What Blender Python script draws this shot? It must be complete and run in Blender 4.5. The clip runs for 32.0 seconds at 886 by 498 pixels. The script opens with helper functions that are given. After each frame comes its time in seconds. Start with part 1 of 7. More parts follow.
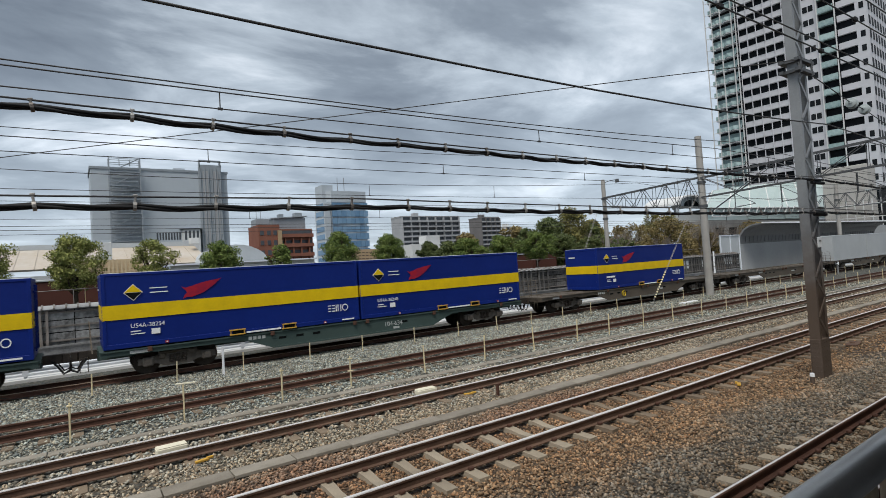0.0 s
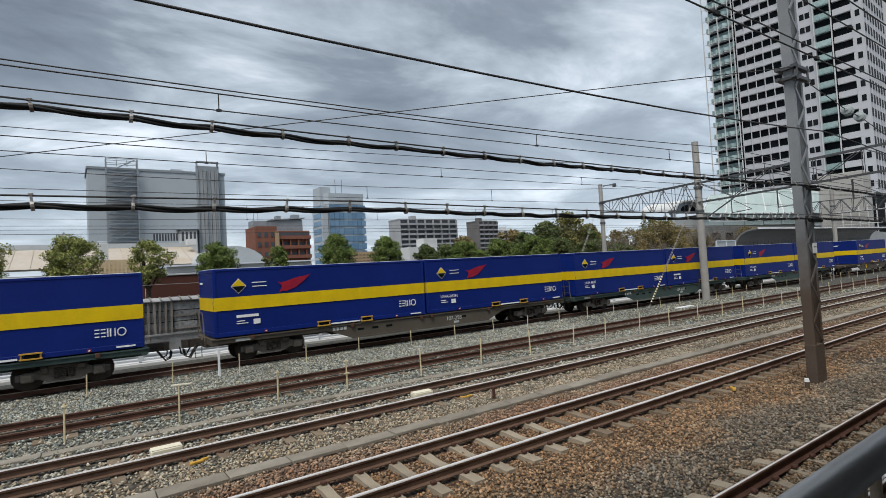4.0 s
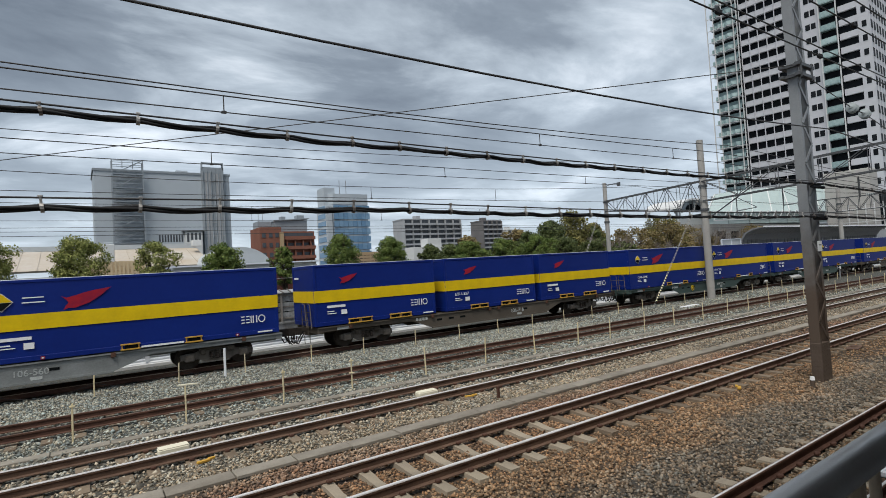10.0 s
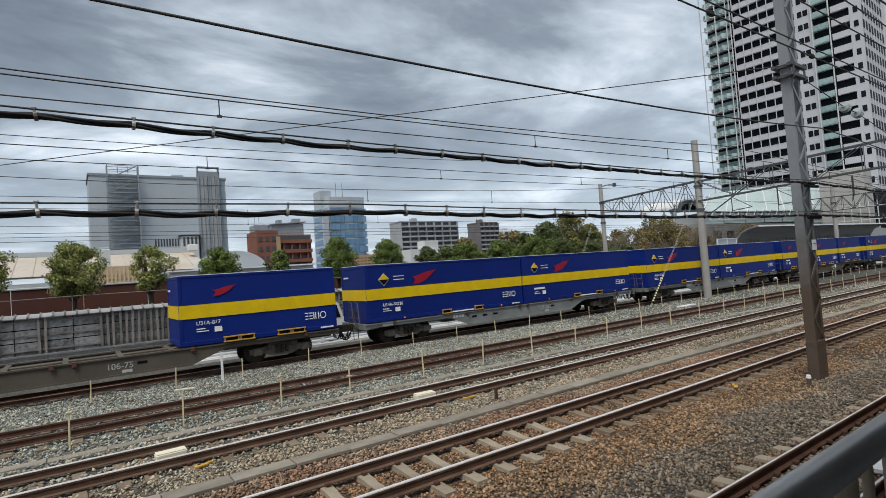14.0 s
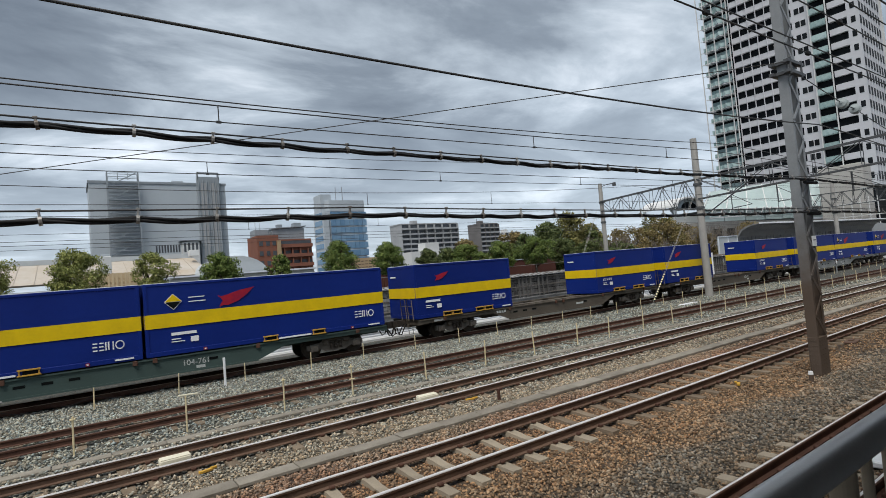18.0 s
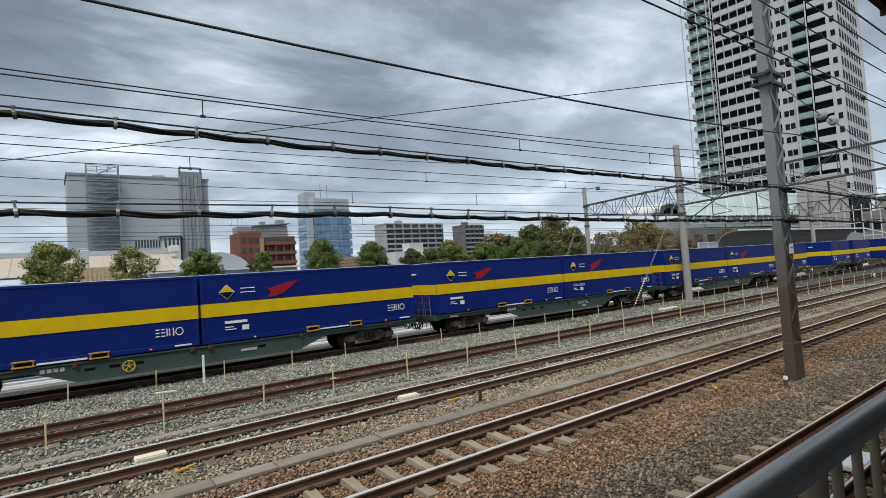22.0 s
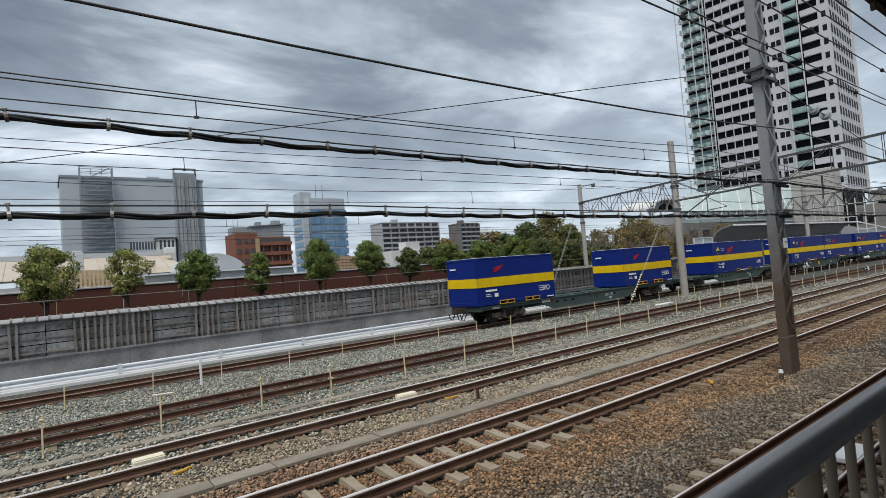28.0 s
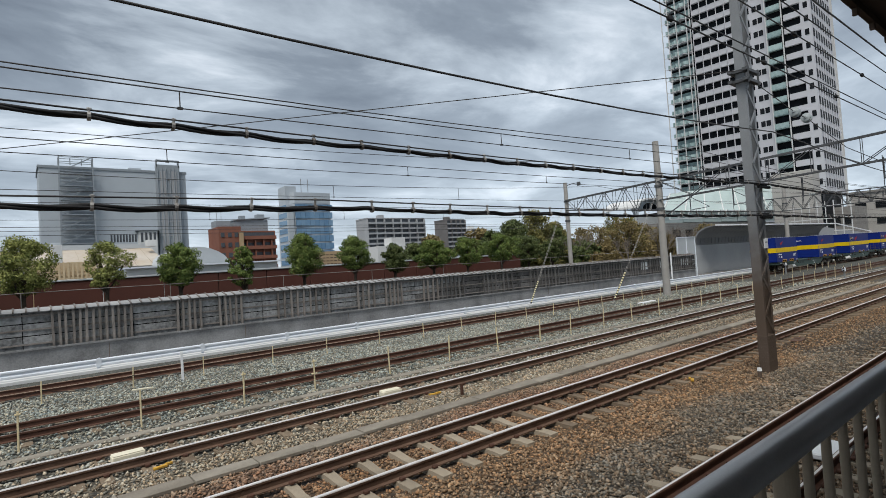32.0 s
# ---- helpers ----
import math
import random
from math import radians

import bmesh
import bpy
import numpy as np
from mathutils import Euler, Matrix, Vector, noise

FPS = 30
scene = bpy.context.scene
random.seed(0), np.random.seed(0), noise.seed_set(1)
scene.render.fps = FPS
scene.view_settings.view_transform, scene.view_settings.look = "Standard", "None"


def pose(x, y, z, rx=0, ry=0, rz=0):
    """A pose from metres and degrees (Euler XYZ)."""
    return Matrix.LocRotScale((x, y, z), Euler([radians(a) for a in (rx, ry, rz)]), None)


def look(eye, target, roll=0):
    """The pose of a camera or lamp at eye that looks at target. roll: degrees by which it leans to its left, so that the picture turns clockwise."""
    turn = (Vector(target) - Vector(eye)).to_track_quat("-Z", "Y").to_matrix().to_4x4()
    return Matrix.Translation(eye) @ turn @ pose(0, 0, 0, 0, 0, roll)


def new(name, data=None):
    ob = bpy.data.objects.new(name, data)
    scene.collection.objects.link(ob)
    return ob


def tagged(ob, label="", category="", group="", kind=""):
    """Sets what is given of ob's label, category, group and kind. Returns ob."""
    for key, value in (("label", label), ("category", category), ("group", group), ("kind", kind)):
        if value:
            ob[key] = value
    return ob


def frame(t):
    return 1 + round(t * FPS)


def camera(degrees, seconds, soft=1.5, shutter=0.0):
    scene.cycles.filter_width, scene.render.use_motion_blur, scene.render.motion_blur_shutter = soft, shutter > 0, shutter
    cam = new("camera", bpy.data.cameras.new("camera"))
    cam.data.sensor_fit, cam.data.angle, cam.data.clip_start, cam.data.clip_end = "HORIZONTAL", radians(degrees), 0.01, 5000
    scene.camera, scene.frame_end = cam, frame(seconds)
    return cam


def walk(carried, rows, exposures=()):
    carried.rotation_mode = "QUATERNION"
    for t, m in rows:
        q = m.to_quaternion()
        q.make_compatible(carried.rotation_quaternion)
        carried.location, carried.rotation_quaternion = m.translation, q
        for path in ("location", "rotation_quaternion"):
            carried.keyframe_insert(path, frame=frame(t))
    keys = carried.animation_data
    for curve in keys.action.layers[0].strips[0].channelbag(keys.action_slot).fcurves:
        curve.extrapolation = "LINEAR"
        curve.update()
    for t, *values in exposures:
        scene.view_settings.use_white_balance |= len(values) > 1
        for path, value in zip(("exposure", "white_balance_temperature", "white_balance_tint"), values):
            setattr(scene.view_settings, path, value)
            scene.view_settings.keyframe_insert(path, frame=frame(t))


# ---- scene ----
# ---------------- camera and its path ----------------
cam = camera(80, 32.0, soft=0.8, shutter=0.08)
walk(cam, [
    (0, pose(0.043, 0.106, 2.955, 91.738, 3.698, -34.921)),
    (0.5, pose(0.043, 0.106, 2.956, 91.672, 3.599, -34.845)),
    (1, pose(0.042, 0.105, 2.956, 91.623, 3.512, -34.893)),
    (1.5, pose(0.041, 0.104, 2.956, 91.631, 3.363, -35.047)),
    (2, pose(0.040, 0.103, 2.955, 91.735, 3.243, -35.224)),
    (2.5, pose(0.039, 0.100, 2.955, 91.850, 3.186, -35.294)),
    (3, pose(0.037, 0.097, 2.954, 91.982, 3.160, -35.288)),
    (3.5, pose(0.035, 0.093, 2.954, 92.031, 3.215, -35.263)),
    (5.5, pose(0.026, 0.070, 2.950, 92.077, 3.441, -35.205)),
    (6, pose(0.024, 0.066, 2.950, 92.086, 3.547, -35.227)),
    (6.5, pose(0.023, 0.062, 2.949, 92.064, 3.637, -35.224)),
    (7, pose(0.022, 0.060, 2.949, 92.040, 3.679, -35.243)),
    (7.5, pose(0.021, 0.059, 2.948, 92.040, 3.675, -35.228)),
    (8, pose(0.021, 0.057, 2.948, 92.084, 3.635, -35.132)),
    (8.5, pose(0.020, 0.056, 2.948, 92.101, 3.619, -34.987)),
    (9, pose(0.019, 0.055, 2.948, 92.114, 3.562, -34.815)),
    (9.5, pose(0.018, 0.053, 2.947, 92.092, 3.526, -34.752)),
    (10, pose(0.017, 0.052, 2.947, 92.066, 3.510, -34.751)),
    (10.5, pose(0.016, 0.050, 2.947, 92.052, 3.478, -34.833)),
    (11, pose(0.015, 0.048, 2.946, 92.030, 3.482, -34.923)),
    (11.5, pose(0.015, 0.046, 2.946, 92.033, 3.486, -35.018)),
    (12, pose(0.014, 0.044, 2.945, 92.034, 3.535, -35.107)),
    (12.5, pose(0.013, 0.042, 2.945, 92.056, 3.636, -35.170)),
    (13, pose(0.013, 0.039, 2.944, 92.123, 3.740, -35.204)),
    (13.5, pose(0.012, 0.037, 2.944, 92.187, 3.883, -35.151)),
    (14, pose(0.012, 0.034, 2.943, 92.275, 4.028, -35.065)),
    (14.5, pose(0.011, 0.030, 2.943, 92.321, 4.119, -34.974)),
    (16.5, pose(0.006, 0.015, 2.940, 92.337, 4.849, -34.391)),
    (17, pose(0.005, 0.013, 2.940, 92.363, 4.988, -34.341)),
    (17.5, pose(0.004, 0.011, 2.940, 92.413, 5.021, -34.543)),
    (18, pose(0.003, 0.011, 2.940, 92.492, 4.893, -34.950)),
    (18.5, pose(0.002, 0.010, 2.939, 92.578, 4.656, -35.423)),
    (19, pose(0.002, 0.010, 2.939, 92.612, 4.416, -35.830)),
    (19.5, pose(0.001, 0.010, 2.939, 92.598, 4.200, -36.127)),
    (20, pose(0.001, 0.010, 2.939, 92.552, 4.047, -36.282)),
    (20.5, pose(-0.000, 0.010, 2.938, 92.503, 3.983, -36.390)),
    (21, pose(-0.000, 0.010, 2.938, 92.487, 3.916, -36.548)),
    (21.5, pose(-0.000, 0.009, 2.938, 92.470, 3.906, -36.642)),
    (22, pose(-0.000, 0.008, 2.938, 92.425, 3.855, -36.705)),
    (22.5, pose(-0.000, 0.007, 2.937, 92.401, 3.862, -36.742)),
    (23, pose(-0.001, 0.006, 2.937, 92.381, 3.862, -36.811)),
    (23.5, pose(-0.001, 0.004, 2.937, 92.371, 3.889, -36.894)),
    (24, pose(-0.001, 0.003, 2.936, 92.411, 3.971, -36.984)),
    (24.5, pose(-0.001, 0.001, 2.936, 92.481, 4.091, -37.059)),
    (25, pose(-0.001, -0.000, 2.936, 92.593, 4.210, -37.102)),
    (25.5, pose(-0.001, -0.001, 2.936, 92.685, 4.326, -37.108)),
    (27.5, pose(-0.000, -0.003, 2.935, 92.416, 4.531, -37.036)),
    (28, pose(-0.000, -0.003, 2.935, 92.234, 4.543, -37.079)),
    (28.5, pose(-0.000, -0.002, 2.935, 92.089, 4.514, -37.133)),
    (29, pose(-0.000, -0.001, 2.935, 91.986, 4.471, -37.197)),
    (29.5, pose(0.001, -0.000, 2.935, 91.898, 4.447, -37.278)),
    (30, pose(0.001, 0.001, 2.935, 91.828, 4.379, -37.421)),
    (30.5, pose(0.001, 0.002, 2.935, 91.764, 4.308, -37.709)),
    (31, pose(0.001, 0.003, 2.935, 91.704, 4.170, -38.067)),
    (31.5, pose(0.001, 0.004, 2.935, 91.683, 4.048, -38.409)),
    (32, pose(0.001, 0.005, 2.936, 91.712, 3.906, -38.660)),
])

# ---------------- world, sun, exposure ----------------
world = bpy.data.worlds.new("overcast_sky")
scene.world = world
world.use_nodes = True
wn, wl = world.node_tree.nodes, world.node_tree.links
wn.clear()
w_out = wn.new("ShaderNodeOutputWorld")
w_bg = wn.new("ShaderNodeBackground")
w_bg.inputs["Strength"].default_value = 1.0
sky = wn.new("ShaderNodeTexSky")
sky.sky_type = 'NISHITA'
sky.sun_disc = False
sky.sun_elevation = radians(60)
sky.sun_rotation = radians(234)
sky_dim = wn.new("ShaderNodeMix")
sky_dim.data_type = 'RGBA'
sky_dim.blend_type = 'MULTIPLY'
sky_dim.inputs[0].default_value = 1.0
sky_dim.inputs[7].default_value = (0.11, 0.11, 0.11, 1)
wl.new(sky.outputs[0], sky_dim.inputs[6])
# cloud deck: the direction is laid onto a flat layer overhead
w_co = wn.new("ShaderNodeTexCoord")
w_sep = wn.new("ShaderNodeSeparateXYZ")
wl.new(w_co.outputs["Generated"], w_sep.inputs[0])
w_zz = wn.new("ShaderNodeMath")
w_zz.operation = 'MAXIMUM'
w_zz.inputs[1].default_value = 0.0
wl.new(w_sep.outputs[2], w_zz.inputs[0])
w_add = wn.new("ShaderNodeMath")
w_add.operation = 'ADD'
w_add.inputs[1].default_value = 0.16
wl.new(w_zz.outputs[0], w_add.inputs[0])
w_div = wn.new("ShaderNodeVectorMath")
w_div.operation = 'DIVIDE'
w_comb = wn.new("ShaderNodeCombineXYZ")
for i in range(3):
    wl.new(w_add.outputs[0], w_comb.inputs[i])
wl.new(w_co.outputs["Generated"], w_div.inputs[0])
wl.new(w_comb.outputs[0], w_div.inputs[1])
w_map = wn.new("ShaderNodeMapping")
w_map.inputs["Location"].default_value = (7.45, 2.55, 0.0)
w_map.inputs["Rotation"].default_value = (0, 0, radians(25))
w_map.inputs["Scale"].default_value = (0.95, 1.35, 0.0)
wl.new(w_div.outputs[0], w_map.inputs[0])
w_n1 = wn.new("ShaderNodeTexNoise")
w_n1.inputs["Scale"].default_value = 1.15
w_n1.inputs["Detail"].default_value = 9.0
w_n1.inputs["Roughness"].default_value = 0.56
w_n1.inputs["Distortion"].default_value = 0.35
wl.new(w_map.outputs[0], w_n1.inputs["Vector"])
w_ramp = wn.new("ShaderNodeValToRGB")
el = w_ramp.color_ramp.elements
el[0].position, el[0].color = 0.33, (0.118, 0.142, 0.175, 1)
el[1].position, el[1].color = 0.72, (0.85, 0.91, 0.98, 1)
e3 = el.new(0.47)
e3.color = (0.212, 0.25, 0.295, 1)
e4 = el.new(0.58)
e4.color = (0.415, 0.475, 0.535, 1)
wl.new(w_n1.outputs[0], w_ramp.inputs[0])
# brighter, thinner cloud low over the horizon
w_hor = wn.new("ShaderNodeMapRange")
w_hor.inputs[1].default_value, w_hor.inputs[2].default_value = 0.0, 0.36
w_hor.inputs[3].default_value, w_hor.inputs[4].default_value = 0.58, 0.0
wl.new(w_zz.outputs[0], w_hor.inputs[0])
w_east = wn.new("ShaderNodeMapRange")
w_east.inputs[1].default_value, w_east.inputs[2].default_value = 0.45, 1.0
w_east.inputs[3].default_value, w_east.inputs[4].default_value = 0.0, 0.13
wl.new(w_sep.outputs[0], w_east.inputs[0])
w_thin = wn.new("ShaderNodeMath")
w_thin.operation = 'ADD'
w_thin.use_clamp = True
wl.new(w_hor.outputs[0], w_thin.inputs[0])
wl.new(w_east.outputs[0], w_thin.inputs[1])
w_mixh = wn.new("ShaderNodeMix")
w_mixh.data_type = 'RGBA'
wl.new(w_thin.outputs[0], w_mixh.inputs[0])
wl.new(w_ramp.outputs[0], w_mixh.inputs[6])
w_mixh.inputs[7].default_value = (0.57, 0.66, 0.76, 1)
w_sum = wn.new("ShaderNodeMix")
w_sum.data_type = 'RGBA'
w_sum.inputs[0].default_value = 0.9
wl.new(sky_dim.outputs[2], w_sum.inputs[6])
wl.new(w_mixh.outputs[2], w_sum.inputs[7])
wl.new(w_sum.outputs[2], w_bg.inputs["Color"])
wl.new(w_bg.outputs[0], w_out.inputs[0])

sun_data = bpy.data.lights.new("sun", 'SUN')
sun_data.energy, sun_data.angle, sun_data.color = 2.6, radians(30), (1.0, 0.955, 0.885)
sun = new("sun", sun_data)
sun.matrix_world = look((0, 0, 80), (37, 27, 0))
scene.view_settings.exposure = 0.35


# ---------------- mesh helpers ----------------
def part(name, bm, material, parent=None, label=""):
    """Links a bmesh (or a ready mesh) as one object under its thing."""
    if isinstance(bm, bmesh.types.BMesh):
        me = bpy.data.meshes.new(name)
        bm.normal_update()
        bm.to_mesh(me)
        bm.free()
    else:
        me = bm
    if material and not me.materials:
        for m in (material if isinstance(material, (list, tuple)) else [material]):
            me.materials.append(m)
    ob = new(name, me)
    if parent:
        ob.parent = parent
    if label:
        ob["label"] = label
    return ob


def thing(name, x=0, y=0, z=0, rz=0, **tags):
    ob = new(name)
    ob.empty_display_size = 0.2
    ob.matrix_basis = pose(x, y, z, 0, 0, rz)
    return tagged(ob, **tags)


def box(bm, x, y, z, sx, sy, sz, rz=0.0, ry=0.0, rx=0.0, bevel=0.0, mi=0):
    """A box of full size sx, sy, sz round its centre."""
    m = pose(x, y, z, rx, ry, rz) @ Matrix.Diagonal((sx, sy, sz, 1))
    r = bmesh.ops.create_cube(bm, size=1.0, matrix=m)
    if mi:
        for f in {f for v in r["verts"] for f in v.link_faces}:
            f.material_index = mi
    if bevel:
        bmesh.ops.bevel(bm, geom=list({e for v in r["verts"] for e in v.link_edges}), offset=bevel, segments=1, affect='EDGES')
    return r["verts"]


def rod(bm, a, b, r, r2=None, n=8, caps=True):
    """A round bar from a to b."""
    a, b = Vector(a), Vector(b)
    d = b - a
    m = Matrix.Translation((a + b) / 2) @ d.to_track_quat('Z', 'Y').to_matrix().to_4x4()
    bmesh.ops.create_cone(bm, cap_ends=caps, segments=n, radius1=r, radius2=r if r2 is None else r2, depth=d.length, matrix=m)


def bar(bm, a, b, w, h):
    """A flat bar from a to b: w across, h deep."""
    a, b = Vector(a), Vector(b)
    d = b - a
    m = Matrix.Translation((a + b) / 2) @ d.to_track_quat('X', 'Z').to_matrix().to_4x4() @ Matrix.Diagonal((d.length, w, h, 1))
    bmesh.ops.create_cube(bm, size=1.0, matrix=m)


def prism(bm, pts, axis, a, b):
    """Extrudes a closed outline (pairs) along an axis from a to b."""
    def v(p, t):
        return {'x': (t, p[0], p[1]), 'y': (p[0], t, p[1]), 'z': (p[0], p[1], t)}[axis]
    lo = [bm.verts.new(v(p, a)) for p in pts]
    hi = [bm.verts.new(v(p, b)) for p in pts]
    n = len(pts)
    for i in range(n):
        bm.faces.new((lo[i], lo[(i + 1) % n], hi[(i + 1) % n], hi[i]))
    bm.faces.new(lo[::-1])
    bm.faces.new(hi)
    bmesh.ops.recalc_face_normals(bm, faces=bm.faces[:])


def tube(bm, pts, r, n=6):
    """A bent round bar through points."""
    pts = [Vector(p) for p in pts]
    rings = []
    for i, p in enumerate(pts):
        d = (pts[min(i + 1, len(pts) - 1)] - pts[max(i - 1, 0)]).normalized()
        up = Vector((0, 0, 1)) if abs(d.z) < 0.9 else Vector((1, 0, 0))
        s = d.cross(up).normalized()
        u = s.cross(d)
        rings.append([bm.verts.new(p + r * (math.cos(2 * math.pi * k / n) * s + math.sin(2 * math.pi * k / n) * u)) for k in range(n)])
    for q, w in zip(rings, rings[1:]):
        for k in range(n):
            f = bm.faces.new((q[k], q[(k + 1) % n], w[(k + 1) % n], w[k]))
            f.smooth = True
    bm.faces.new(rings[0])
    bm.faces.new(rings[-1][::-1])


def lathe(bm, prof, n=12, x=0.0, y=0.0):
    """Turns a profile (radius, height) about an upright axis."""
    rings = [[bm.verts.new((x + r * math.cos(6.28318 * k / n), y + r * math.sin(6.28318 * k / n), z)) for k in range(n)] for r, z in prof]
    for q, w in zip(rings, rings[1:]):
        for k in range(n):
            bm.faces.new((q[k], q[(k + 1) % n], w[(k + 1) % n], w[k]))
    bm.faces.new(rings[0][::-1])
    bm.faces.new(rings[-1])


def flat(bm, pts, y, depth=0.004):
    """A thin plate with the outline pts (x, z), facing -y, its face at y."""
    prism(bm, pts, 'y', y, y + depth)


def B():
    return bmesh.new()


# ---------------- materials ----------------
def surf(name, c1, c2=None, rough=0.6, metal=0.0, scale=3.0, fine=40.0, bump=0.15, dist=0.01, mix=1.0, rand=0.0, island=False, spec=0.22):
    """A worn surface: two colours mixed by a coarse and a fine noise, with relief."""
    c2 = c2 or tuple(v * 0.8 for v in c1)
    m = bpy.data.materials.new(name)
    m.use_nodes = True
    nt, nd = m.node_tree, m.node_tree.nodes
    b = nd["Principled BSDF"]
    co = nd.new("ShaderNodeTexCoord")
    n1, n2 = nd.new("ShaderNodeTexNoise"), nd.new("ShaderNodeTexNoise")
    n1.inputs["Scale"].default_value, n1.inputs["Detail"].default_value = scale, 5
    n2.inputs["Scale"].default_value, n2.inputs["Detail"].default_value = fine, 4
    for n in (n1, n2):
        nt.links.new(co.outputs["Object"], n.inputs["Vector"])
    mx = nd.new("ShaderNodeMath")
    mx.operation = 'MULTIPLY_ADD'
    nt.links.new(n1.outputs[0], mx.inputs[0])
    mx.inputs[1].default_value = 1.6
    ad = nd.new("ShaderNodeMath")
    ad.operation = 'MULTIPLY_ADD'
    nt.links.new(n2.outputs[0], ad.inputs[0])
    ad.inputs[1].default_value, ad.inputs[2].default_value = 0.8, -0.7
    nt.links.new(ad.outputs[0], mx.inputs[2])
    src = mx.outputs[0]
    if rand:
        info = nd.new("ShaderNodeNewGeometry") if island else nd.new("ShaderNodeObjectInfo")
        rn = nd.new("ShaderNodeMath")
        rn.operation = 'MULTIPLY_ADD'
        nt.links.new(info.outputs["Random Per Island" if island else "Random"], rn.inputs[0])
        rn.inputs[1].default_value = rand
        rs = nd.new("ShaderNodeMath")
        rs.operation = 'SUBTRACT'
        nt.links.new(src, rs.inputs[0])
        rs.inputs[1].default_value = rand / 2
        nt.links.new(rs.outputs[0], rn.inputs[2])
        src = rn.outputs[0]
    cl = nd.new("ShaderNodeClamp")
    nt.links.new(src, cl.inputs[0])
    cm = nd.new("ShaderNodeMix")
    cm.data_type = 'RGBA'
    nt.links.new(cl.outputs[0], cm.inputs[0])
    cm.inputs[6].default_value, cm.inputs[7].default_value = (*c1, 1), (*c2, 1)
    nt.links.new(cm.outputs[2], b.inputs["Base Color"])
    b.inputs["Roughness"].default_value, b.inputs["Metallic"].default_value = rough, metal
    b.inputs["Specular IOR Level"].default_value = spec
    if bump:
        bp = nd.new("ShaderNodeBump")
        bp.inputs["Strength"].default_value, bp.inputs["Distance"].default_value = bump, dist
        nt.links.new(n2.outputs[0], bp.inputs["Height"])
        nt.links.new(bp.outputs[0], b.inputs["Normal"])
    return m


M_rust = surf("rusty_steel", (0.052, 0.026, 0.019), (0.125, 0.064, 0.045), 0.8, 0.0, 2, 60, 0.3)
M_rust_light = surf("brown_rail_steel", (0.072, 0.041, 0.029), (0.150, 0.094, 0.066), 0.75, 0.0, 2, 60, 0.3)
M_railhead = surf("worn_rail_head", (0.86, 0.83, 0.80), (0.74, 0.70, 0.67), 0.38, 0.45, 3, 30, 0.02, spec=0.5)
M_railhead_dull = surf("half_bright_rail_head", (0.30, 0.20, 0.135), (0.42, 0.33, 0.26), 0.42, 0.3, 3, 30, 0.04, spec=0.4)
M_railhead_rust = surf("dull_rail_head", (0.14, 0.085, 0.065), (0.26, 0.19, 0.16), 0.45, 0.5, 3, 30, 0.1)
M_sleeper = surf("sleeper_concrete", (0.225, 0.175, 0.125), (0.120, 0.090, 0.064), 0.9, 0, 2.5, 45, 0.3, rand=0.6)
M_sleeper_pale = surf("pale_sleeper_concrete", (0.335, 0.285, 0.215), (0.22, 0.185, 0.14), 0.9, 0, 2.5, 45, 0.3, rand=0.5)
M_conc = surf("grey_concrete", (0.30, 0.29, 0.275), (0.19, 0.185, 0.175), 0.9, 0, 0.9, 30, 0.2)
M_conc_dark = surf("stained_concrete", (0.25, 0.255, 0.26), (0.085, 0.086, 0.088), 0.9, 0, 0.9, 14, 0.25)
M_polecon = surf("pole_concrete", (0.36, 0.35, 0.33), (0.27, 0.26, 0.245), 0.85, 0, 1.2, 30, 0.1)
M_duct = surf("cable_trough_concrete", (0.285, 0.258, 0.215), (0.165, 0.145, 0.118), 0.9, 0, 2.6, 35, 0.35, rand=0.5)
M_white = surf("white_paint", (0.78, 0.79, 0.80), (0.68, 0.70, 0.72), 0.45, 0, 1.2, 25, 0.05)
M_galv = surf("galvanised_white_steel", (0.76, 0.80, 0.85), (0.62, 0.66, 0.72), 0.35, 0.1, 0.9, 20, 0.05)
M_yellowpost = surf("weathered_yellow_plastic", (0.66, 0.55, 0.33), (0.56, 0.48, 0.32), 0.6, 0, 5, 60, 0.1, rand=0.6)
M_cream = surf("cream_plastic", (0.72, 0.68, 0.54), (0.60, 0.56, 0.44), 0.6, 0, 4, 40, 0.1)
M_cable = surf("black_cable_sheath", (0.011, 0.011, 0.012), (0.020, 0.020, 0.021), 0.65, 0, 5, 60, 0.1, spec=0.25)
M_wire = surf("dark_copper_wire", (0.035, 0.034, 0.034), (0.058, 0.055, 0.053), 0.55, 0, 5, 60, 0, spec=0.3)
M_clamp = surf("clamp_metal", (0.46, 0.45, 0.43), (0.14, 0.12, 0.105), 0.5, 0.4, 8, 60, 0.1, rand=0.8)
M_steel = surf("painted_grey_steel", (0.265, 0.28, 0.29), (0.20, 0.21, 0.22), 0.5, 0.1, 1.5, 30, 0.08)
M_steel_dirty = surf("brown_dirty_steel", (0.085, 0.062, 0.047), (0.13, 0.10, 0.08), 0.75, 0.1, 1.5, 40, 0.25)
M_truss = surf("truss_steel", (0.095, 0.10, 0.107), (0.062, 0.066, 0.070), 0.55, 0, 2, 30, 0.08, spec=0.3)
M_blue = surf("container_blue", (0.0023, 0.0140, 0.138), (0.004, 0.0205, 0.178), 0.5, 0, 0.6, 8, 0.03, 0.02, rand=0.5, spec=0.2)
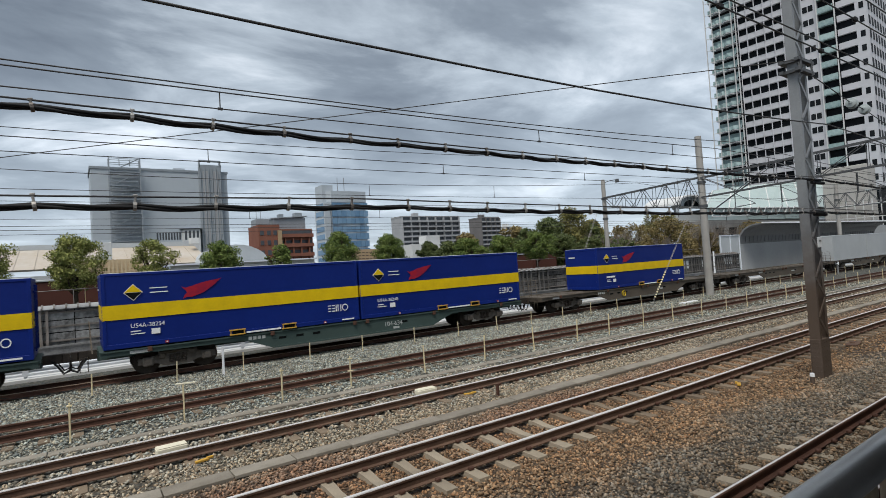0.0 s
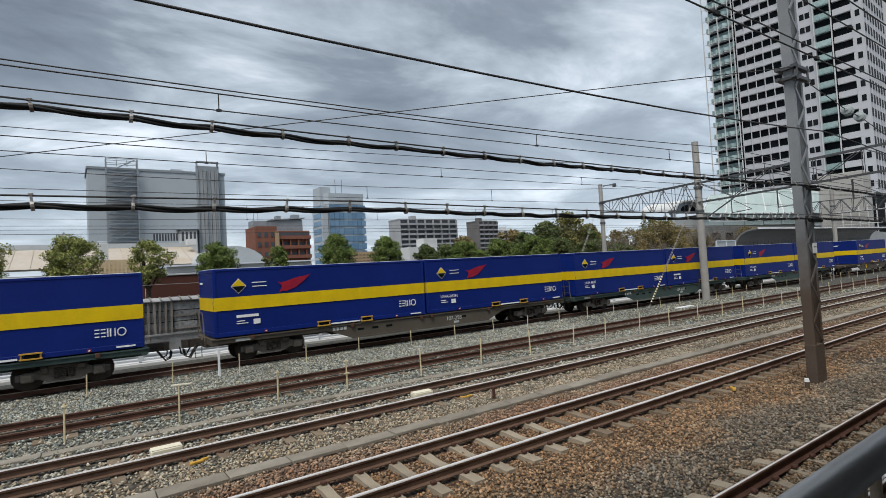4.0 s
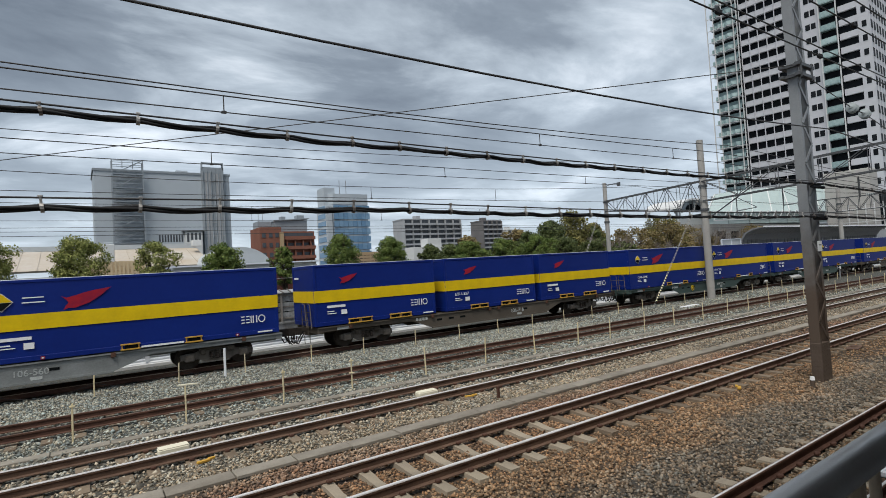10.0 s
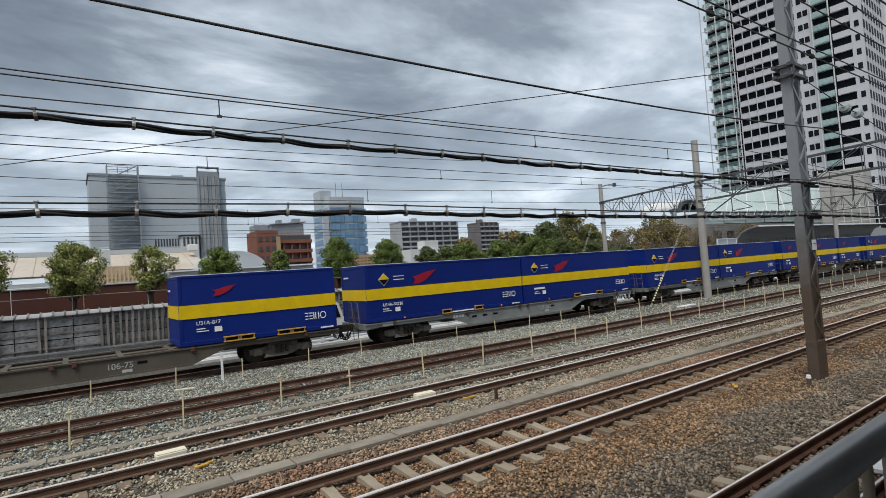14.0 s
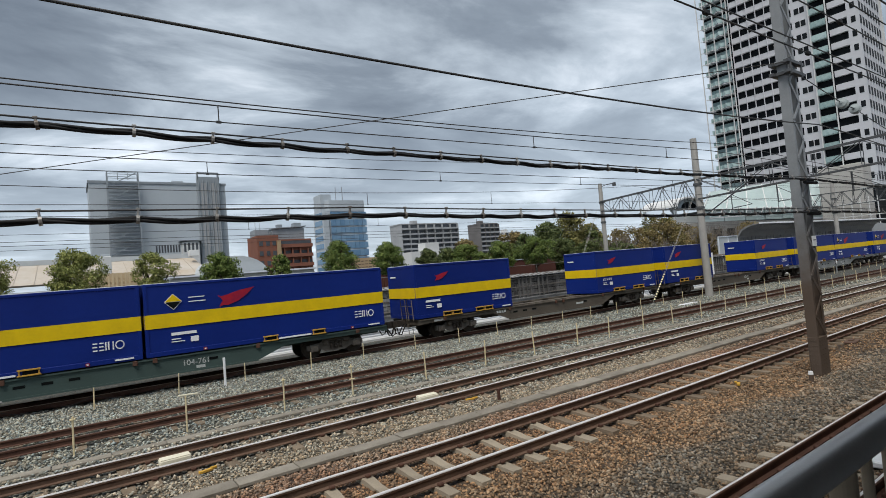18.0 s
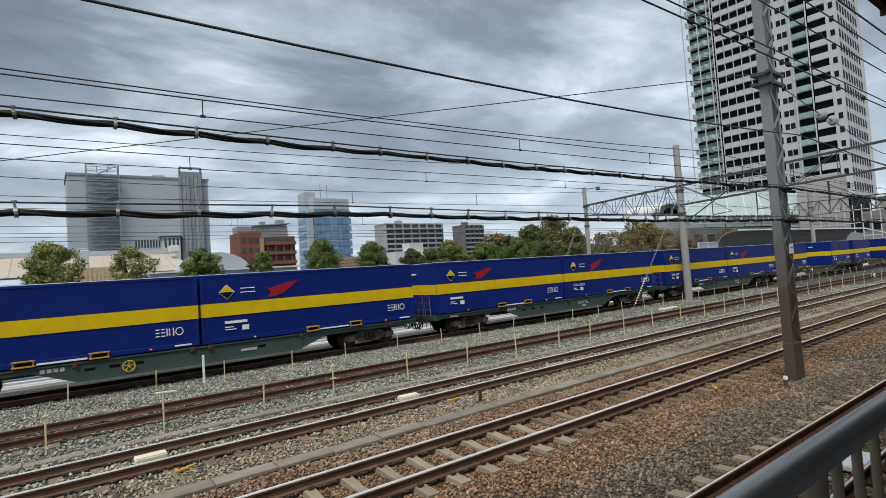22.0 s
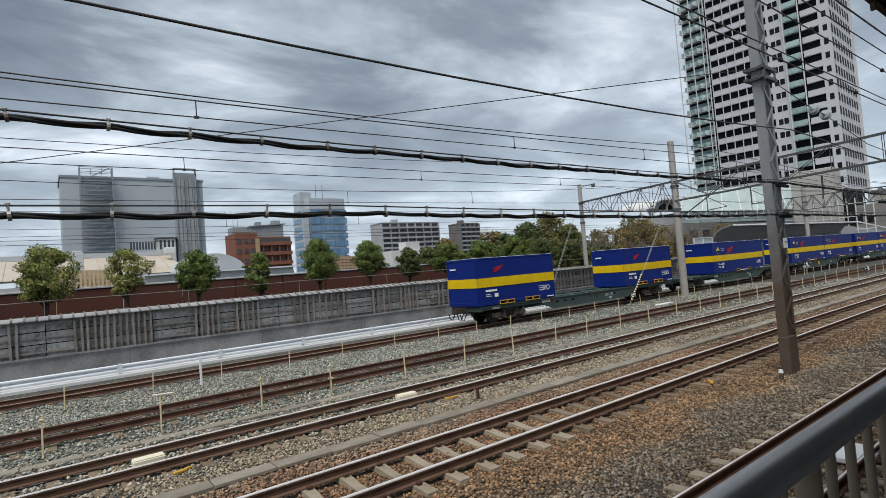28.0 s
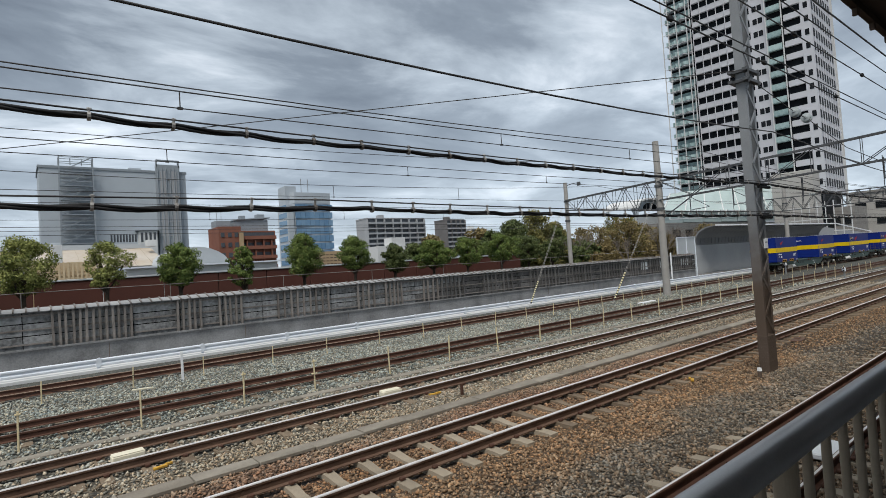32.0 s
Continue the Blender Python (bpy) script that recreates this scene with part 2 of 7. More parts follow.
M_yellow = surf("container_yellow", (0.76, 0.53, 0.004), (0.60, 0.41, 0.008), 0.5, 0, 1.6, 14, 0.03, 0.02, spec=0.2)
M_red = surf("logo_red", (0.42, 0.014, 0.022), (0.16, 0.010, 0.045), 0.5, 0, 1.4, 6, 0)
M_mark = surf("mark_white", (0.82, 0.83, 0.84), (0.74, 0.75, 0.77), 0.5, 0, 4, 30, 0)
# dark print and lens colour; also stands for shade in gaps and pockets
M_darkmark = surf("mark_dark", (0.008, 0.010, 0.010), None, 0.6, 0, 4, 30, 0, spec=0.05)
M_fork = surf("pocket_orange", (0.58, 0.34, 0.045), (0.40, 0.22, 0.05), 0.6, 0, 5, 40, 0.1)
M_redlug = surf("lug_red", (0.35, 0.03, 0.03), (0.20, 0.025, 0.025), 0.6, 0, 5, 40, 0.1)
M_roof = surf("container_roof", (0.55, 0.57, 0.60), (0.42, 0.44, 0.47), 0.5, 0.2, 1, 15, 0.05)
M_wag_green = surf("wagon_green", (0.062, 0.095, 0.088), (0.045, 0.068, 0.062), 0.6, 0, 0.8, 20, 0.1)
M_wag_grey = surf("wagon_grey", (0.27, 0.285, 0.285), (0.14, 0.148, 0.146), 0.6, 0, 1.1, 20, 0.1)
M_wag_brown = surf("wagon_dirty_brown", (0.115, 0.098, 0.078), (0.075, 0.062, 0.050), 0.75, 0, 0.8, 20, 0.15)
M_bogie = surf("bogie_black", (0.022, 0.019, 0.017), (0.080, 0.064, 0.052), 0.7, 0.0, 4, 50, 0.2)
M_bogie_frame = surf("dusty_bogie_steel", (0.075, 0.066, 0.058), (0.205, 0.180, 0.155), 0.75, 0.0, 3, 50, 0.2)
M_faint = surf("faded_white_mark", (0.56, 0.58, 0.57), (0.34, 0.36, 0.35), 0.6, 0, 4, 30, 0)
M_hose = surf("brake_hose_rubber", (0.015, 0.015, 0.016), (0.03, 0.03, 0.03), 0.6, 0, 5, 40, 0)
M_silver = surf("silver_container", (0.50, 0.52, 0.53), (0.42, 0.44, 0.45), 0.45, 0.3, 0.6, 10, 0.04)
M_brick = surf("brown_wall_paint", (0.105, 0.042, 0.032), (0.075, 0.030, 0.024), 0.8, 0, 0.5, 25, 0.15, rand=0.3)
M_fence = surf("weathered_grey_panel", (0.34, 0.35, 0.355), (0.085, 0.086, 0.086), 0.9, 0, 2.2, 9, 0.3, rand=0.45)
M_fence_dark = surf("dark_weathered_panel", (0.155, 0.152, 0.15), (0.038, 0.037, 0.037), 0.9, 0, 2.2, 9, 0.3, rand=0.45)
M_fencebar = surf("weathered_fence_bar", (0.235, 0.215, 0.20), (0.10, 0.090, 0.082), 0.85, 0, 2.5, 20, 0.2, rand=0.6)
M_fencetop = surf("light_fence_cap", (0.36, 0.365, 0.37), (0.20, 0.205, 0.21), 0.7, 0.1, 1.5, 20, 0.1, rand=0.6)
M_bark = surf("bark", (0.085, 0.065, 0.048), (0.05, 0.04, 0.03), 0.95, 0, 6, 30, 0.4)
M_leaf = surf("evergreen_leaf", (0.048, 0.088, 0.024), (0.185, 0.230, 0.064), 0.5, 0, 1.2, 6, 0, rand=0.9, island=True, spec=0.1)
M_leaf_olive = surf("olive_leaf", (0.085, 0.112, 0.030), (0.34, 0.35, 0.115), 0.55, 0, 1.2, 6, 0, rand=0.9, island=True, spec=0.1)
M_leaf_brown = surf("autumn_leaf", (0.115, 0.088, 0.036), (0.24, 0.185, 0.078), 0.7, 0, 1.0, 6, 0, rand=0.9, island=True)
M_twig = surf("grey_twig", (0.20, 0.175, 0.15), (0.12, 0.10, 0.085), 0.9, 0, 3, 20, 0)
M_leaf_dark = surf("dark_leaf", (0.036, 0.058, 0.020), (0.125, 0.148, 0.050), 0.6, 0, 1.0, 6, 0, rand=0.9, island=True)
M_leaf_deep = surf("deep_olive_leaf", (0.062, 0.064, 0.020), (0.215, 0.195, 0.062), 0.6, 0, 1.0, 6, 0, rand=0.9, island=True)
M_bldgrey = surf("light_grey_cladding", (0.43, 0.475, 0.515), (0.37, 0.41, 0.45), 0.6, 0, 0.06, 0.6, 0.02)
M_bldgrey2 = surf("mid_grey_steelwork", (0.30, 0.335, 0.365), (0.235, 0.262, 0.288), 0.6, 0.1, 0.3, 2, 0.02)
M_aptgrey = surf("grey_apartment_render", (0.37, 0.38, 0.395), (0.29, 0.30, 0.312), 0.8, 0, 0.2, 3, 0.05)
M_aptbrown = surf("brown_grey_tiles", (0.18, 0.172, 0.172), (0.13, 0.125, 0.125), 0.8, 0, 0.2, 3, 0.05)
M_bldwhite = surf("white_render", (0.62, 0.63, 0.63), (0.52, 0.53, 0.53), 0.7, 0, 0.15, 2, 0.05)
M_brickred = surf("red_brick_facade", (0.25, 0.108, 0.075), (0.19, 0.080, 0.056), 0.85, 0, 0.3, 6, 0.1)
M_tan = surf("tan_tiles", (0.45, 0.33, 0.20), (0.36, 0.26, 0.16), 0.8, 0, 0.4, 6, 0.1)
M_beige = surf("beige_sheet_roof", (0.48, 0.45, 0.41), (0.40, 0.33, 0.25), 0.7, 0, 0.35, 3, 0.06)
M_palegrey = surf("pale_metal_roof", (0.50, 0.53, 0.55), (0.42, 0.45, 0.47), 0.5, 0.2, 0.3, 4, 0.05)
M_bldbeige = surf("pale_stone_cladding", (0.43, 0.42, 0.40), (0.35, 0.34, 0.32), 0.8, 0, 0.3, 4, 0.1)
M_glassroof = surf("pale_glass_roof", (0.52, 0.62, 0.61), (0.42, 0.52, 0.51), 0.15, 0, 0.2, 2, 0, rand=0.3, spec=0.5)
M_dkwin = surf("dark_window", (0.008, 0.010, 0.012), (0.020, 0.023, 0.027), 0.5, 0, 0.3, 2, 0, rand=0.8, spec=0.05)
M_towerpink = surf("tower_cladding", (0.54, 0.55, 0.585), (0.465, 0.475, 0.51), 0.6, 0, 0.15, 2, 0.03)
M_greenglass = surf("pale_green_glass", (0.40, 0.52, 0.52), (0.20, 0.29, 0.295), 0.15, 0, 0.5, 2, 0, rand=0.8)
M_blueglass = surf("blue_glass", (0.10, 0.20, 0.33), (0.20, 0.32, 0.45), 0.12, 0, 0.12, 1, 0, rand=0.6)
M_hallwin = surf("grey_window", (0.085, 0.095, 0.108), (0.05, 0.056, 0.066), 0.3, 0, 0.5, 3, 0, rand=0.6, spec=0.3)
M_creamtile = surf("cream_tiles", (0.62, 0.50, 0.33), (0.50, 0.39, 0.25), 0.8, 0, 0.6, 6, 0.1)
M_shelter = surf("ribbed_grey_panel", (0.36, 0.375, 0.385), (0.28, 0.29, 0.30), 0.6, 0.1, 0.3, 5, 0.05)
M_hood = surf("dark_hood_sheet", (0.19, 0.195, 0.20), (0.135, 0.138, 0.144), 0.6, 0.1, 0.3, 5, 0.05)
M_handrail = surf("dark_steel_rail", (0.62, 0.60, 0.58), (0.48, 0.46, 0.44), 0.38, 0.8, 1.5, 90, 0.03, spec=0.5)
M_railpost = surf("railing_bar_paint", (0.30, 0.245, 0.18), (0.22, 0.18, 0.13), 0.5, 0, 4, 40, 0.05, spec=0.3)
M_canopy = surf("canopy_brown_steel", (0.045, 0.030, 0.022), (0.065, 0.045, 0.033), 0.7, 0.1, 1.5, 20, 0.1)
M_platform = surf("platform_paving", (0.27, 0.265, 0.255), (0.21, 0.205, 0.2), 0.85, 0, 1, 30, 0.2)
M_porcelain = surf("porcelain", (0.34, 0.38, 0.385), (0.25, 0.285, 0.29), 0.3, 0, 3, 20, 0)
M_stripe_y = surf("guy_cover_yellow", (0.78, 0.70, 0.42), (0.66, 0.58, 0.34), 0.5, 0, 5, 30, 0)


def ballast_material(name, relief):
    """Crushed stone: rusty brown by the worked tracks, grey elsewhere; the bed (relief) is darkened as shade between
    stones.
    """
    m = bpy.data.materials.new(name)
    m.use_nodes = True
    nt, nd = m.node_tree, m.node_tree.nodes
    b = nd["Principled BSDF"]
    geo = nd.new("ShaderNodeNewGeometry")
    sep = nd.new("ShaderNodeSeparateXYZ")
    nt.links.new(geo.outputs["Position"], sep.inputs[0])
    wob = nd.new("ShaderNodeTexNoise")
    wob.inputs["Scale"].default_value, wob.inputs["Detail"].default_value = 0.55, 6
    nt.links.new(geo.outputs["Position"], wob.inputs["Vector"])
    yy = nd.new("ShaderNodeMath")
    yy.operation = 'MULTIPLY_ADD'
    nt.links.new(wob.outputs[0], yy.inputs[0])
    yy.inputs[1].default_value = 2.4
    nt.links.new(sep.outputs[1], yy.inputs[2])
    mr = nd.new("ShaderNodeMapRange")
    mr.inputs[1].default_value, mr.inputs[2].default_value = 1.2, 31.2
    nt.links.new(yy.outputs[0], mr.inputs[0])
    rp = nd.new("ShaderNodeValToRGB")
    e = rp.color_ramp.elements
    e[0].position, e[0].color = 0.0, (0.13, 0.10, 0.075, 1)
    e[1].position, e[1].color = 1.0, (0.212, 0.232, 0.222, 1)
    for pos, c in ((0.122, (0.17, 0.130, 0.092)), (0.142, (0.148, 0.132, 0.112)), (0.162, (0.150, 0.132, 0.110)), (0.182, (0.198, 0.138, 0.088)), (0.25, (0.192, 0.126, 0.078)),
                   (0.280, (0.185, 0.120, 0.086)), (0.315, (0.235, 0.208, 0.166)), (0.40, (0.232, 0.232, 0.212)), (0.47, (0.212, 0.232, 0.222))):
        k = e.new(pos)
        k.color = (*c, 1)
    nt.links.new(mr.outputs[0], rp.inputs[0])
    # stone by stone
    if relief:
        vor = nd.new("ShaderNodeTexVoronoi")
        vor.inputs["Scale"].default_value = 17.0
        nt.links.new(geo.outputs["Position"], vor.inputs["Vector"])
        val = nd.new("ShaderNodeSeparateColor")
        nt.links.new(vor.outputs["Color"], val.inputs[0])
        rnd = val.outputs[0]
    else:
        rnd = geo.outputs["Random Per Island"]
    # shade in the gaps between loose stones is put into the bed's darker tone
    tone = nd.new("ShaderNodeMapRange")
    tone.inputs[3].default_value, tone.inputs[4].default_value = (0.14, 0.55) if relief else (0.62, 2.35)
    sq = nd.new('ShaderNodeMath')
    sq.operation = 'POWER'
    sq.inputs[1].default_value = 1.5
    nt.links.new(rnd, sq.inputs[0])
    nt.links.new(sq.outputs[0], tone.inputs[0])
    mul = nd.new("ShaderNodeMix")
    mul.data_type, mul.blend_type = 'RGBA', 'MULTIPLY'
    mul.inputs[0].default_value = 1.0
    nt.links.new(rp.outputs[0], mul.inputs[6])
    nt.links.new(tone.outputs[0], mul.inputs[7])
    big = nd.new("ShaderNodeTexNoise")
    big.inputs["Scale"].default_value, big.inputs["Detail"].default_value = 0.9, 4
    nt.links.new(geo.outputs["Position"], big.inputs["Vector"])
    bt = nd.new("ShaderNodeMapRange")
    bt.inputs[1].default_value, bt.inputs[2].default_value, bt.inputs[3].default_value, bt.inputs[4].default_value = 0.3, 0.7, 0.8, 1.15
    nt.links.new(big.outputs[0], bt.inputs[0])
    mul2 = nd.new("ShaderNodeMix")
    mul2.data_type, mul2.blend_type = 'RGBA', 'MULTIPLY'
    mul2.inputs[0].default_value = 1.0
    nt.links.new(mul.outputs[2], mul2.inputs[6])
    nt.links.new(bt.outputs[0], mul2.inputs[7])
    # some stones rusty, some blue-grey
    hash_n = nd.new("ShaderNodeMath")
    hash_n.operation = 'MULTIPLY'
    hash_n.inputs[1].default_value = 37.7
    nt.links.new(rnd, hash_n.inputs[0])
    frac = nd.new("ShaderNodeMath")
    frac.operation = 'FRACT'
    nt.links.new(hash_n.outputs[0], frac.inputs[0])
    hue = nd.new("ShaderNodeValToRGB")
    he = hue.color_ramp.elements
    he[0].position, he[0].color = 0.0, (1.0, 0.80, 0.62, 1)
    he[1].position, he[1].color = 1.0, (0.86, 0.92, 0.94, 1)
    for pos, c in ((0.30, (1.0, 0.88, 0.74)), (0.70, (0.96, 0.94, 0.88))):
        k = he.new(pos)
        k.color = (*c, 1)
    nt.links.new(frac.outputs[0], hue.inputs[0])
    mul3 = nd.new("ShaderNodeMix")
    mul3.data_type, mul3.blend_type = 'RGBA', 'MULTIPLY'
    mul3.inputs[0].default_value = 1.0
    nt.links.new(mul2.outputs[2], mul3.inputs[6])
    nt.links.new(hue.outputs[0], mul3.inputs[7])
    nt.links.new(mul3.outputs[2], b.inputs["Base Color"])
    b.inputs["Roughness"].default_value = 0.9
    if relief:
        bp = nd.new("ShaderNodeBump")
        bp.inputs["Strength"].default_value, bp.inputs["Distance"].default_value = 0.9, 0.03
        bp.invert = True
        nt.links.new(vor.outputs["Distance"], bp.inputs["Height"])
        nt.links.new(bp.outputs[0], b.inputs["Normal"])
    return m


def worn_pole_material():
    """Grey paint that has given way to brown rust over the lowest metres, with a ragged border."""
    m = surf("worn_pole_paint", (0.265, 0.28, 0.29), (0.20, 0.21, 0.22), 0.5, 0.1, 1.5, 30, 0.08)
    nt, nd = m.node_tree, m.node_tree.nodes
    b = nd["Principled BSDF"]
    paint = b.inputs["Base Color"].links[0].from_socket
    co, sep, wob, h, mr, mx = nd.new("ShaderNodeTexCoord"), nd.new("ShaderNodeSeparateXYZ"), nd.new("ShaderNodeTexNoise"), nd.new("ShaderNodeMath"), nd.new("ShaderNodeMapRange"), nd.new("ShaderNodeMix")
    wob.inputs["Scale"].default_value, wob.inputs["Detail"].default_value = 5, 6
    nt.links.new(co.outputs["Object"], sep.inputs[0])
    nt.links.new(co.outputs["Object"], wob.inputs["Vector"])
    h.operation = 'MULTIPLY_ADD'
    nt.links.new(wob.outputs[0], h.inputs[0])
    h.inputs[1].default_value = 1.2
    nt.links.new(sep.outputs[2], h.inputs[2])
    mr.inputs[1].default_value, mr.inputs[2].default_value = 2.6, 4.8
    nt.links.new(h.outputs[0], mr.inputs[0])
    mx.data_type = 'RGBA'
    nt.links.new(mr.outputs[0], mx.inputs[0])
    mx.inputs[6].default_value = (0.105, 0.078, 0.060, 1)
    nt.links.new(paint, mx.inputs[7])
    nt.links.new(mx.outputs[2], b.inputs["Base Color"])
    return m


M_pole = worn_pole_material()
M_ground = ballast_material("ballast_ground_shaded", True)
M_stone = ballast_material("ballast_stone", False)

# ---------------- plan ----------------
# x runs along the line, y away from the platform, z = 0 at the rail heads of the near tracks
TRACKS = [(3.02, 0.0), (7.24, 0.0), (11.15, 0.0), (15.13, 0.0), (22.19, -0.20)]
X_LO, X_HI = -30.0, 300.0


def ground_z(y):
    """Height of the ballast bed across the line."""
    pts = [(-2000, -1.2), (0.6, -1.2), (1.2, -0.30), (1.9, -0.20), (4.1, -0.20), (6.0, -0.215), (6.6, -0.245), (7.9, -0.245), (8.4, -0.215), (9.0, -0.22), (12.3, -0.21), (13.6, -0.26), (16.3, -0.22),
           (18.0, -0.34), (20.6, -0.42), (23.8, -0.42), (25.4, -0.47), (28, -0.5), (40, -0.5), (2500, -0.5)]
    for (a, za), (b, zb) in zip(pts, pts[1:]):
        if y <= b:
            return za + (zb - za) * (y - a) / (b - a)
    return -0.5


def build_ground():
    ys = [-2000, -300, -40, -5, 0.5, 0.6, 0.9, 1.2, 1.6, 2, 3, 4, 5, 6, 7, 8, 9, 10, 11, 12, 13, 13.6, 14, 15, 16, 17, 18, 19, 20, 21, 22, 23, 24, 25, 26, 28, 40, 120, 600, 2500]
    xs = [-1500, -200, -40, -10, 0, 10, 20, 30, 45, 60, 90, 150, 300, 800, 2500]
    bm = B()
    g = [[bm.verts.new((x, y, ground_z(y))) for y in ys] for x in xs]
    for i in range(len(xs) - 1):
        for j in range(len(ys) - 1):
            bm.faces.new((g[i][j], g[i + 1][j], g[i + 1][j + 1], g[i][j + 1]))
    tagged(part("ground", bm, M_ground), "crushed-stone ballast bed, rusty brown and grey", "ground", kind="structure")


def stones(name, x0, x1, y0, y1, per_m2, size, seed, label, skip=()):
    """Loose angular stones, far too many to count, as one mesh."""
    rng = np.random.default_rng(seed)
    n = int((x1 - x0) * (y1 - y0) * per_m2)
    u = rng.random(n)
    x = x0 + (x1 - x0) * u
    y = y0 + (y1 - y0) * rng.random(n)
    keep = np.ones(n, bool)
    for a, b in skip:
        keep &= ~((y > a) & (y < b))
    for yt, zt in TRACKS:
        for s in (-0.566, 0.566):
            keep &= np.abs(y - yt - s) > 0.075
    x, y = x[keep], y[keep]
    n = len(x)
    z = np.array([ground_z(v) for v in np.linspace(y0, y1, 200)])
    z = np.interp(y, np.linspace(y0, y1, 200), z)
    r = size * (0.55 + 0.8 * rng.random(n))
    z = z + r * rng.uniform(-0.35, 0.75, n)
    base = np.array([(1.15, 0, 0), (-1.15, 0, 0), (0, 0.85, 0), (0, -0.85, 0), (0, 0, 0.6), (0, 0, -0.6)], float)
    v = base[None] * (0.65 + 0.6 * rng.random((n, 6, 1))) + rng.normal(0, 0.18, (n, 6, 3))
    # random turn about two axes
    a, c = rng.random(n) * 6.283, rng.random(n) * 6.283
    ca, sa, cc, sc = np.cos(a), np.sin(a), np.cos(c), np.sin(c)
    vx, vy, vz = v[..., 0].copy(), v[..., 1].copy(), v[..., 2].copy()
    vy, vz = vy * cc[:, None] - vz * sc[:, None], vy * sc[:, None] + vz * cc[:, None]
    vx, vy = vx * ca[:, None] - vy * sa[:, None], vx * sa[:, None] + vy * ca[:, None]
    v = np.stack([vx, vy, vz], -1) * r[:, None, None] + np.stack([x, y, z], -1)[:, None]
    tri = np.array([(0, 2, 4), (2, 1, 4), (1, 3, 4), (3, 0, 4), (2, 0, 5), (1, 2, 5), (3, 1, 5), (0, 3, 5)])
    f = (tri[None] + 6 * np.arange(n)[:, None, None]).reshape(-1, 3)
    me = bpy.data.meshes.new(name)
    me.vertices.add(6 * n)
    me.vertices.foreach_set("co", v.reshape(-1).astype(np.float32))
    me.loops.add(3 * len(f))
    me.loops.foreach_set("vertex_index", f.reshape(-1).astype(np.int32))
    me.polygons.add(len(f))
    me.polygons.foreach_set("loop_start", (3 * np.arange(len(f))).astype(np.int32))
    me.polygons.foreach_set("loop_total", np.full(len(f), 3, np.int32))
    me.update(calc_edges=True)
    tagged(part(name, me, M_stone), label, "gravel", kind="stuff")


RAIL = [(-0.0635, -0.153), (0.0635, -0.153), (0.0635, -0.140), (0.012, -0.122), (0.009, -0.050), (0.031, -0.036), (0.0325, -0.006), (0.026, 0.0),
        (-0.026, 0.0), (-0.0325, -0.006), (-0.031, -0.036), (-0.009, -0.050), (-0.012, -0.122), (-0.0635, -0.140)]


def sleeper_mesh(paint, long=2.0):
    """A prestressed concrete sleeper, dipped in the middle, lying along y."""
    bm = B()
    secs = [(-long / 2, 0.0, 0.115), (-0.60, 0.012, 0.115), (-0.36, 0.0, 0.105), (-0.12, -0.030, 0.095), (0.12, -0.030, 0.095), (0.36, 0.0, 0.105), (0.60, 0.012, 0.115), (long / 2, 0.0, 0.115)]
    rings = []
    for y, z, w in secs:
        rings.append([bm.verts.new(p) for p in ((-w, y, -0.17), (w, y, -0.17), (w * 0.82, y, z), (-w * 0.82, y, z))])
    for q, w in zip(rings, rings[1:]):
        for k in range(4):
            bm.faces.new((q[k], q[(k + 1) % 4], w[(k + 1) % 4], w[k]))
    bm.faces.new(rings[0][::-1])
    bm.faces.new(rings[-1])
    bmesh.ops.recalc_face_normals(bm, faces=bm.faces[:])
    me = bpy.data.meshes.new("sleeper")
    bm.to_mesh(me)
    bm.free()
    me.materials.append(paint)
    return me


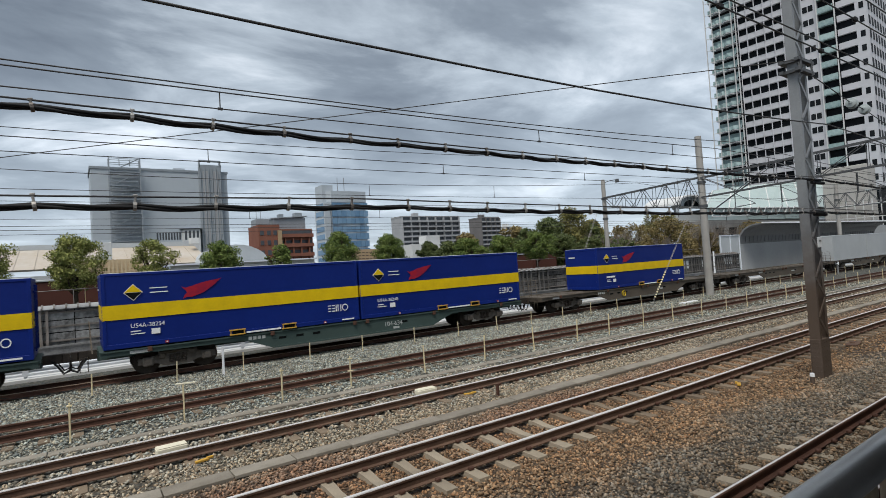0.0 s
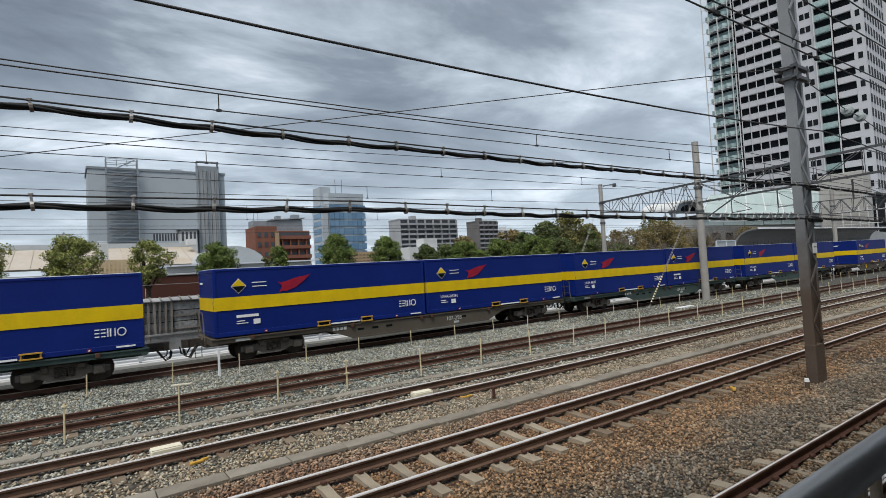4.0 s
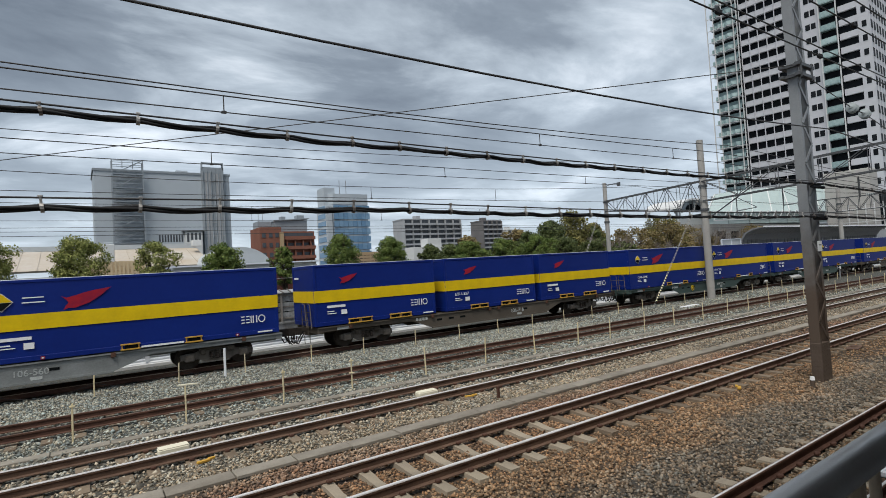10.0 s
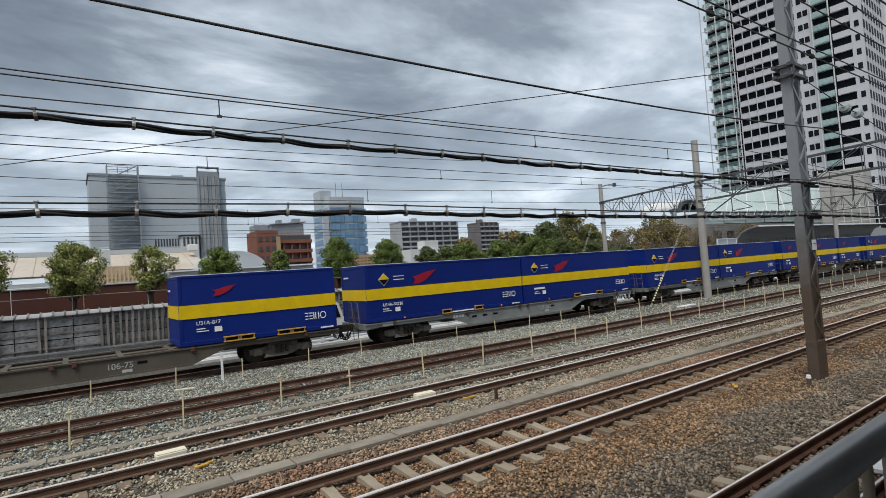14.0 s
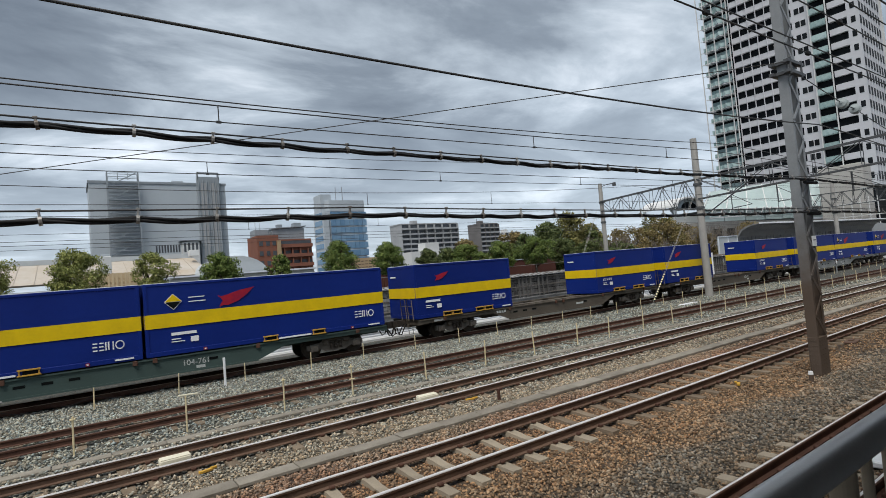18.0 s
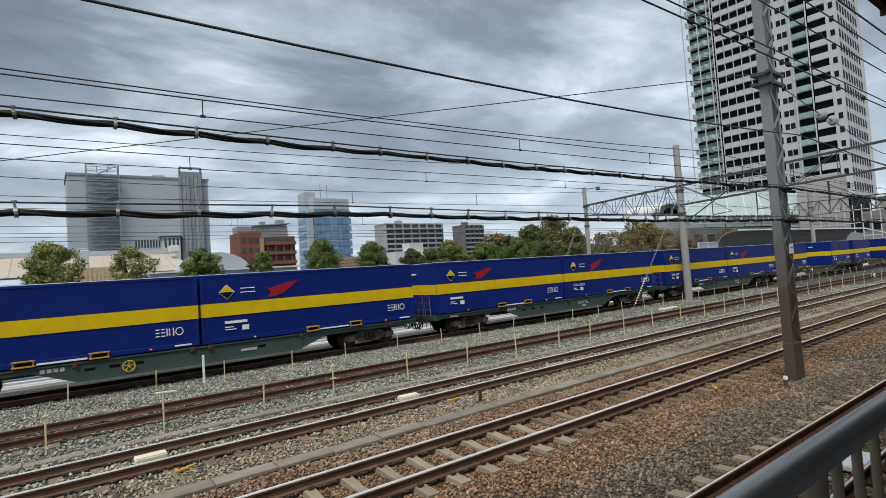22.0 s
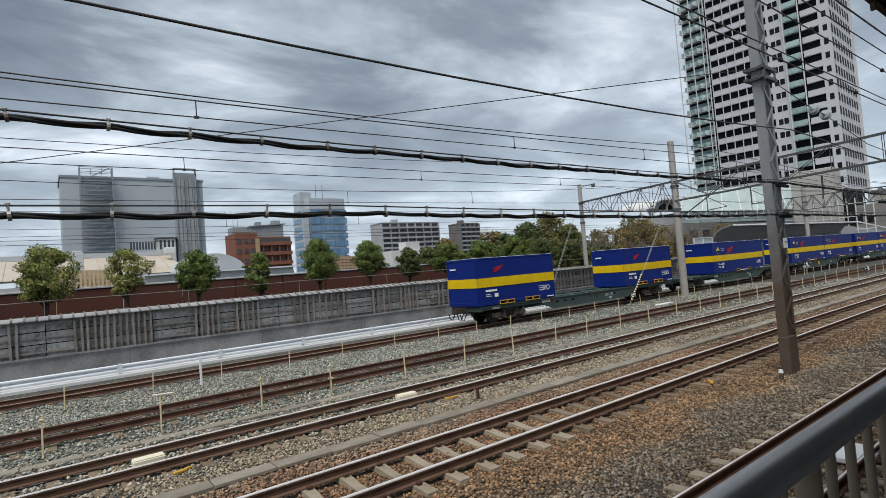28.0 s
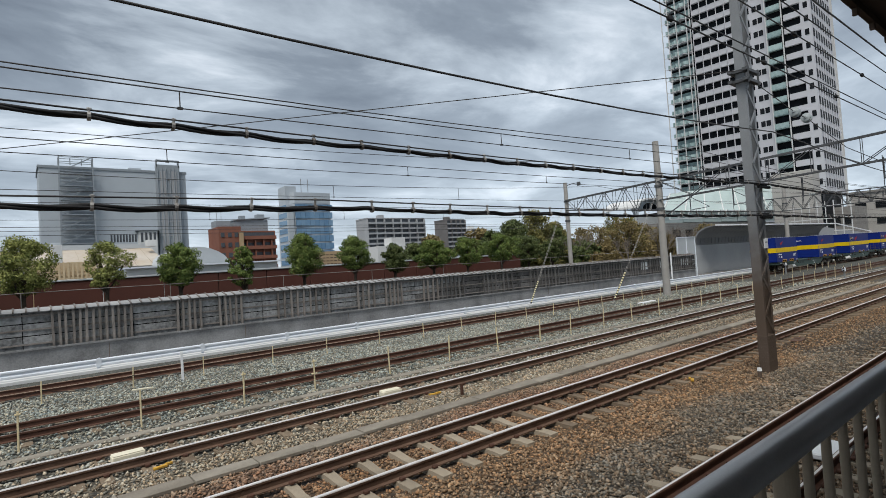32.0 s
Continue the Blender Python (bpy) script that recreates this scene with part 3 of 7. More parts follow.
def build_tracks():
    labels = ["railway track beside the platform, dull rails half hidden by the railing", "railway track with bright rail heads on concrete sleepers",
              "railway track with rusty brown rails on weathered sleepers", "little-used railway track with dark rusty rails", "far railway track that carries the container train"]
    sl, sl_pale = sleeper_mesh(M_sleeper), sleeper_mesh(M_sleeper_pale)
    clip = B()
    for s in (-0.566, 0.566):
        for d in (-0.10, 0.10):
            box(clip, 0, s + d, 0.018, 0.09, 0.07, 0.05, bevel=0.012)
    clip_me = bpy.data.meshes.new("rail_clip")
    clip.to_mesh(clip_me)
    clip.free()
    clip_me.materials.append(M_rust)
    for i, (y, z) in enumerate(TRACKS):
        t = thing("railway_track", 0, y, z, label=labels[i], category="railway track", group="railway tracks", kind="structure")
        for s in (-0.566, 0.566):
            bm = B()
            prism(bm, [(s + a, b) for a, b in RAIL], 'x', X_LO, X_HI)
            part("rail", bm, M_rust_light if i in (1, 2) else M_rust, t)
            bm = B()
            hw, hd = ((0.017, 0.004), (0.0335, 0.010), (0.0335, 0.008), (0.024, 0.004), (0.0335, 0.010))[i]
            prism(bm, [(s - hw, -hd), (s + hw, -hd), (s + hw * 0.9, 0.003), (s - hw * 0.9, 0.003)], 'x', X_LO, X_HI)
            part("rail_head", bm, (M_railhead, M_railhead, M_railhead, M_railhead_rust, M_railhead_dull)[i], t, "bright worn running surface" if i < 2 else "dull running surface")
        sink = [-0.158, -0.160, -0.188, -0.215, -0.215][i]
        pitch, off = 0.60, [0.1, 0.23, 0.0, 0.3, 0.2][i]
        if i < 3:
            x = 1.0 + off
            while x < 36:
                o = part("sleeper", sl_pale if i == 0 or (i == 1 and x < 7.4) else sl, None, t)
                o.matrix_basis = pose(x + random.uniform(-0.02, 0.02), 0, sink - (0.016 if x > 9 else 0.0) + random.uniform(-0.014, 0.006), 0, 0, random.uniform(-0.8, 0.8))
                o = part("rail_clip", clip_me, None, t)
                o.matrix_basis = pose(x, 0, sink + 0.02)
                x += pitch
        bm = B()
        x = X_LO
        while x < 200:
            if i >= 3 or not (0.9 < x < 36):
                box(bm, x, 0, sink - 0.06, 0.2, 2.0, 0.12)
            x += pitch
        part("far_sleepers", bm, M_sleeper, t, "row of weathered sleepers")["kind"] = "stuff"


def build_troughs():
    """Concrete cable troughs with separate lids."""
    for y, z, w, x0, x1, lab in ((9.15, -0.165, 0.36, 0.5, 60, "grey concrete cable trough with loose lids beside the track"), (13.05, -0.215, 0.30, -4, 60, "half-buried concrete cable trough with lids")):
        t = thing("cable_trough", 0, y, z, label=lab, category="cable trough", kind="structure")
        bm = B()
        box(bm, 0, 0, 0, 0.985, w, 0.06, bevel=0.008)
        me = bpy.data.meshes.new("trough_lid")
        bm.to_mesh(me)
        bm.free()
        me.materials.append(M_duct)
        x = x0
        while x < x1:
            o = part("trough_lid", me, None, t)
            o.matrix_basis = pose(x, random.uniform(-0.015, 0.015), random.uniform(-0.012, 0.012), random.uniform(-1.5, 1.5), 0, random.uniform(-0.6, 0.6))
            x += 1.0
        bm = B()
        box(bm, (x1 + 200) / 2, 0, -0.02, 200 - x1, w, 0.06)
        part("far_lids", bm, M_duct, t)


# ---------------- fence, guard rail, walls behind the line ----------------
def build_guardrail():
    t = thing("guard_rail", 0, 26.0, -0.48, label="long white galvanised steel guard rail on posts behind the track", category="guard rail")
    prof = [(-0.02, 0.22), (-0.06, 0.26), (-0.06, 0.31), (-0.01, 0.36), (-0.01, 0.40), (-0.06, 0.45), (-0.06, 0.50), (-0.02, 0.54), (-0.01, 0.54), (-0.045, 0.50), (-0.045, 0.455),
            (0.005, 0.405), (0.005, 0.355), (-0.045, 0.305), (-0.045, 0.265), (-0.005, 0.22)]
    x = -25.6
    seg = B()
    prism(seg, prof, 'x', 0.0, 3.985)
    me = bpy.data.meshes.new("beam")
    seg.to_mesh(me)
    seg.free()
    me.materials.append(M_galv)
    pm = B()
    rod(pm, (0, 0.05, -0.1), (0, 0.05, 0.56), 0.057, n=10)
    box(pm, 0, -0.005, 0.38, 0.07, 0.06, 0.30)
    box(pm, 0, -0.066, 0.38, 0.20, 0.012, 0.34, bevel=0.004)
    for dx in (-0.06, 0.06):
        for dz in (0.28, 0.48):
            rod(pm, (dx, -0.085, dz), (dx, -0.066, dz), 0.016, n=6)
    pme = bpy.data.meshes.new("post")
    pm.to_mesh(pme)
    pm.free()
    pme.materials.append(M_galv)
    while x < 95:
        part("beam", me, None, t).matrix_basis = pose(x, 0, 0)
        part("post", pme, None, t).matrix_basis = pose(x, 0, 0)
        x += 4.0
    bm = B()
    box(bm, 30, 0.835, 0.04, 300, 2.13, 0.20, bevel=0.02)
    tagged(part("service_road", bm, M_bldwhite), "pale concrete service road behind the guard rail", "road", kind="structure").matrix_basis = pose(0, 26.0, -0.48)


def build_fence():
    """A weathered barrier: concrete plinth, grey boards, clusters of upright bars and a pale ribbed cap."""
    t = thing("noise_barrier", 0, 28.0, -0.5, label="weathered grey trackside barrier with upright bars on a concrete plinth", category="fence", kind="structure")
    x0, x1 = -24.0, 57.6
    rnd = random.Random(4)
    bm = B()
    box(bm, (x0 + x1) / 2, 0.1, 0.53, x1 - x0, 0.30, 1.06)
    box(bm, (x0 + x1) / 2, -0.06, 1.09, x1 - x0, 0.16, 0.07)
    part("plinth", bm, M_conc_dark, t, "stained concrete plinth")
    # near-black sheet added behind the boards so their gaps read as shade
    b = B()
    box(b, (x0 + x1) / 2, 0.22, 1.85, x1 - x0, 0.04, 1.55)
    part("backing", b, M_darkmark, t, "dark sheet added to darken the slots between boards")
    jm = B()
    for k in range(13):
        box(jm, x0 + 6 * k + 3, -0.052, 0.5, 0.025, 0.01, 0.98)
    part("plinth_joints", jm, M_steel_dirty, t)["kind"] = "stuff"
    x = x0
    bay = 0
    while x < x1:
        w = 2.0
        for r, (za, zb) in enumerate(((1.10, 1.62), (1.66, 2.14), (2.18, 2.66))):
            b = B()
            box(b, 0, 0, 0, w - 0.03, 0.06, zb - za, bevel=0.006)
            for q in range(2):
                box(b, rnd.uniform(-0.6, 0.6), -0.034, rnd.uniform(-0.15, 0.15), rnd.uniform(0.3, 0.8), 0.014, 0.05)
            part("panel", b, M_fence if x < 19 + 4 * rnd.random() else M_fence_dark, t).matrix_basis = pose(x + w / 2, 0.14 + rnd.uniform(-0.012, 0.012), (za + zb) / 2, rnd.uniform(-1, 1))
        x += w
    # clusters of upright bars: first bar, count, spacing
    bars = []
    for first, count, gap in ((-9.6, 8, 0.27), (-5.2, 5, 0.26), (-3.0, 3, 0.25), (-1.21, 2, 0.25), (1.0, 13, 0.243), (5.88, 5, 0.253), (7.84, 5, 0.255), (10.86, 9, 0.37), (15.75, 4, 0.365), (17.73, 5, 0.30), (20.66, 10, 0.385), (26.10, 4, 0.40), (28.07, 3, 0.45)):
        bars += [first + k * gap for k in range(count)]
    x = 31.1
    while x < x1:
        cl = rnd.choice((7, 9, 12))
        bars += [x + k * 0.42 for k in range(cl)]
        x += cl * 0.42 + rnd.choice((0.6, 1.0))
    bb = B()
    box(bb, 0, 0, 0, 0.095, 0.11, 1.62)
    bme = bpy.data.meshes.new("upright_bar")
    bb.to_mesh(bme)
    bb.free()
    bme.materials.append(M_fencebar)
    bme_dark = bme.copy()
    bme_dark.materials.clear()
    bme_dark.materials.append(M_fence_dark)
    for x in bars:
        if x < x1:
            part("upright_bar", bme if x < 22 else bme_dark, None, t).matrix_basis = pose(x + rnd.uniform(-0.03, 0.03), 0.03, 1.865 + rnd.uniform(-0.02, 0.0), rnd.uniform(-1.5, 1.5), rnd.uniform(-1.2, 1.2))
    for z in (1.30, 1.9, 2.5):
        b = B()
        box(b, (x0 + x1) / 2, 0.085, z, x1 - x0, 0.05, 0.07)
        part("cross_rail", b, M_fencebar, t)
    cp = B()
    box(cp, 0, 0, 0, 0.40, 0.66, 0.035, rx=13)
    box(cp, 0.2, 0, 0.03, 0.06, 0.68, 0.07, rx=13, mi=1)
    cme = bpy.data.meshes.new("cap_sheet")
    cp.to_mesh(cme)
    cp.free()
    cme.materials.append(M_fencetop)
    cme.materials.append(M_fencebar)
    x = x0
    while x < x1:
        part("cap_sheet", cme, None, t).matrix_basis = pose(x, 0.22, 2.71 + rnd.uniform(-0.008, 0.008))
        x += 0.42
    for x, w, h in ((47.6, 1.1, 0.75), (50.9, 1.3, 0.7), (55.7, 1.7, 0.7)):
        b = B()
        box(b, x, 0.085, 2.0, w, 0.03, h, bevel=0.01)
        part("pale_sheet", b, M_palegrey, t, "pale sheet on the boards")
    # hand wire over the barrier
    wb = B()
    for k in range(14):
        rod(wb, (x0 + 6 * k, 2.0, 0), (x0 + 6 * k, 2.0, 3.45), 0.018, n=6)
    tube(wb, [(x0 + 3 * k, 2.0, 3.42 + 0.02 * math.sin(k * 1.7)) for k in range(27)], 0.02, 5)
    part("hand_wire", wb, M_fencebar, t, "thin grey wire on stakes")


def build_brown_wall():
    t = thing("brown_wall", 0, 34.0, -0.5, label="long dark brown panel wall behind the trees", category="wall", kind="structure")
    b = B()
    box(b, 2, 0.1, 1.95, 2.96, 0.2, 3.9, bevel=0.02)
    me = bpy.data.meshes.new("wall_panel")
    b.to_mesh(me)
    b.free()
    me.materials.append(M_brick)
    for k in range(-9, 12):
        part("wall_panel", me, None, t).matrix_basis = pose(3 * k, random.uniform(-0.008, 0.008), 0)
    b = B()
    box(b, 5.0, 0.1, 3.95, 63.4, 0.30, 0.10, bevel=0.02)
    part("coping", b, M_palegrey, t, "thin pale coping")


def build_shelter():
    """The curved noise barrier further along the line."""
    t = thing("curved_noise_barrier", 0, 0, -0.84, label="tall grey noise barrier with a curved ribbed top", category="noise barrier", kind="structure")
    x0, x1 = 59.3, 101
    b = B()
    prism(b, [(28.6, 0.0), (28.6, 4.0), (28.75, 4.0), (28.75, 0.0)], 'x', x0, x1)
    part("wall", b, M_shelter, t)
    prof = [(28.6, 4.0), (28.45, 4.8), (28.0, 5.45), (27.3, 5.82), (26.2, 6.0), (26.2, 6.1), (27.35, 5.97), (28.1, 5.6), (28.58, 4.95), (28.75, 4.0)]
    b = B()
    prism(b, prof, 'x', x0, x1)
    part("hood", b, M_hood, t, "dark curved hood")
    rib = B()
    rp = [(28.50, 4.2), (28.40, 4.87), (27.97, 5.45), (27.28, 5.80), (26.2, 5.95), (26.2, 6.0), (27.3, 5.85), (28.0, 5.5), (28.45, 4.9), (28.6, 4.2)]
    prism(rib, rp, 'x', -0.03, 0.03)
    me = bpy.data.meshes.new("rib")
    rib.to_mesh(me)
    rib.free()
    me.materials.append(M_hood)
    x = x0 + 0.3
    while x < x1:
        part("rib", me, None, t).matrix_basis = pose(x, 0, 0)
        x += 0.9
    b = B()
    box(b, (x0 + x1) / 2, 26.15, 6.08, x1 - x0, 0.14, 0.16)
    part("edge_trim", b, M_white, t, "white edge trim")
    # beyond the hooded stretch the wall falls away
    b = B()
    prism(b, [(x1, 0.0), (x1, 5.9), (127, 4.5), (150, 3.6), (150, 0.0)], 'y', 28.6, 28.75)
    part("falling_wall", b, M_shelter, t)
    b = B()
    bar(b, (x1, 26.15, 6.08), (127, 27.4, 4.6), 0.14, 0.16)
    part("falling_trim", b, M_white, t)
    b = B()
    box(b, (x0 + x1) / 2, 28.3, 0.3, x1 - x0, 0.4, 0.9)
    part("footing", b, M_conc, t, "concrete footing")
    b = B()
    prism(b, [(55.3, 0.0), (59.3, 0.0), (59.3, 5.0), (59.0, 5.0), (55.3, 4.95)], 'y', 28.6, 28.72)
    part("end_panel", b, M_palegrey, t, "pale grey end panel")
    b = B()
    for x in (55.3, 57.3, 59.28):
        box(b, x, 28.57, 2.5, 0.09, 0.07, 5.0)
    box(b, 57.3, 28.57, 4.98, 4.1, 0.10, 0.08)
    part("panel_frame", b, M_galv, t)
    e = thing("white_marker_post", 49.1, 26.12, -0.5, label="tall slim white post by the guard rail", category="post")
    b = B()
    rod(b, (0, 0, 0), (0, 0, 3.1), 0.07, n=10)
    part("pole", b, M_white, e)


# ---------------- small things between the tracks ----------------
def build_posts():
    rnd = random.Random(2)
    b = B()
    box(b, 0, 0, 0.425, 0.036, 0.036, 0.85, bevel=0.005)
    m3 = bpy.data.meshes.new("stake")
    b.to_mesh(m3)
    b.free()
    m3.materials.append(M_yellowpost)
    b = B()
    box(b, 0, 0, 0.35, 0.034, 0.034, 0.70, bevel=0.005)
    m4 = bpy.data.meshes.new("stake")
    b.to_mesh(m4)
    b.free()
    m4.materials.append(M_yellowpost)
    cap = B()
    box(cap, 0, -0.005, 0, 0.10, 0.06, 0.035, bevel=0.005)
    capm = bpy.data.meshes.new("clip")
    cap.to_mesh(capm)
    cap.free()
    capm.materials.append(M_yellowpost)
    xs3 = [-2.4, -0.14, 2.02, 4.3, 6.25, 8.61, 10.99, 13.22, 15.53, 17.5]
    while xs3[-1] < 62:
        xs3.append(xs3[-1] + 2.27)
    xs4 = [-2.0, 0.37, 2.77, 4.93, 7.39, 9.68, 12.24, 14.55]
    while xs4[-1] < 75:
        xs4.append(xs4[-1] + 2.36)
    for row, (xs, y, me, h) in enumerate(((xs3, 13.75, m3, 0.85), (xs4, 20.05, m4, 0.70))):
        for i, x in enumerate(xs):
            p = thing("marker_stake", x, y + rnd.uniform(-0.08, 0.08), ground_z(y) - 0.01, label="slim pale yellow marker stake standing in the ballast", category="stake", group="yellow marker stakes")
            p.matrix_basis = p.matrix_basis @ pose(0, 0, 0, rnd.uniform(-2.5, 2.5), rnd.uniform(-2, 2), rnd.uniform(-20, 20))
            part("stake", me, None, p)
            if row == 0 and i in (1, 3, 4):
                part("clip", capm, None, p).matrix_basis = pose(0, 0, h - 0.06)
            if row == 0 and i == 4:
                part("clip", capm, None, p).matrix_basis = pose(0, 0, h - 0.40) @ Matrix.Diagonal((1.6, 1, 0.8, 1))
            if row == 0 and i == 2:
                q = B()
                box(q, 0.05, 0, h + 0.02, 0.42, 0.05, 0.035, bevel=0.006)
                part("crossbar", q, M_cream, p, "pale crossbar on top")
    for a, c in zip(xs4[:12], xs4[1:13]):
        b = B()
        tube(b, [(a + (c - a) * u, 20.05, ground_z(20.05) + 0.42 - 0.9 * u * (1 - u)) for u in (0, 0.2, 0.4, 0.6, 0.8, 1)], 0.009, 5)
        tagged(part("slack_wire", b, M_cable), "thin dark wire sagging between two marker stakes", "wire", group="slack stake wires")
    p = thing("white_post", 4.18, 19.72, -0.42, label="white square post standing in the ballast", category="post")
    b = B()
    box(b, 0, 0, 0.52, 0.075, 0.06, 1.04, bevel=0.008)
    part("post", b, M_white, p)
    p = thing("white_cover", 9.0, 2.62, -0.16, 4, label="flat white plastic cover lying between the rails", category="cover")
    b = B()
    box(b, 0, 0, 0.05, 0.75, 0.42, 0.09, bevel=0.02)
    part("lid", b, M_white, p)
    for x, rz in ((1.40, 2), (7.0, -3)):
        p = thing("track_box", x, 11.15, -0.16, rz, label="cream plastic box lying between the rails", category="box", group="cream track boxes")
        b = B()
        box(b, 0, 0, 0.06, 0.52, 0.24, 0.12, bevel=0.015)
        part("body", b, M_cream, p)
        b = B()
        box(b, 0, 0, 0.128, 0.50, 0.22, 0.016, bevel=0.006)
        part("lid", b, M_cream, p)
    for x, y, rz in ((1.75, 10.25, 10), (7.7, 10.35, -15), (12.28, 6.25, 25)):
        p = thing("yellow_marker", x, y, -0.19, rz, label="small flat yellow marker on the ballast", category="marker", group="yellow ground markers")
        b = B()
        box(b, 0, 0, 0.02, 0.22, 0.07, 0.04, bevel=0.006)
        box(b, 0.16, 0.06, 0.02, 0.12, 0.05, 0.04, bevel=0.006)
        part("plate", b, M_fork, p)
    p = thing("iron_stub", 8.13, 9.77, -0.22, label="short rusty iron stub post beside the track", category="post")
    b = B()
    box(b, 0, 0, 0.15, 0.07, 0.05, 0.30, bevel=0.006)
    part("stub", b, M_rust, p)
    p = thing("white_stub", 13.30, 5.16, -0.22, label="short white-capped stub post by the pole foot", category="post")
    b = B()
    rod(b, (0, 0, 0), (0, 0, 0.20), 0.05, n=8)
    part("post", b, M_steel_dirty, p)
    b = B()
    rod(b, (0, 0, 0.20), (0, 0, 0.27), 0.055, 0.045, n=8)
    part("cap", b, M_white, p, "white cap")
    for x, y, h, paint in ((61.0, 20.35, 0.9, M_white), (49.7, 12.6, 0.55, M_galv)):
        p = thing("dwarf_signal", x, y, ground_z(y), label="low trackside signal on a short grey post", category="signal", group="dwarf signals")
        b = B()
        rod(b, (0, 0, 0), (0, 0, h), 0.06, n=8)
        part("post", b, M_steel, p)
        b = B()
        box(b, -0.05, 0, h + 0.14, 0.16, 0.24, 0.30, bevel=0.04)
        part("head", b, paint, p, "pale signal head")
        b = B()
        for dz in (0.06, 0.25):
            rod(b, (-0.16, 0, h + dz), (-0.19, 0, h + dz), 0.06, n=10)
        part("lens", b, M_darkmark, p)
    p = thing("rusty_plate", 19.0, 6.18, -0.205, 8, label="flat rusty plate lying beside the rail", category="plate")
    b = B()
    box(b, 0, 0, 0.03, 0.75, 0.30, 0.05, bevel=0.012)
    box(b, 0.1, 0.02, 0.065, 0.30, 0.12, 0.03, bevel=0.008)
    part("plate", b, M_rust_light, p)
    p = thing("point_box", 31.0, 18.3, -0.36, 3, label="flat white and red plate beside the far track", category="plate")
    b = B()
    box(b, 0, 0, 0.05, 1.8, 0.3, 0.08, bevel=0.01)
    part("plate", b, M_white, p)


# ---------------- poles, portals, wires ----------------
def build_lattice_pole():
    px, py = 14.20, 5.29
    t = thing("lattice_pole", px, py, -0.25, label="tall grey steel lattice pole with a rusty riveted foot", category="catenary pole")
    H, wx, wy = 13.0, 0.247, 0.106
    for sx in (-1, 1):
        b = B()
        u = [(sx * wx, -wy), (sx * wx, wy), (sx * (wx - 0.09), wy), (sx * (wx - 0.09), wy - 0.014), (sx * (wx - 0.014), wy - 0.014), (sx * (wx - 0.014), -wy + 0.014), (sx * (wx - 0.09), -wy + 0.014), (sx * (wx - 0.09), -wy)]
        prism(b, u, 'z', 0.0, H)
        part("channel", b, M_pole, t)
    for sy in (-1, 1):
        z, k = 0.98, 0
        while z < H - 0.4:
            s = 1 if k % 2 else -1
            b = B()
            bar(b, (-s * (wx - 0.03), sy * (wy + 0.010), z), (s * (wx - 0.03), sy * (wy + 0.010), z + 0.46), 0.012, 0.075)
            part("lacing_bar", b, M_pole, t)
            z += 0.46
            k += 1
    b = B()
    box(b, 0, 0, 0.46, 2 * wx + 0.016, 2 * wy + 0.016, 0.96, bevel=0.006)
    part("foot", b, M_steel_dirty, t, "brown rusty riveted foot")
    b = B()
    for z in np.arange(0.10, 0.9, 0.11):
        for y in (-0.080, -0.027, 0.027, 0.080):
            box(b, -wx - 0.010, y, z, 0.014, 0.022, 0.022)
            box(b, 2.5 * y, -wy - 0.010, z, 0.022, 0.014, 0.022)
    part("rivet", b, M_steel_dirty, t)["kind"] = "stuff"
    b = B()
    box(b, 0, 0, -0.02, 0.62, 0.42, 0.10, bevel=0.03)
    part("base", b, M_conc, t, "concrete base")
    for z in (7.18, 7.42):
        b = B()
        o, i = (0.42, 0.22), (wx + 0.015, wy + 0.015)
        for s in (-1, 1):
            box(b, 0, s * (o[1] + i[1]) / 2, z, 2 * o[0], o[1] - i[1], 0.07)
            box(b, s * (i[0] + 0.035), 0, z, 0.07, 2 * o[1], 0.068)
        part("clamp_collar", b, M_truss, t, "dark clamp bracket")
    for s in (-0.3, 0.3):
        b = B()
        rod(b, (s, -wy - 0.1, 7.1), (s, -wy - 0.1, 7.5), 0.025)
        part("clamp_bolt", b, M_truss, t)
    b = B()
    box(b, 0.09, -wy - 0.03, 3.17, 0.22, 0.02, 0.24, bevel=0.004)
    part("number_plate", b, M_white, t, "small white plate with plain bars")
    b = B()
    box(b, 0.09, -wy - 0.042, 3.20, 0.14, 0.006, 0.03)
    part("plate_bar", b, M_steel, t)
    for z in (4.62, 3.88):
        b = B()
        box(b, 0, -wy - 0.06, z, 0.6, 0.08, 0.07, bevel=0.01)
        rod(b, (-0.25, -wy - 0.10, z - 0.07), (0.4, -wy - 0.10, z - 0.07), 0.04)
        part("cable_bracket", b, M_cable, t)


def concrete_pole(x, y, top, r, label, lamp=False):
    t = thing("concrete_pole", x, y, -0.5, label=label, category="catenary pole", group="concrete catenary poles")
    b = B()
    rod(b, (0, 0, 0), (0, 0, top + 0.5), r, r * 0.82, n=32)
    part("shaft", b, M_polecon, t)
    for z in (8.1, 6.4):
        b = B()
        rod(b, (0, 0, z), (0, 0, z + 0.16), r + 0.03, n=16)
        part("collar", b, M_truss, t)
    if lamp:
        b = B()
        tube(b, [(0, 0, top + 0.2), (0.2, -0.5, top + 0.35), (0.3, -1.1, top + 0.35)], 0.03)
        box(b, 0.3, -1.2, top + 0.25, 0.10, 0.3, 0.3)
        part("bracket_arm", b, M_truss, t)


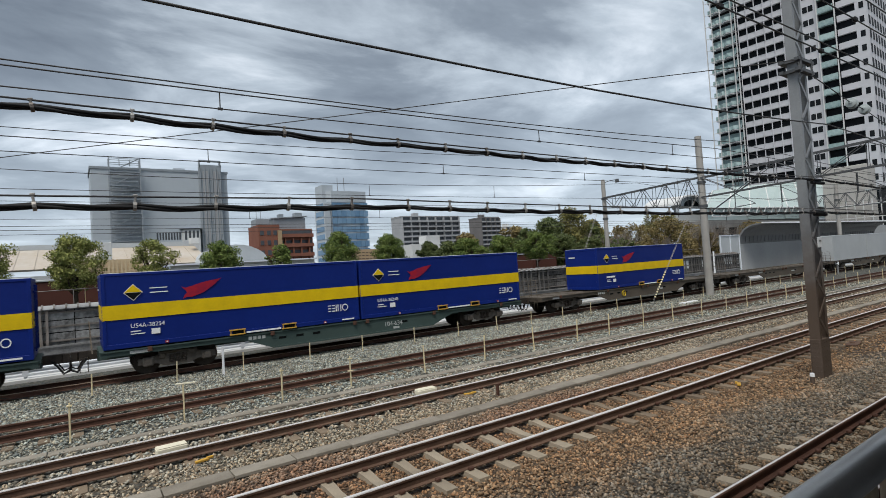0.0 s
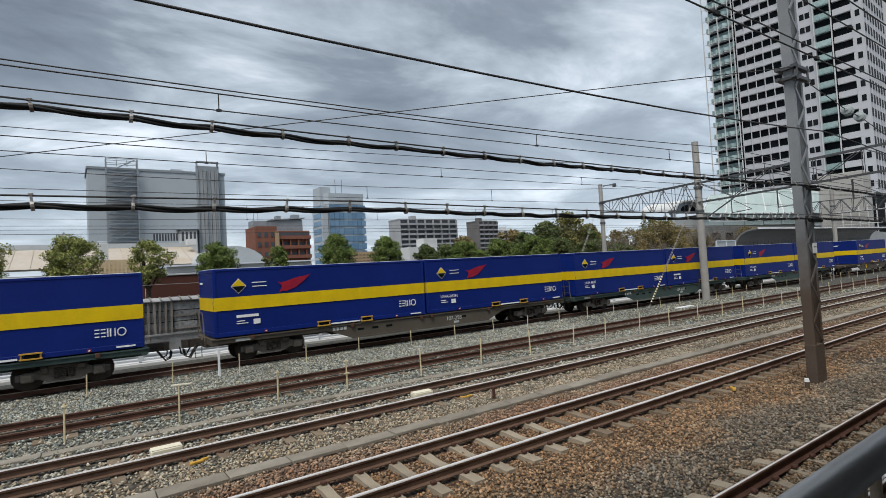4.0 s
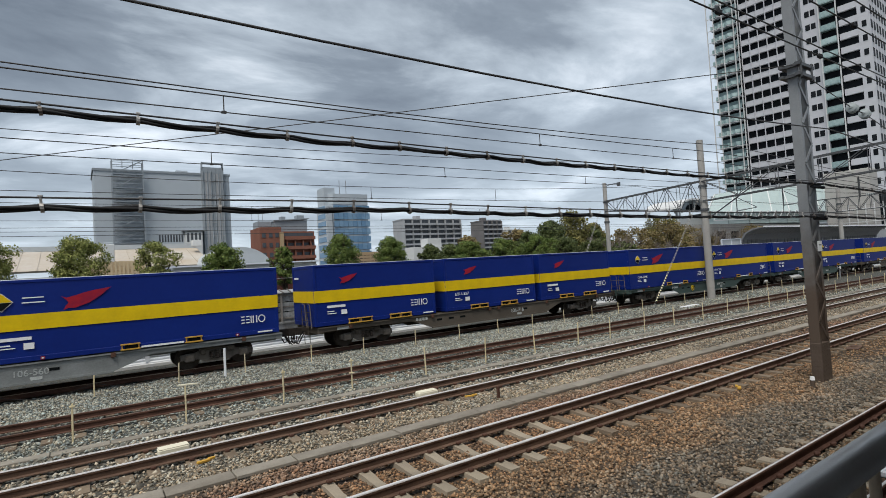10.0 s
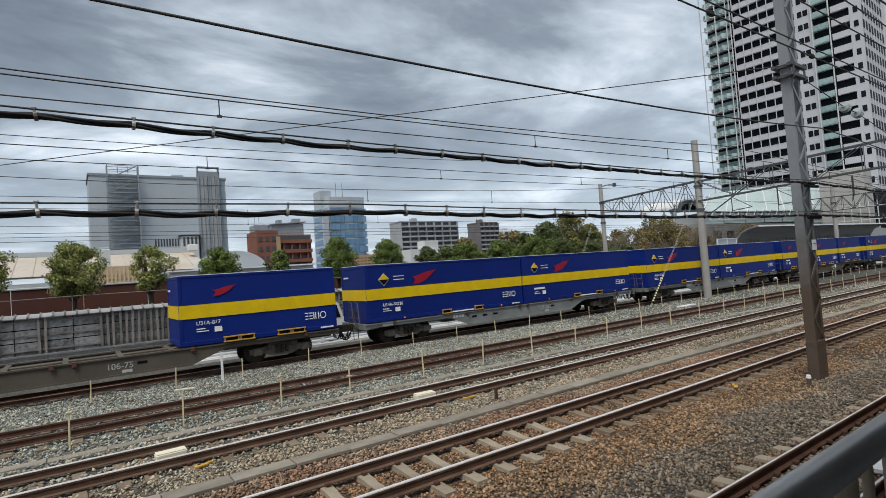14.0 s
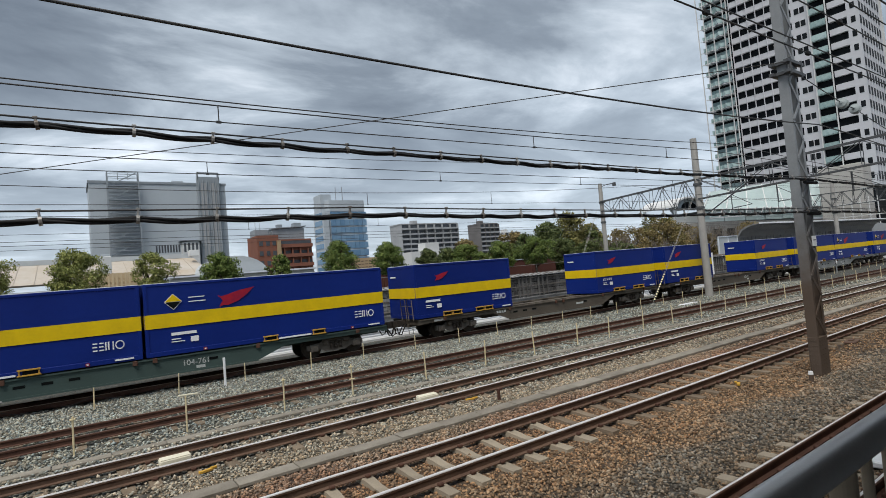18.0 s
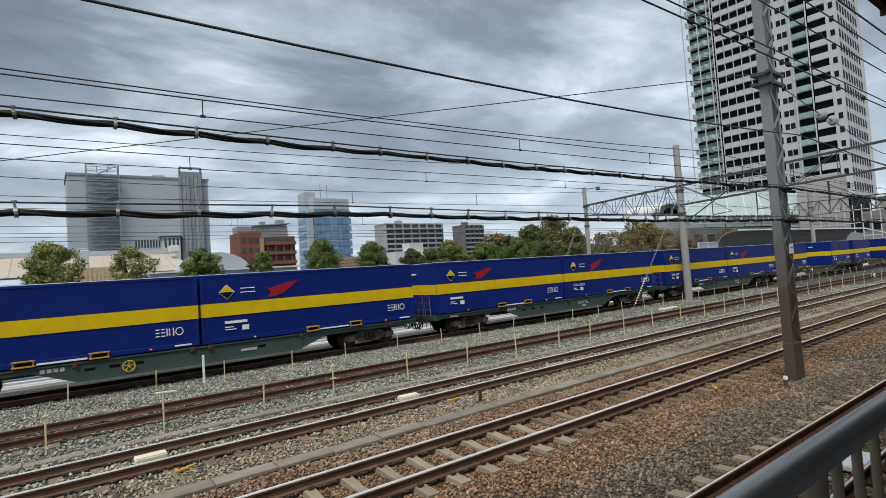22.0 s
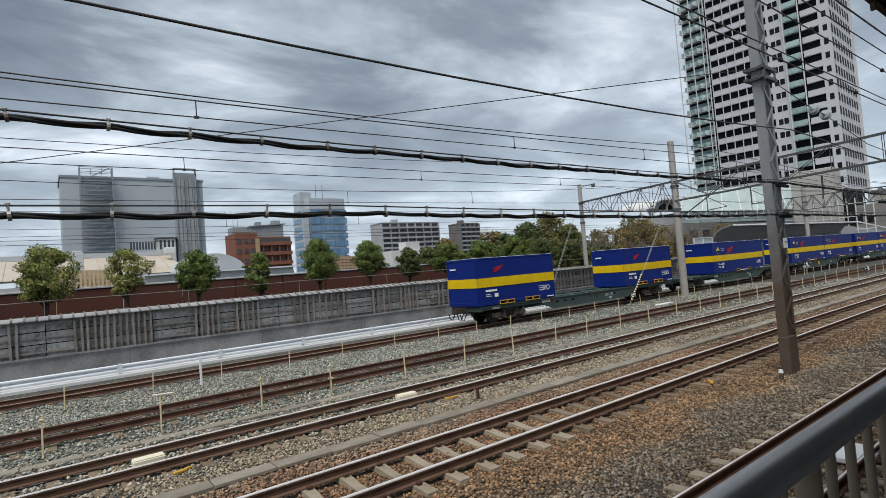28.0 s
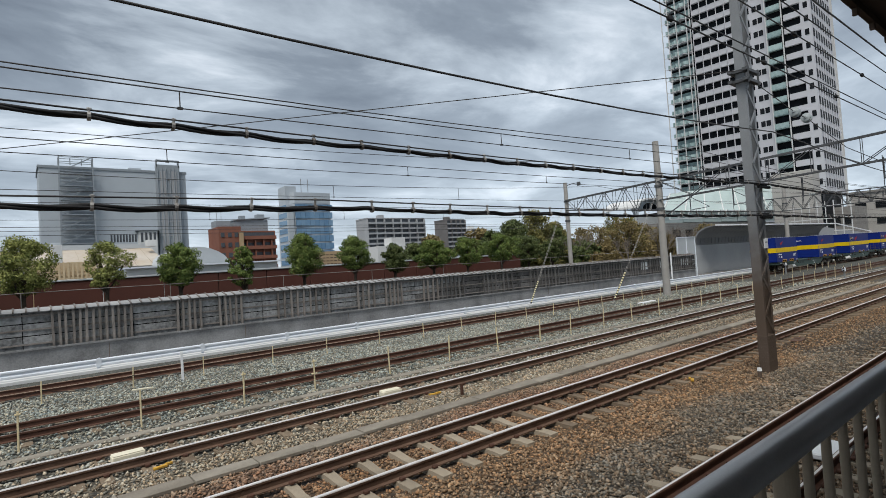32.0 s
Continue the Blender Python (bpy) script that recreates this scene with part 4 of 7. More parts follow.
def truss(name, x, ya, yb, z0a, z0b, z1a, z1b, step, r, label):
    """A flat lattice beam across the line at x from ya to yb: bottom z0, top z1."""
    t = thing(name, x, 0, 0, label=label, category="catenary beam", group="catenary beams")
    n = max(2, round(abs(yb - ya) / step))
    for side, dx in (("n", -0.22), ("f", 0.22)):
        b = B()
        P = [(ya + (yb - ya) * i / n, z0a + (z0b - z0a) * i / n, z1a + (z1b - z1a) * i / n) for i in range(n + 1)]
        bar(b, (dx, ya, z0a), (dx, yb, z0b), 0.08, 0.08)
        bar(b, (dx, ya, z1a), (dx, yb, z1b), 0.08, 0.08)
        part("chord", b, M_truss, t)
        b = B()
        for i in range(n):
            (y0, a0, b0), (y1, a1, b1) = P[i], P[i + 1]
            if i % 2:
                rod(b, (dx, y0, a0), (dx, y1, b1), r, n=5)
            else:
                rod(b, (dx, y0, b0), (dx, y1, a1), r, n=5)
            rod(b, (dx, y1, a1), (dx, y1, b1), r * 0.8, n=5)
        part("web", b, M_truss, t)
    b = B()
    for i in range(n + 1):
        y = ya + (yb - ya) * i / n
        rod(b, (-0.22, y, z0a + (z0b - z0a) * i / n), (0.22, y, z0a + (z0b - z0a) * i / n), r * 0.8, n=5)
    part("tie", b, M_truss, t)
    return t


def hanger(x, y, z, label):
    """A drop arm with insulator below a beam, that holds a contact wire."""
    t = thing("wire_support", x, y, z, label=label, category="wire support", group="wire supports")
    b = B()
    rod(b, (0, 0, 0), (0, 0, -1.2), 0.035, n=6)
    rod(b, (0, 0, -1.15), (0, -1.3, -1.05), 0.025, n=6)
    rod(b, (0, 0, -0.2), (0, -1.3, -1.05), 0.02, n=6)
    part("arm", b, M_truss, t)
    b = B()
    for k in range(4):
        rod(b, (0, -0.3 - 0.09 * k, -1.10), (0, -0.34 - 0.09 * k, -1.10), 0.07, 0.05, n=10)
    part("insulator", b, M_porcelain, t)


def wire(name, pts, r, label, mat=None, cat="wire"):
    b = B()
    tube(b, pts, r, 6)
    ob = tagged(part(name, b, mat or M_wire), label, cat, group="overhead wires")
    if pts[0][1] == pts[-1][1] and pts[0][1] < 28:
        y, z = pts[0][1], pts[0][2]
        b = B()
        rod(b, (37.15, y, z), (37.15, y, 6.7 if y > 9 else 7.3), 0.02, n=5)
        part("hanger", b, M_truss, ob)
    return ob


def line(y, z, x0=-14.0, x1=170.0, sag=0.0, span=45.0, phase=14.0, n=4.0):
    """Points of a wire along the track, hung every span metres."""
    out = []
    x = x0
    while x <= x1:
        u = ((x - phase) / span) % 1.0
        out.append((x, y, z - 4 * sag * u * (1 - u)))
        x += n
    return out


def bundle_cable(y, low, at, gap, clamps, seed, label):
    """A messenger with a thick twisted cable hung below it by clamps; it hangs lowest at x = at."""
    rnd = random.Random(seed)
    t = thing("cable_run", 0, y, 0, label=label, category="cable", group="twisted cable runs")

    def height(x):
        u = (x - 14.5) / (2 * (14.5 - at)) % 1.0
        return low + 0.0012 * (14.5 - at) ** 2 * (1 - 4 * u * (1 - u))
    b = B()
    tube(b, [(x, 0, height(x) + gap) for x in np.arange(-8, 60, 0.5)], 0.008, 6)
    part("messenger", b, M_wire, t)
    xs = list(clamps)
    while xs[-1] < 45:
        xs.append(xs[-1] + 0.64)
    while xs[0] > -7:
        xs.insert(0, xs[0] - 0.64)
    for k in range(3):
        b = B()
        pts = []
        for x in np.arange(-8, 60, 0.11):
            a = x * 3.1 + k * 2.094 + 0.5 * math.sin(x * 0.9)
            w = 0.006 * math.sin(x * 1.9 + seed) + 0.004 * math.sin(x * 4.3 + k) - 0.014 * abs(math.sin(math.pi * (x - clamps[0]) / 0.64))
            pts.append((x, 0.013 * math.cos(a), height(x) + 0.002 + w + 0.013 * math.sin(a)))
        tube(b, pts, 0.0150, 6)
        part("strand", b, M_cable, t)
    c = B()
    rod(c, (-0.013, 0, 0), (0.013, 0, 0), 0.037, n=10)
    box(c, 0, 0, gap * 0.55, 0.018, 0.024, gap * 0.9, bevel=0.004)
    box(c, 0, 0, gap + 0.006, 0.034, 0.030, 0.020, bevel=0.004)
    me = bpy.data.meshes.new("clamp")
    c.to_mesh(me)
    c.free()
    me.materials.append(M_clamp)
    for x in xs:
        part("clamp", me, None, t).matrix_basis = pose(x, 0, height(x) + rnd.uniform(-0.004, 0.004), rnd.uniform(-8, 8), rnd.uniform(-9, 9))


def droppers(y, z_lo, z_hi, xs):
    for x in xs:
        b = B()
        rod(b, (x, y, z_lo), (x, y, z_hi), 0.008, n=5)
        box(b, x, y, z_lo, 0.06, 0.03, 0.03)
        tagged(part("dropper", b, M_wire), "thin vertical dropper between two overhead wires", "dropper", group="wire droppers")


def hung(y, low, at, bend, post, **kw):
    """A wire that hangs lowest at x = at, height low, and rises with the given bend to its support at x = post."""
    half = post - at
    return line(y, low + bend * half * half, sag=bend * half * half, span=2 * half, phase=post, n=2.0, **kw)


def build_wires():
    wire("feeder_wire", hung(4.7, 5.172, 2.0, 0.0026, 14.5), 0.013, "thick dark feeder wire above the platform track")
    wire("feeder_wire", hung(6.9, 5.315, 0.5, 0.0019, 14.5), 0.008, "thin dark overhead wire along the track")
    # messenger and contact wire of each track: lowest height, its x, bend, support
    for y, upper, lower, xs in ((7.24, (5.375, 0.0, 0.00095, 14.5), (5.125, -8.0, 0.00035, 14.5), (1.67, 7.47, 12.0, 17, 22, 27)),
                                (11.15, (5.522, 0.0, 0.00035, 37.15), (5.27, -3.0, 0.00035, 37.15), (2.29, 7.96, 13.46, 18.7, 24, 30)),
                                (15.13, (5.655, 4.0, 0.0018, 22.0), (5.26, -6.0, 0.0003, 37.15), ()),
                                (22.19, (5.95, 0.0, 0.0002, 37.15), (5.35, -4.0, 0.0002, 37.15), (6, 12, 18, 24, 30))):
        wire("messenger_wire", hung(y, *upper), 0.009, "dark messenger wire above the track")
        wire("contact_wire", hung(y, *lower), 0.008, "dark contact wire above the track")
        for x in xs:
            top, foot = (low + bend * (x - at) ** 2 if x < post else low + bend * (2 * post - at - x) ** 2 for low, at, bend, post in (upper, lower))
            droppers(y, foot, top, (x,))
    wire("thin_wire", hung(11.15, 5.672, -1.0, 0.0018, 14.5), 0.007, "thin overhead wire along the line")
    for x in (7.86, 13.09):
        droppers(15.13, 5.26 + 0.0003 * (x + 6) ** 2, 5.655 + 0.0018 * (x - 4) ** 2, (x,))
    for z in (5.88, 5.70, 5.50):
        wire("thin_wire", line(30.0, z), 0.012, "thin overhead wire along the far fence")
    # wire that slants from the lattice pole over the tracks
    wire("slanting_wire", [(13.82, 5.1, 7.13), (-0.25, 15.1, 6.165), (-9.6, 21.8, 5.50)], 0.010, "taut wire slanting from the pole across the tracks")
    bundle_cable(5.05, 4.290, 6.0, 0.055, (-0.17, 0.48, 1.10, 1.74, 2.43, 3.00, 3.63, 4.26, 4.86, 5.49, 6.10, 6.75, 7.47), 1, "black twisted cable on a messenger wire with metal clamps")
    bundle_cable(5.05, 3.572, 8.5, 0.082, (-0.18, 0.47, 1.09, 1.74, 2.40, 3.08, 3.64, 4.20, 4.84, 5.49, 6.12, 6.81), 2, "black twisted cable on a messenger wire with worn clamps")
    # wires on the platform side
    for y, z, r, lab in ((3.02, 5.66, 0.010, "dark contact wire above the platform track"), (3.02, 5.79, 0.009, "dark messenger wire above the platform track"), (2.6, 5.94, 0.009, "dark overhead wire above the platform track"),
                         (2.4, 6.06, 0.009, "dark overhead wire above the platform track"), (2.0, 5.83, 0.012, "thick pale grey overhead wire beside the canopy")):
        wire("overhead_wire", line(y, z), r, lab, M_truss if r > 0.011 else None)
        for x in (6.1, 8.9, 12.4):
            if z in (5.66, 5.94):
                b = B()
                box(b, x, y, z, 0.10, 0.05, 0.06, bevel=0.01)
                tagged(part("wire_clamp", b, M_cable), "small dark clamp on an overhead wire", "wire clamp", group="wire clamps")
    wire("stay_cable", [(14.4, 5.15, 6.95), (16.33, 4.9, 6.36), (17.19, 4.9, 6.31), (20.74, 4.9, 5.8), (37.15, 4.9, 5.2)], 0.011, "dark stay cable with insulators at the pole")
    # strain insulators
    for x, y, z in ((16.33, 4.9, 6.36), (17.19, 4.9, 6.31)):
        t = thing("strain_insulator", x, y, z, label="pale round porcelain insulator on an overhead wire", category="insulator", group="insulators")
        b = B()
        lathe(b, [(0.03, -0.14), (0.05, -0.12), (0.12, -0.10), (0.13, -0.08), (0.05, -0.03), (0.05, 0.0), (0.12, 0.02), (0.13, 0.04), (0.05, 0.09), (0.03, 0.13)], 14)
        bmesh.ops.rotate(b, verts=b.verts[:], cent=(0, 0, 0), matrix=Matrix.Rotation(radians(100), 3, 'Y'))
        part("disc", b, M_porcelain, t)


def guy(x0, y0, x1, y1, z1):
    """A stay wire with a striped yellow and black cover near the ground."""
    t = thing("stay_wire", x0, y0, ground_z(y0), label="slanting stay wire with a yellow and black striped cover", category="stay wire", group="stay wires")
    d = Vector((x1 - x0, y1 - y0, z1 - ground_z(y0)))
    u = d.normalized()
    for o in (-0.06, 0.06):
        b = B()
        rod(b, (o, 0, 0), tuple(d + Vector((o, 0, 0))), 0.010, n=5)
        part("stay", b, M_polecon, t)
    for k in range(22):
        b = B()
        rod(b, tuple(u * (0.45 + 0.10 * k)), tuple(u * (0.45 + 0.10 * k + 0.098)), 0.052, n=10)
        part("sleeve", b, M_stripe_y if k % 2 else M_cable, t)


def build_poles():
    build_lattice_pole()
    concrete_pole(37.15, 20.25, 11.0, 0.27, "tall round grey concrete catenary pole between the tracks")
    concrete_pole(37.15, 28.75, 9.3, 0.20, "slim concrete catenary pole behind the guard rail", True)
    concrete_pole(75.0, 24.5, 9.6, 0.25, "far concrete catenary pole beside the train track")
    truss("catenary_beam", 37.15, 28.7, 20.3, 6.9, 5.9, 7.75, 8.05, 0.95, 0.025, "light steel lattice beam between two catenary poles")
    truss("catenary_beam", 37.15, 20.2, -4.0, 6.6, 7.4, 8.0, 9.0, 2.4, 0.026, "long steel lattice beam over the station tracks")
    truss("catenary_beam", 75.0, 28.0, -6.0, 6.75, 6.8, 8.45, 7.9, 1.1, 0.035, "steel lattice beam far along the line")
    b = B()
    bar(b, (0, 0, 0), (0, -3.4, 2.0), 0.07, 0.07)
    tagged(part("brace", b, M_truss), "slanting steel brace at the pole", "brace").matrix_basis = pose(37.15, 20.2, 5.2)
    for y in (18.0, 15.1, 11.1, 7.2, 3.2):
        hanger(37.15, y, 6.75 if y > 9 else 7.2, "insulated drop arm below the catenary beam")
    guy(29.97, 20.15, 36.6, 20.22, 7.0)
    guy(27.6, 25.2, 36.0, 28.4, 7.0)


# ---------------- platform, railing, canopy ----------------
def build_platform():
    b = B()
    box(b, 20, -6.2, -0.1, 130, 13.4, 2.4)
    tagged(part("platform", b, M_platform), "grey paved station platform", "platform", kind="structure")
    # out of view: wall added to keep bright sky out of the handrail's reflections
    b = B()
    box(b, 20, -12.0, 3.1, 130, 0.3, 4.1)
    tagged(part("added_back_wall", b, M_bldbeige), "unseen plain wall added behind the platform to darken reflections", "wall", kind="structure")
    b = B()
    box(b, 20, 0.52, 1.07, 130, 0.10, 0.07, bevel=0.01)
    tagged(part("platform_edge", b, M_conc), "pale concrete platform edge", "platform edge", kind="structure")
    yr, zr = 0.90, 2.068
    t = thing("platform_railing", 0, yr, 0, label="thick brushed steel handrail with upright bars along the platform", category="railing")
    b = B()
    rod(b, (-6, 0, zr), (40, 0, zr), 0.066, n=64)
    part("handrail", b, M_handrail, t, "brushed steel handrail")
    b = B()
    box(b, 17, 0, 0.62, 46, 0.05, 0.05)
    part("lower_rail", b, M_railpost, t)
    bb = B()
    rod(bb, (0, 0, 0.60), (0, 0, zr - 0.03), 0.022, n=18)
    me = bpy.data.meshes.new("baluster")
    bb.to_mesh(me)
    bb.free()
    me.materials.append(M_railpost)
    pb = B()
    rod(pb, (0, 0, 0.0), (0, 0, zr - 0.02), 0.05, n=24)
    pme = bpy.data.meshes.new("support_post")
    pb.to_mesh(pme)
    pb.free()
    pme.materials.append(M_railpost)
    x, k = -5.12, 0
    while x < 38:
        if k % 8 == 5:
            part("support_post", pme, None, t).matrix_basis = pose(x, 0, 0)
        else:
            part("baluster", me, None, t).matrix_basis = pose(x, 0, 0)
        x += 0.262
        k += 1
    b = B()
    box(b, 17, 1.08 - yr, 0.55, 46, 0.42, 0.12)
    part("ledge", b, M_conc, t, "narrow concrete ledge")


def build_canopy():
    t = thing("platform_canopy", 0, 0, 0, label="dark brown steel platform canopy edge with small brackets", category="canopy", kind="structure")
    # near end and rear reach, out of view, are added to darken handrail reflections
    b = B()
    box(b, 34.5, -5.3, 5.28, 73, 13.28, 0.10)
    part("sheet", b, M_canopy, t)
    b = B()
    box(b, 34.5, 1.36, 5.24, 73, 0.06, 0.16)
    part("fascia", b, M_canopy, t)
    for k in range(50):
        b = B()
        box(b, 5.2 + k * 0.62, 1.36, 5.13, 0.035, 0.05, 0.09, bevel=0.008)
        part("bracket", b, M_steel_dirty, t)
    for k in range(14):
        b = B()
        box(b, 5.6 + 2.2 * k, -4.0, 5.18, 0.10, 10.6, 0.12)
        part("joist", b, M_canopy, t)
    for k in range(3):
        b = B()
        box(b, 18 + 14 * k, -3.5, 3.1, 0.25, 0.25, 4.1)
        part("column", b, M_canopy, t)


# ---------------- trees ----------------
def leaf_cloud(name, blobs, count, size, seed, mat, flat_z=0.74):
    """Many small leaf clumps (bent pairs of blades) spread in and on uneven blobs (x, y, z, r)."""
    rng = np.random.default_rng(seed)
    tot = sum(r * r for *_, r in blobs)
    V, F = [], []
    for (x, y, z, r) in blobs:
        n = int(count * r * r / tot)
        d = rng.normal(size=(n, 3))
        d /= np.linalg.norm(d, axis=1)[:, None]
        rad = r * (0.45 + 0.6 * rng.random(n) ** 0.6)
        c = np.array([x, y, z]) + d * rad[:, None] * np.array([1, 1, flat_z])
        s = size * (0.6 + 0.8 * rng.random(n))
        a = rng.normal(size=(n, 3))
        a /= np.linalg.norm(a, axis=1)[:, None]
        b = np.cross(a, d + 0.3 * rng.normal(size=(n, 3)))
        b /= np.linalg.norm(b, axis=1)[:, None] + 1e-6
        nn = np.cross(a, b)
        quad = np.stack([c - a * s[:, None], c + b * s[:, None] * 0.55 + nn * s[:, None] * 0.15, c + a * s[:, None], c - b * s[:, None] * 0.55 + nn * s[:, None] * 0.15], 1)
        base = sum(len(q) for q in V)
        V.append(quad.reshape(-1, 3))
        F.append(np.arange(4 * n).reshape(-1, 4) + base)
    v = np.concatenate(V)
    f = np.concatenate(F)
    me = bpy.data.meshes.new(name)
    me.vertices.add(len(v))
    me.vertices.foreach_set("co", v.reshape(-1).astype(np.float32))
    me.loops.add(4 * len(f))
    me.loops.foreach_set("vertex_index", f.reshape(-1).astype(np.int32))
    me.polygons.add(len(f))
    me.polygons.foreach_set("loop_start", (4 * np.arange(len(f))).astype(np.int32))
    me.polygons.foreach_set("loop_total", np.full(len(f), 4, np.int32))
    me.update(calc_edges=True)
    me.materials.append(mat)
    return me


def tree(x, y, trunk_h, blobs, count, size, seed, mat, label, group="row of street trees"):
    """A trunk with limbs reaching into every leaf mass; blobs are in the tree's own space."""
    t = thing("tree", x, y, -0.5, label=label, category="tree", group=group)
    rnd = random.Random(seed)
    b = B()
    rad = 0.035 * max(bz for *_, bz, br in blobs) ** 0.6
    tube(b, [(0, 0, 0), (rnd.uniform(-.05, .05), 0, trunk_h * 0.5), (rnd.uniform(-.08, .08), 0, trunk_h), (0, 0, trunk_h + 0.6)], rad, 8)
    part("trunk", b, M_bark, t)
    b = B()
    for bx, by, bz, br in blobs[:14]:
        rod(b, (0, 0, trunk_h * 0.85), (bx * 0.9, by * 0.9, bz), rad * 0.45, rad * 0.15, n=6)
        for k in range(4):
            a = rnd.uniform(0, 6.28)
            rod(b, (bx * 0.6, by * 0.6, trunk_h * 0.4 + bz * 0.6), (bx + 0.8 * br * math.cos(a), by + 0.8 * br * math.sin(a), bz + rnd.uniform(-.4, .6) * br), rad * 0.2, rad * 0.08, n=5)
    part("limb", b, M_bark, t)["kind"] = "stuff"
    part("crown", leaf_cloud("crown", blobs, count, size, seed, mat), None, t)
    return t


def crown(seed, w, z0, h, n, peak=0.42, loose=1.0):
    """Leaf masses in uneven tiers that fill a crown w wide that rises h from z0."""
    rnd = random.Random(seed)
    out = []
    p = math.log(0.5) / math.log(peak)
    lean = rnd.uniform(0, 6.28)
    for k in range(n):
        u = (k + rnd.random()) / n
        a = k * 2.39996 + rnd.uniform(-0.6, 0.6)
        bulge = 1.0 + 0.14 * math.sin(a + lean) + 0.10 * math.sin(3 * a + 7 * u + seed)
        prof = math.sin(math.pi * (0.07 + 0.90 * u) ** p) ** 0.5 * w * 0.51 * bulge * rnd.uniform(0.82, 1.12)
        r = rnd.uniform(0.07, 0.155) * min(w, h) * loose
        q = max(0.0, prof - r * 0.8) * math.sqrt(rnd.uniform(0.12, 1.0))
        tier = 0.035 * h * math.sin(u * 19 + a)
        out.append((q * math.cos(a), q * math.sin(a), z0 + 0.07 * h + u * h * 0.85 + tier, r))
    rnd.shuffle(out)
    return out


def bare_tree(x, y, h, spread, seed):
    """A leafless tree: a trunk that forks again and again into thin twigs."""
    t = thing("bare_tree", x, y, -0.5, label="leafless grey-brown tree with fine twigs behind the barrier", category="tree", group="bare trees behind the line")
    rnd = random.Random(seed)
    tb, lb = B(), B()
    rod(tb, (0, 0, 0), (0, 0, h * 0.32), 0.16, 0.11, n=8)

    def fork(p, d, length, r, level):
        q = p + d * length
        rod(lb, p, q, r, r * 0.6, n=4 if level > 1 else 6, caps=False)
        if level < 5:
            for k in range(3 if level < 4 else 2):
                n = (d + Vector((rnd.uniform(-1, 1), rnd.uniform(-1, 1), rnd.uniform(-0.25, 0.75))) * spread).normalized()
                fork(p + d * length * rnd.uniform(0.65, 1.0), n, length * rnd.uniform(0.62, 0.82), r * 0.58, level + 1)
    for k in range(3):
        a = 2.1 * k + rnd.uniform(-0.4, 0.4)
        fork(Vector((0, 0, h * 0.30)), Vector((0.45 * math.cos(a), 0.45 * math.sin(a), 0.9)).normalized(), h * 0.24, 0.075, 1)
    part("trunk", tb, M_bark, t)
    part("limb", lb, M_twig, t)["kind"] = "stuff"


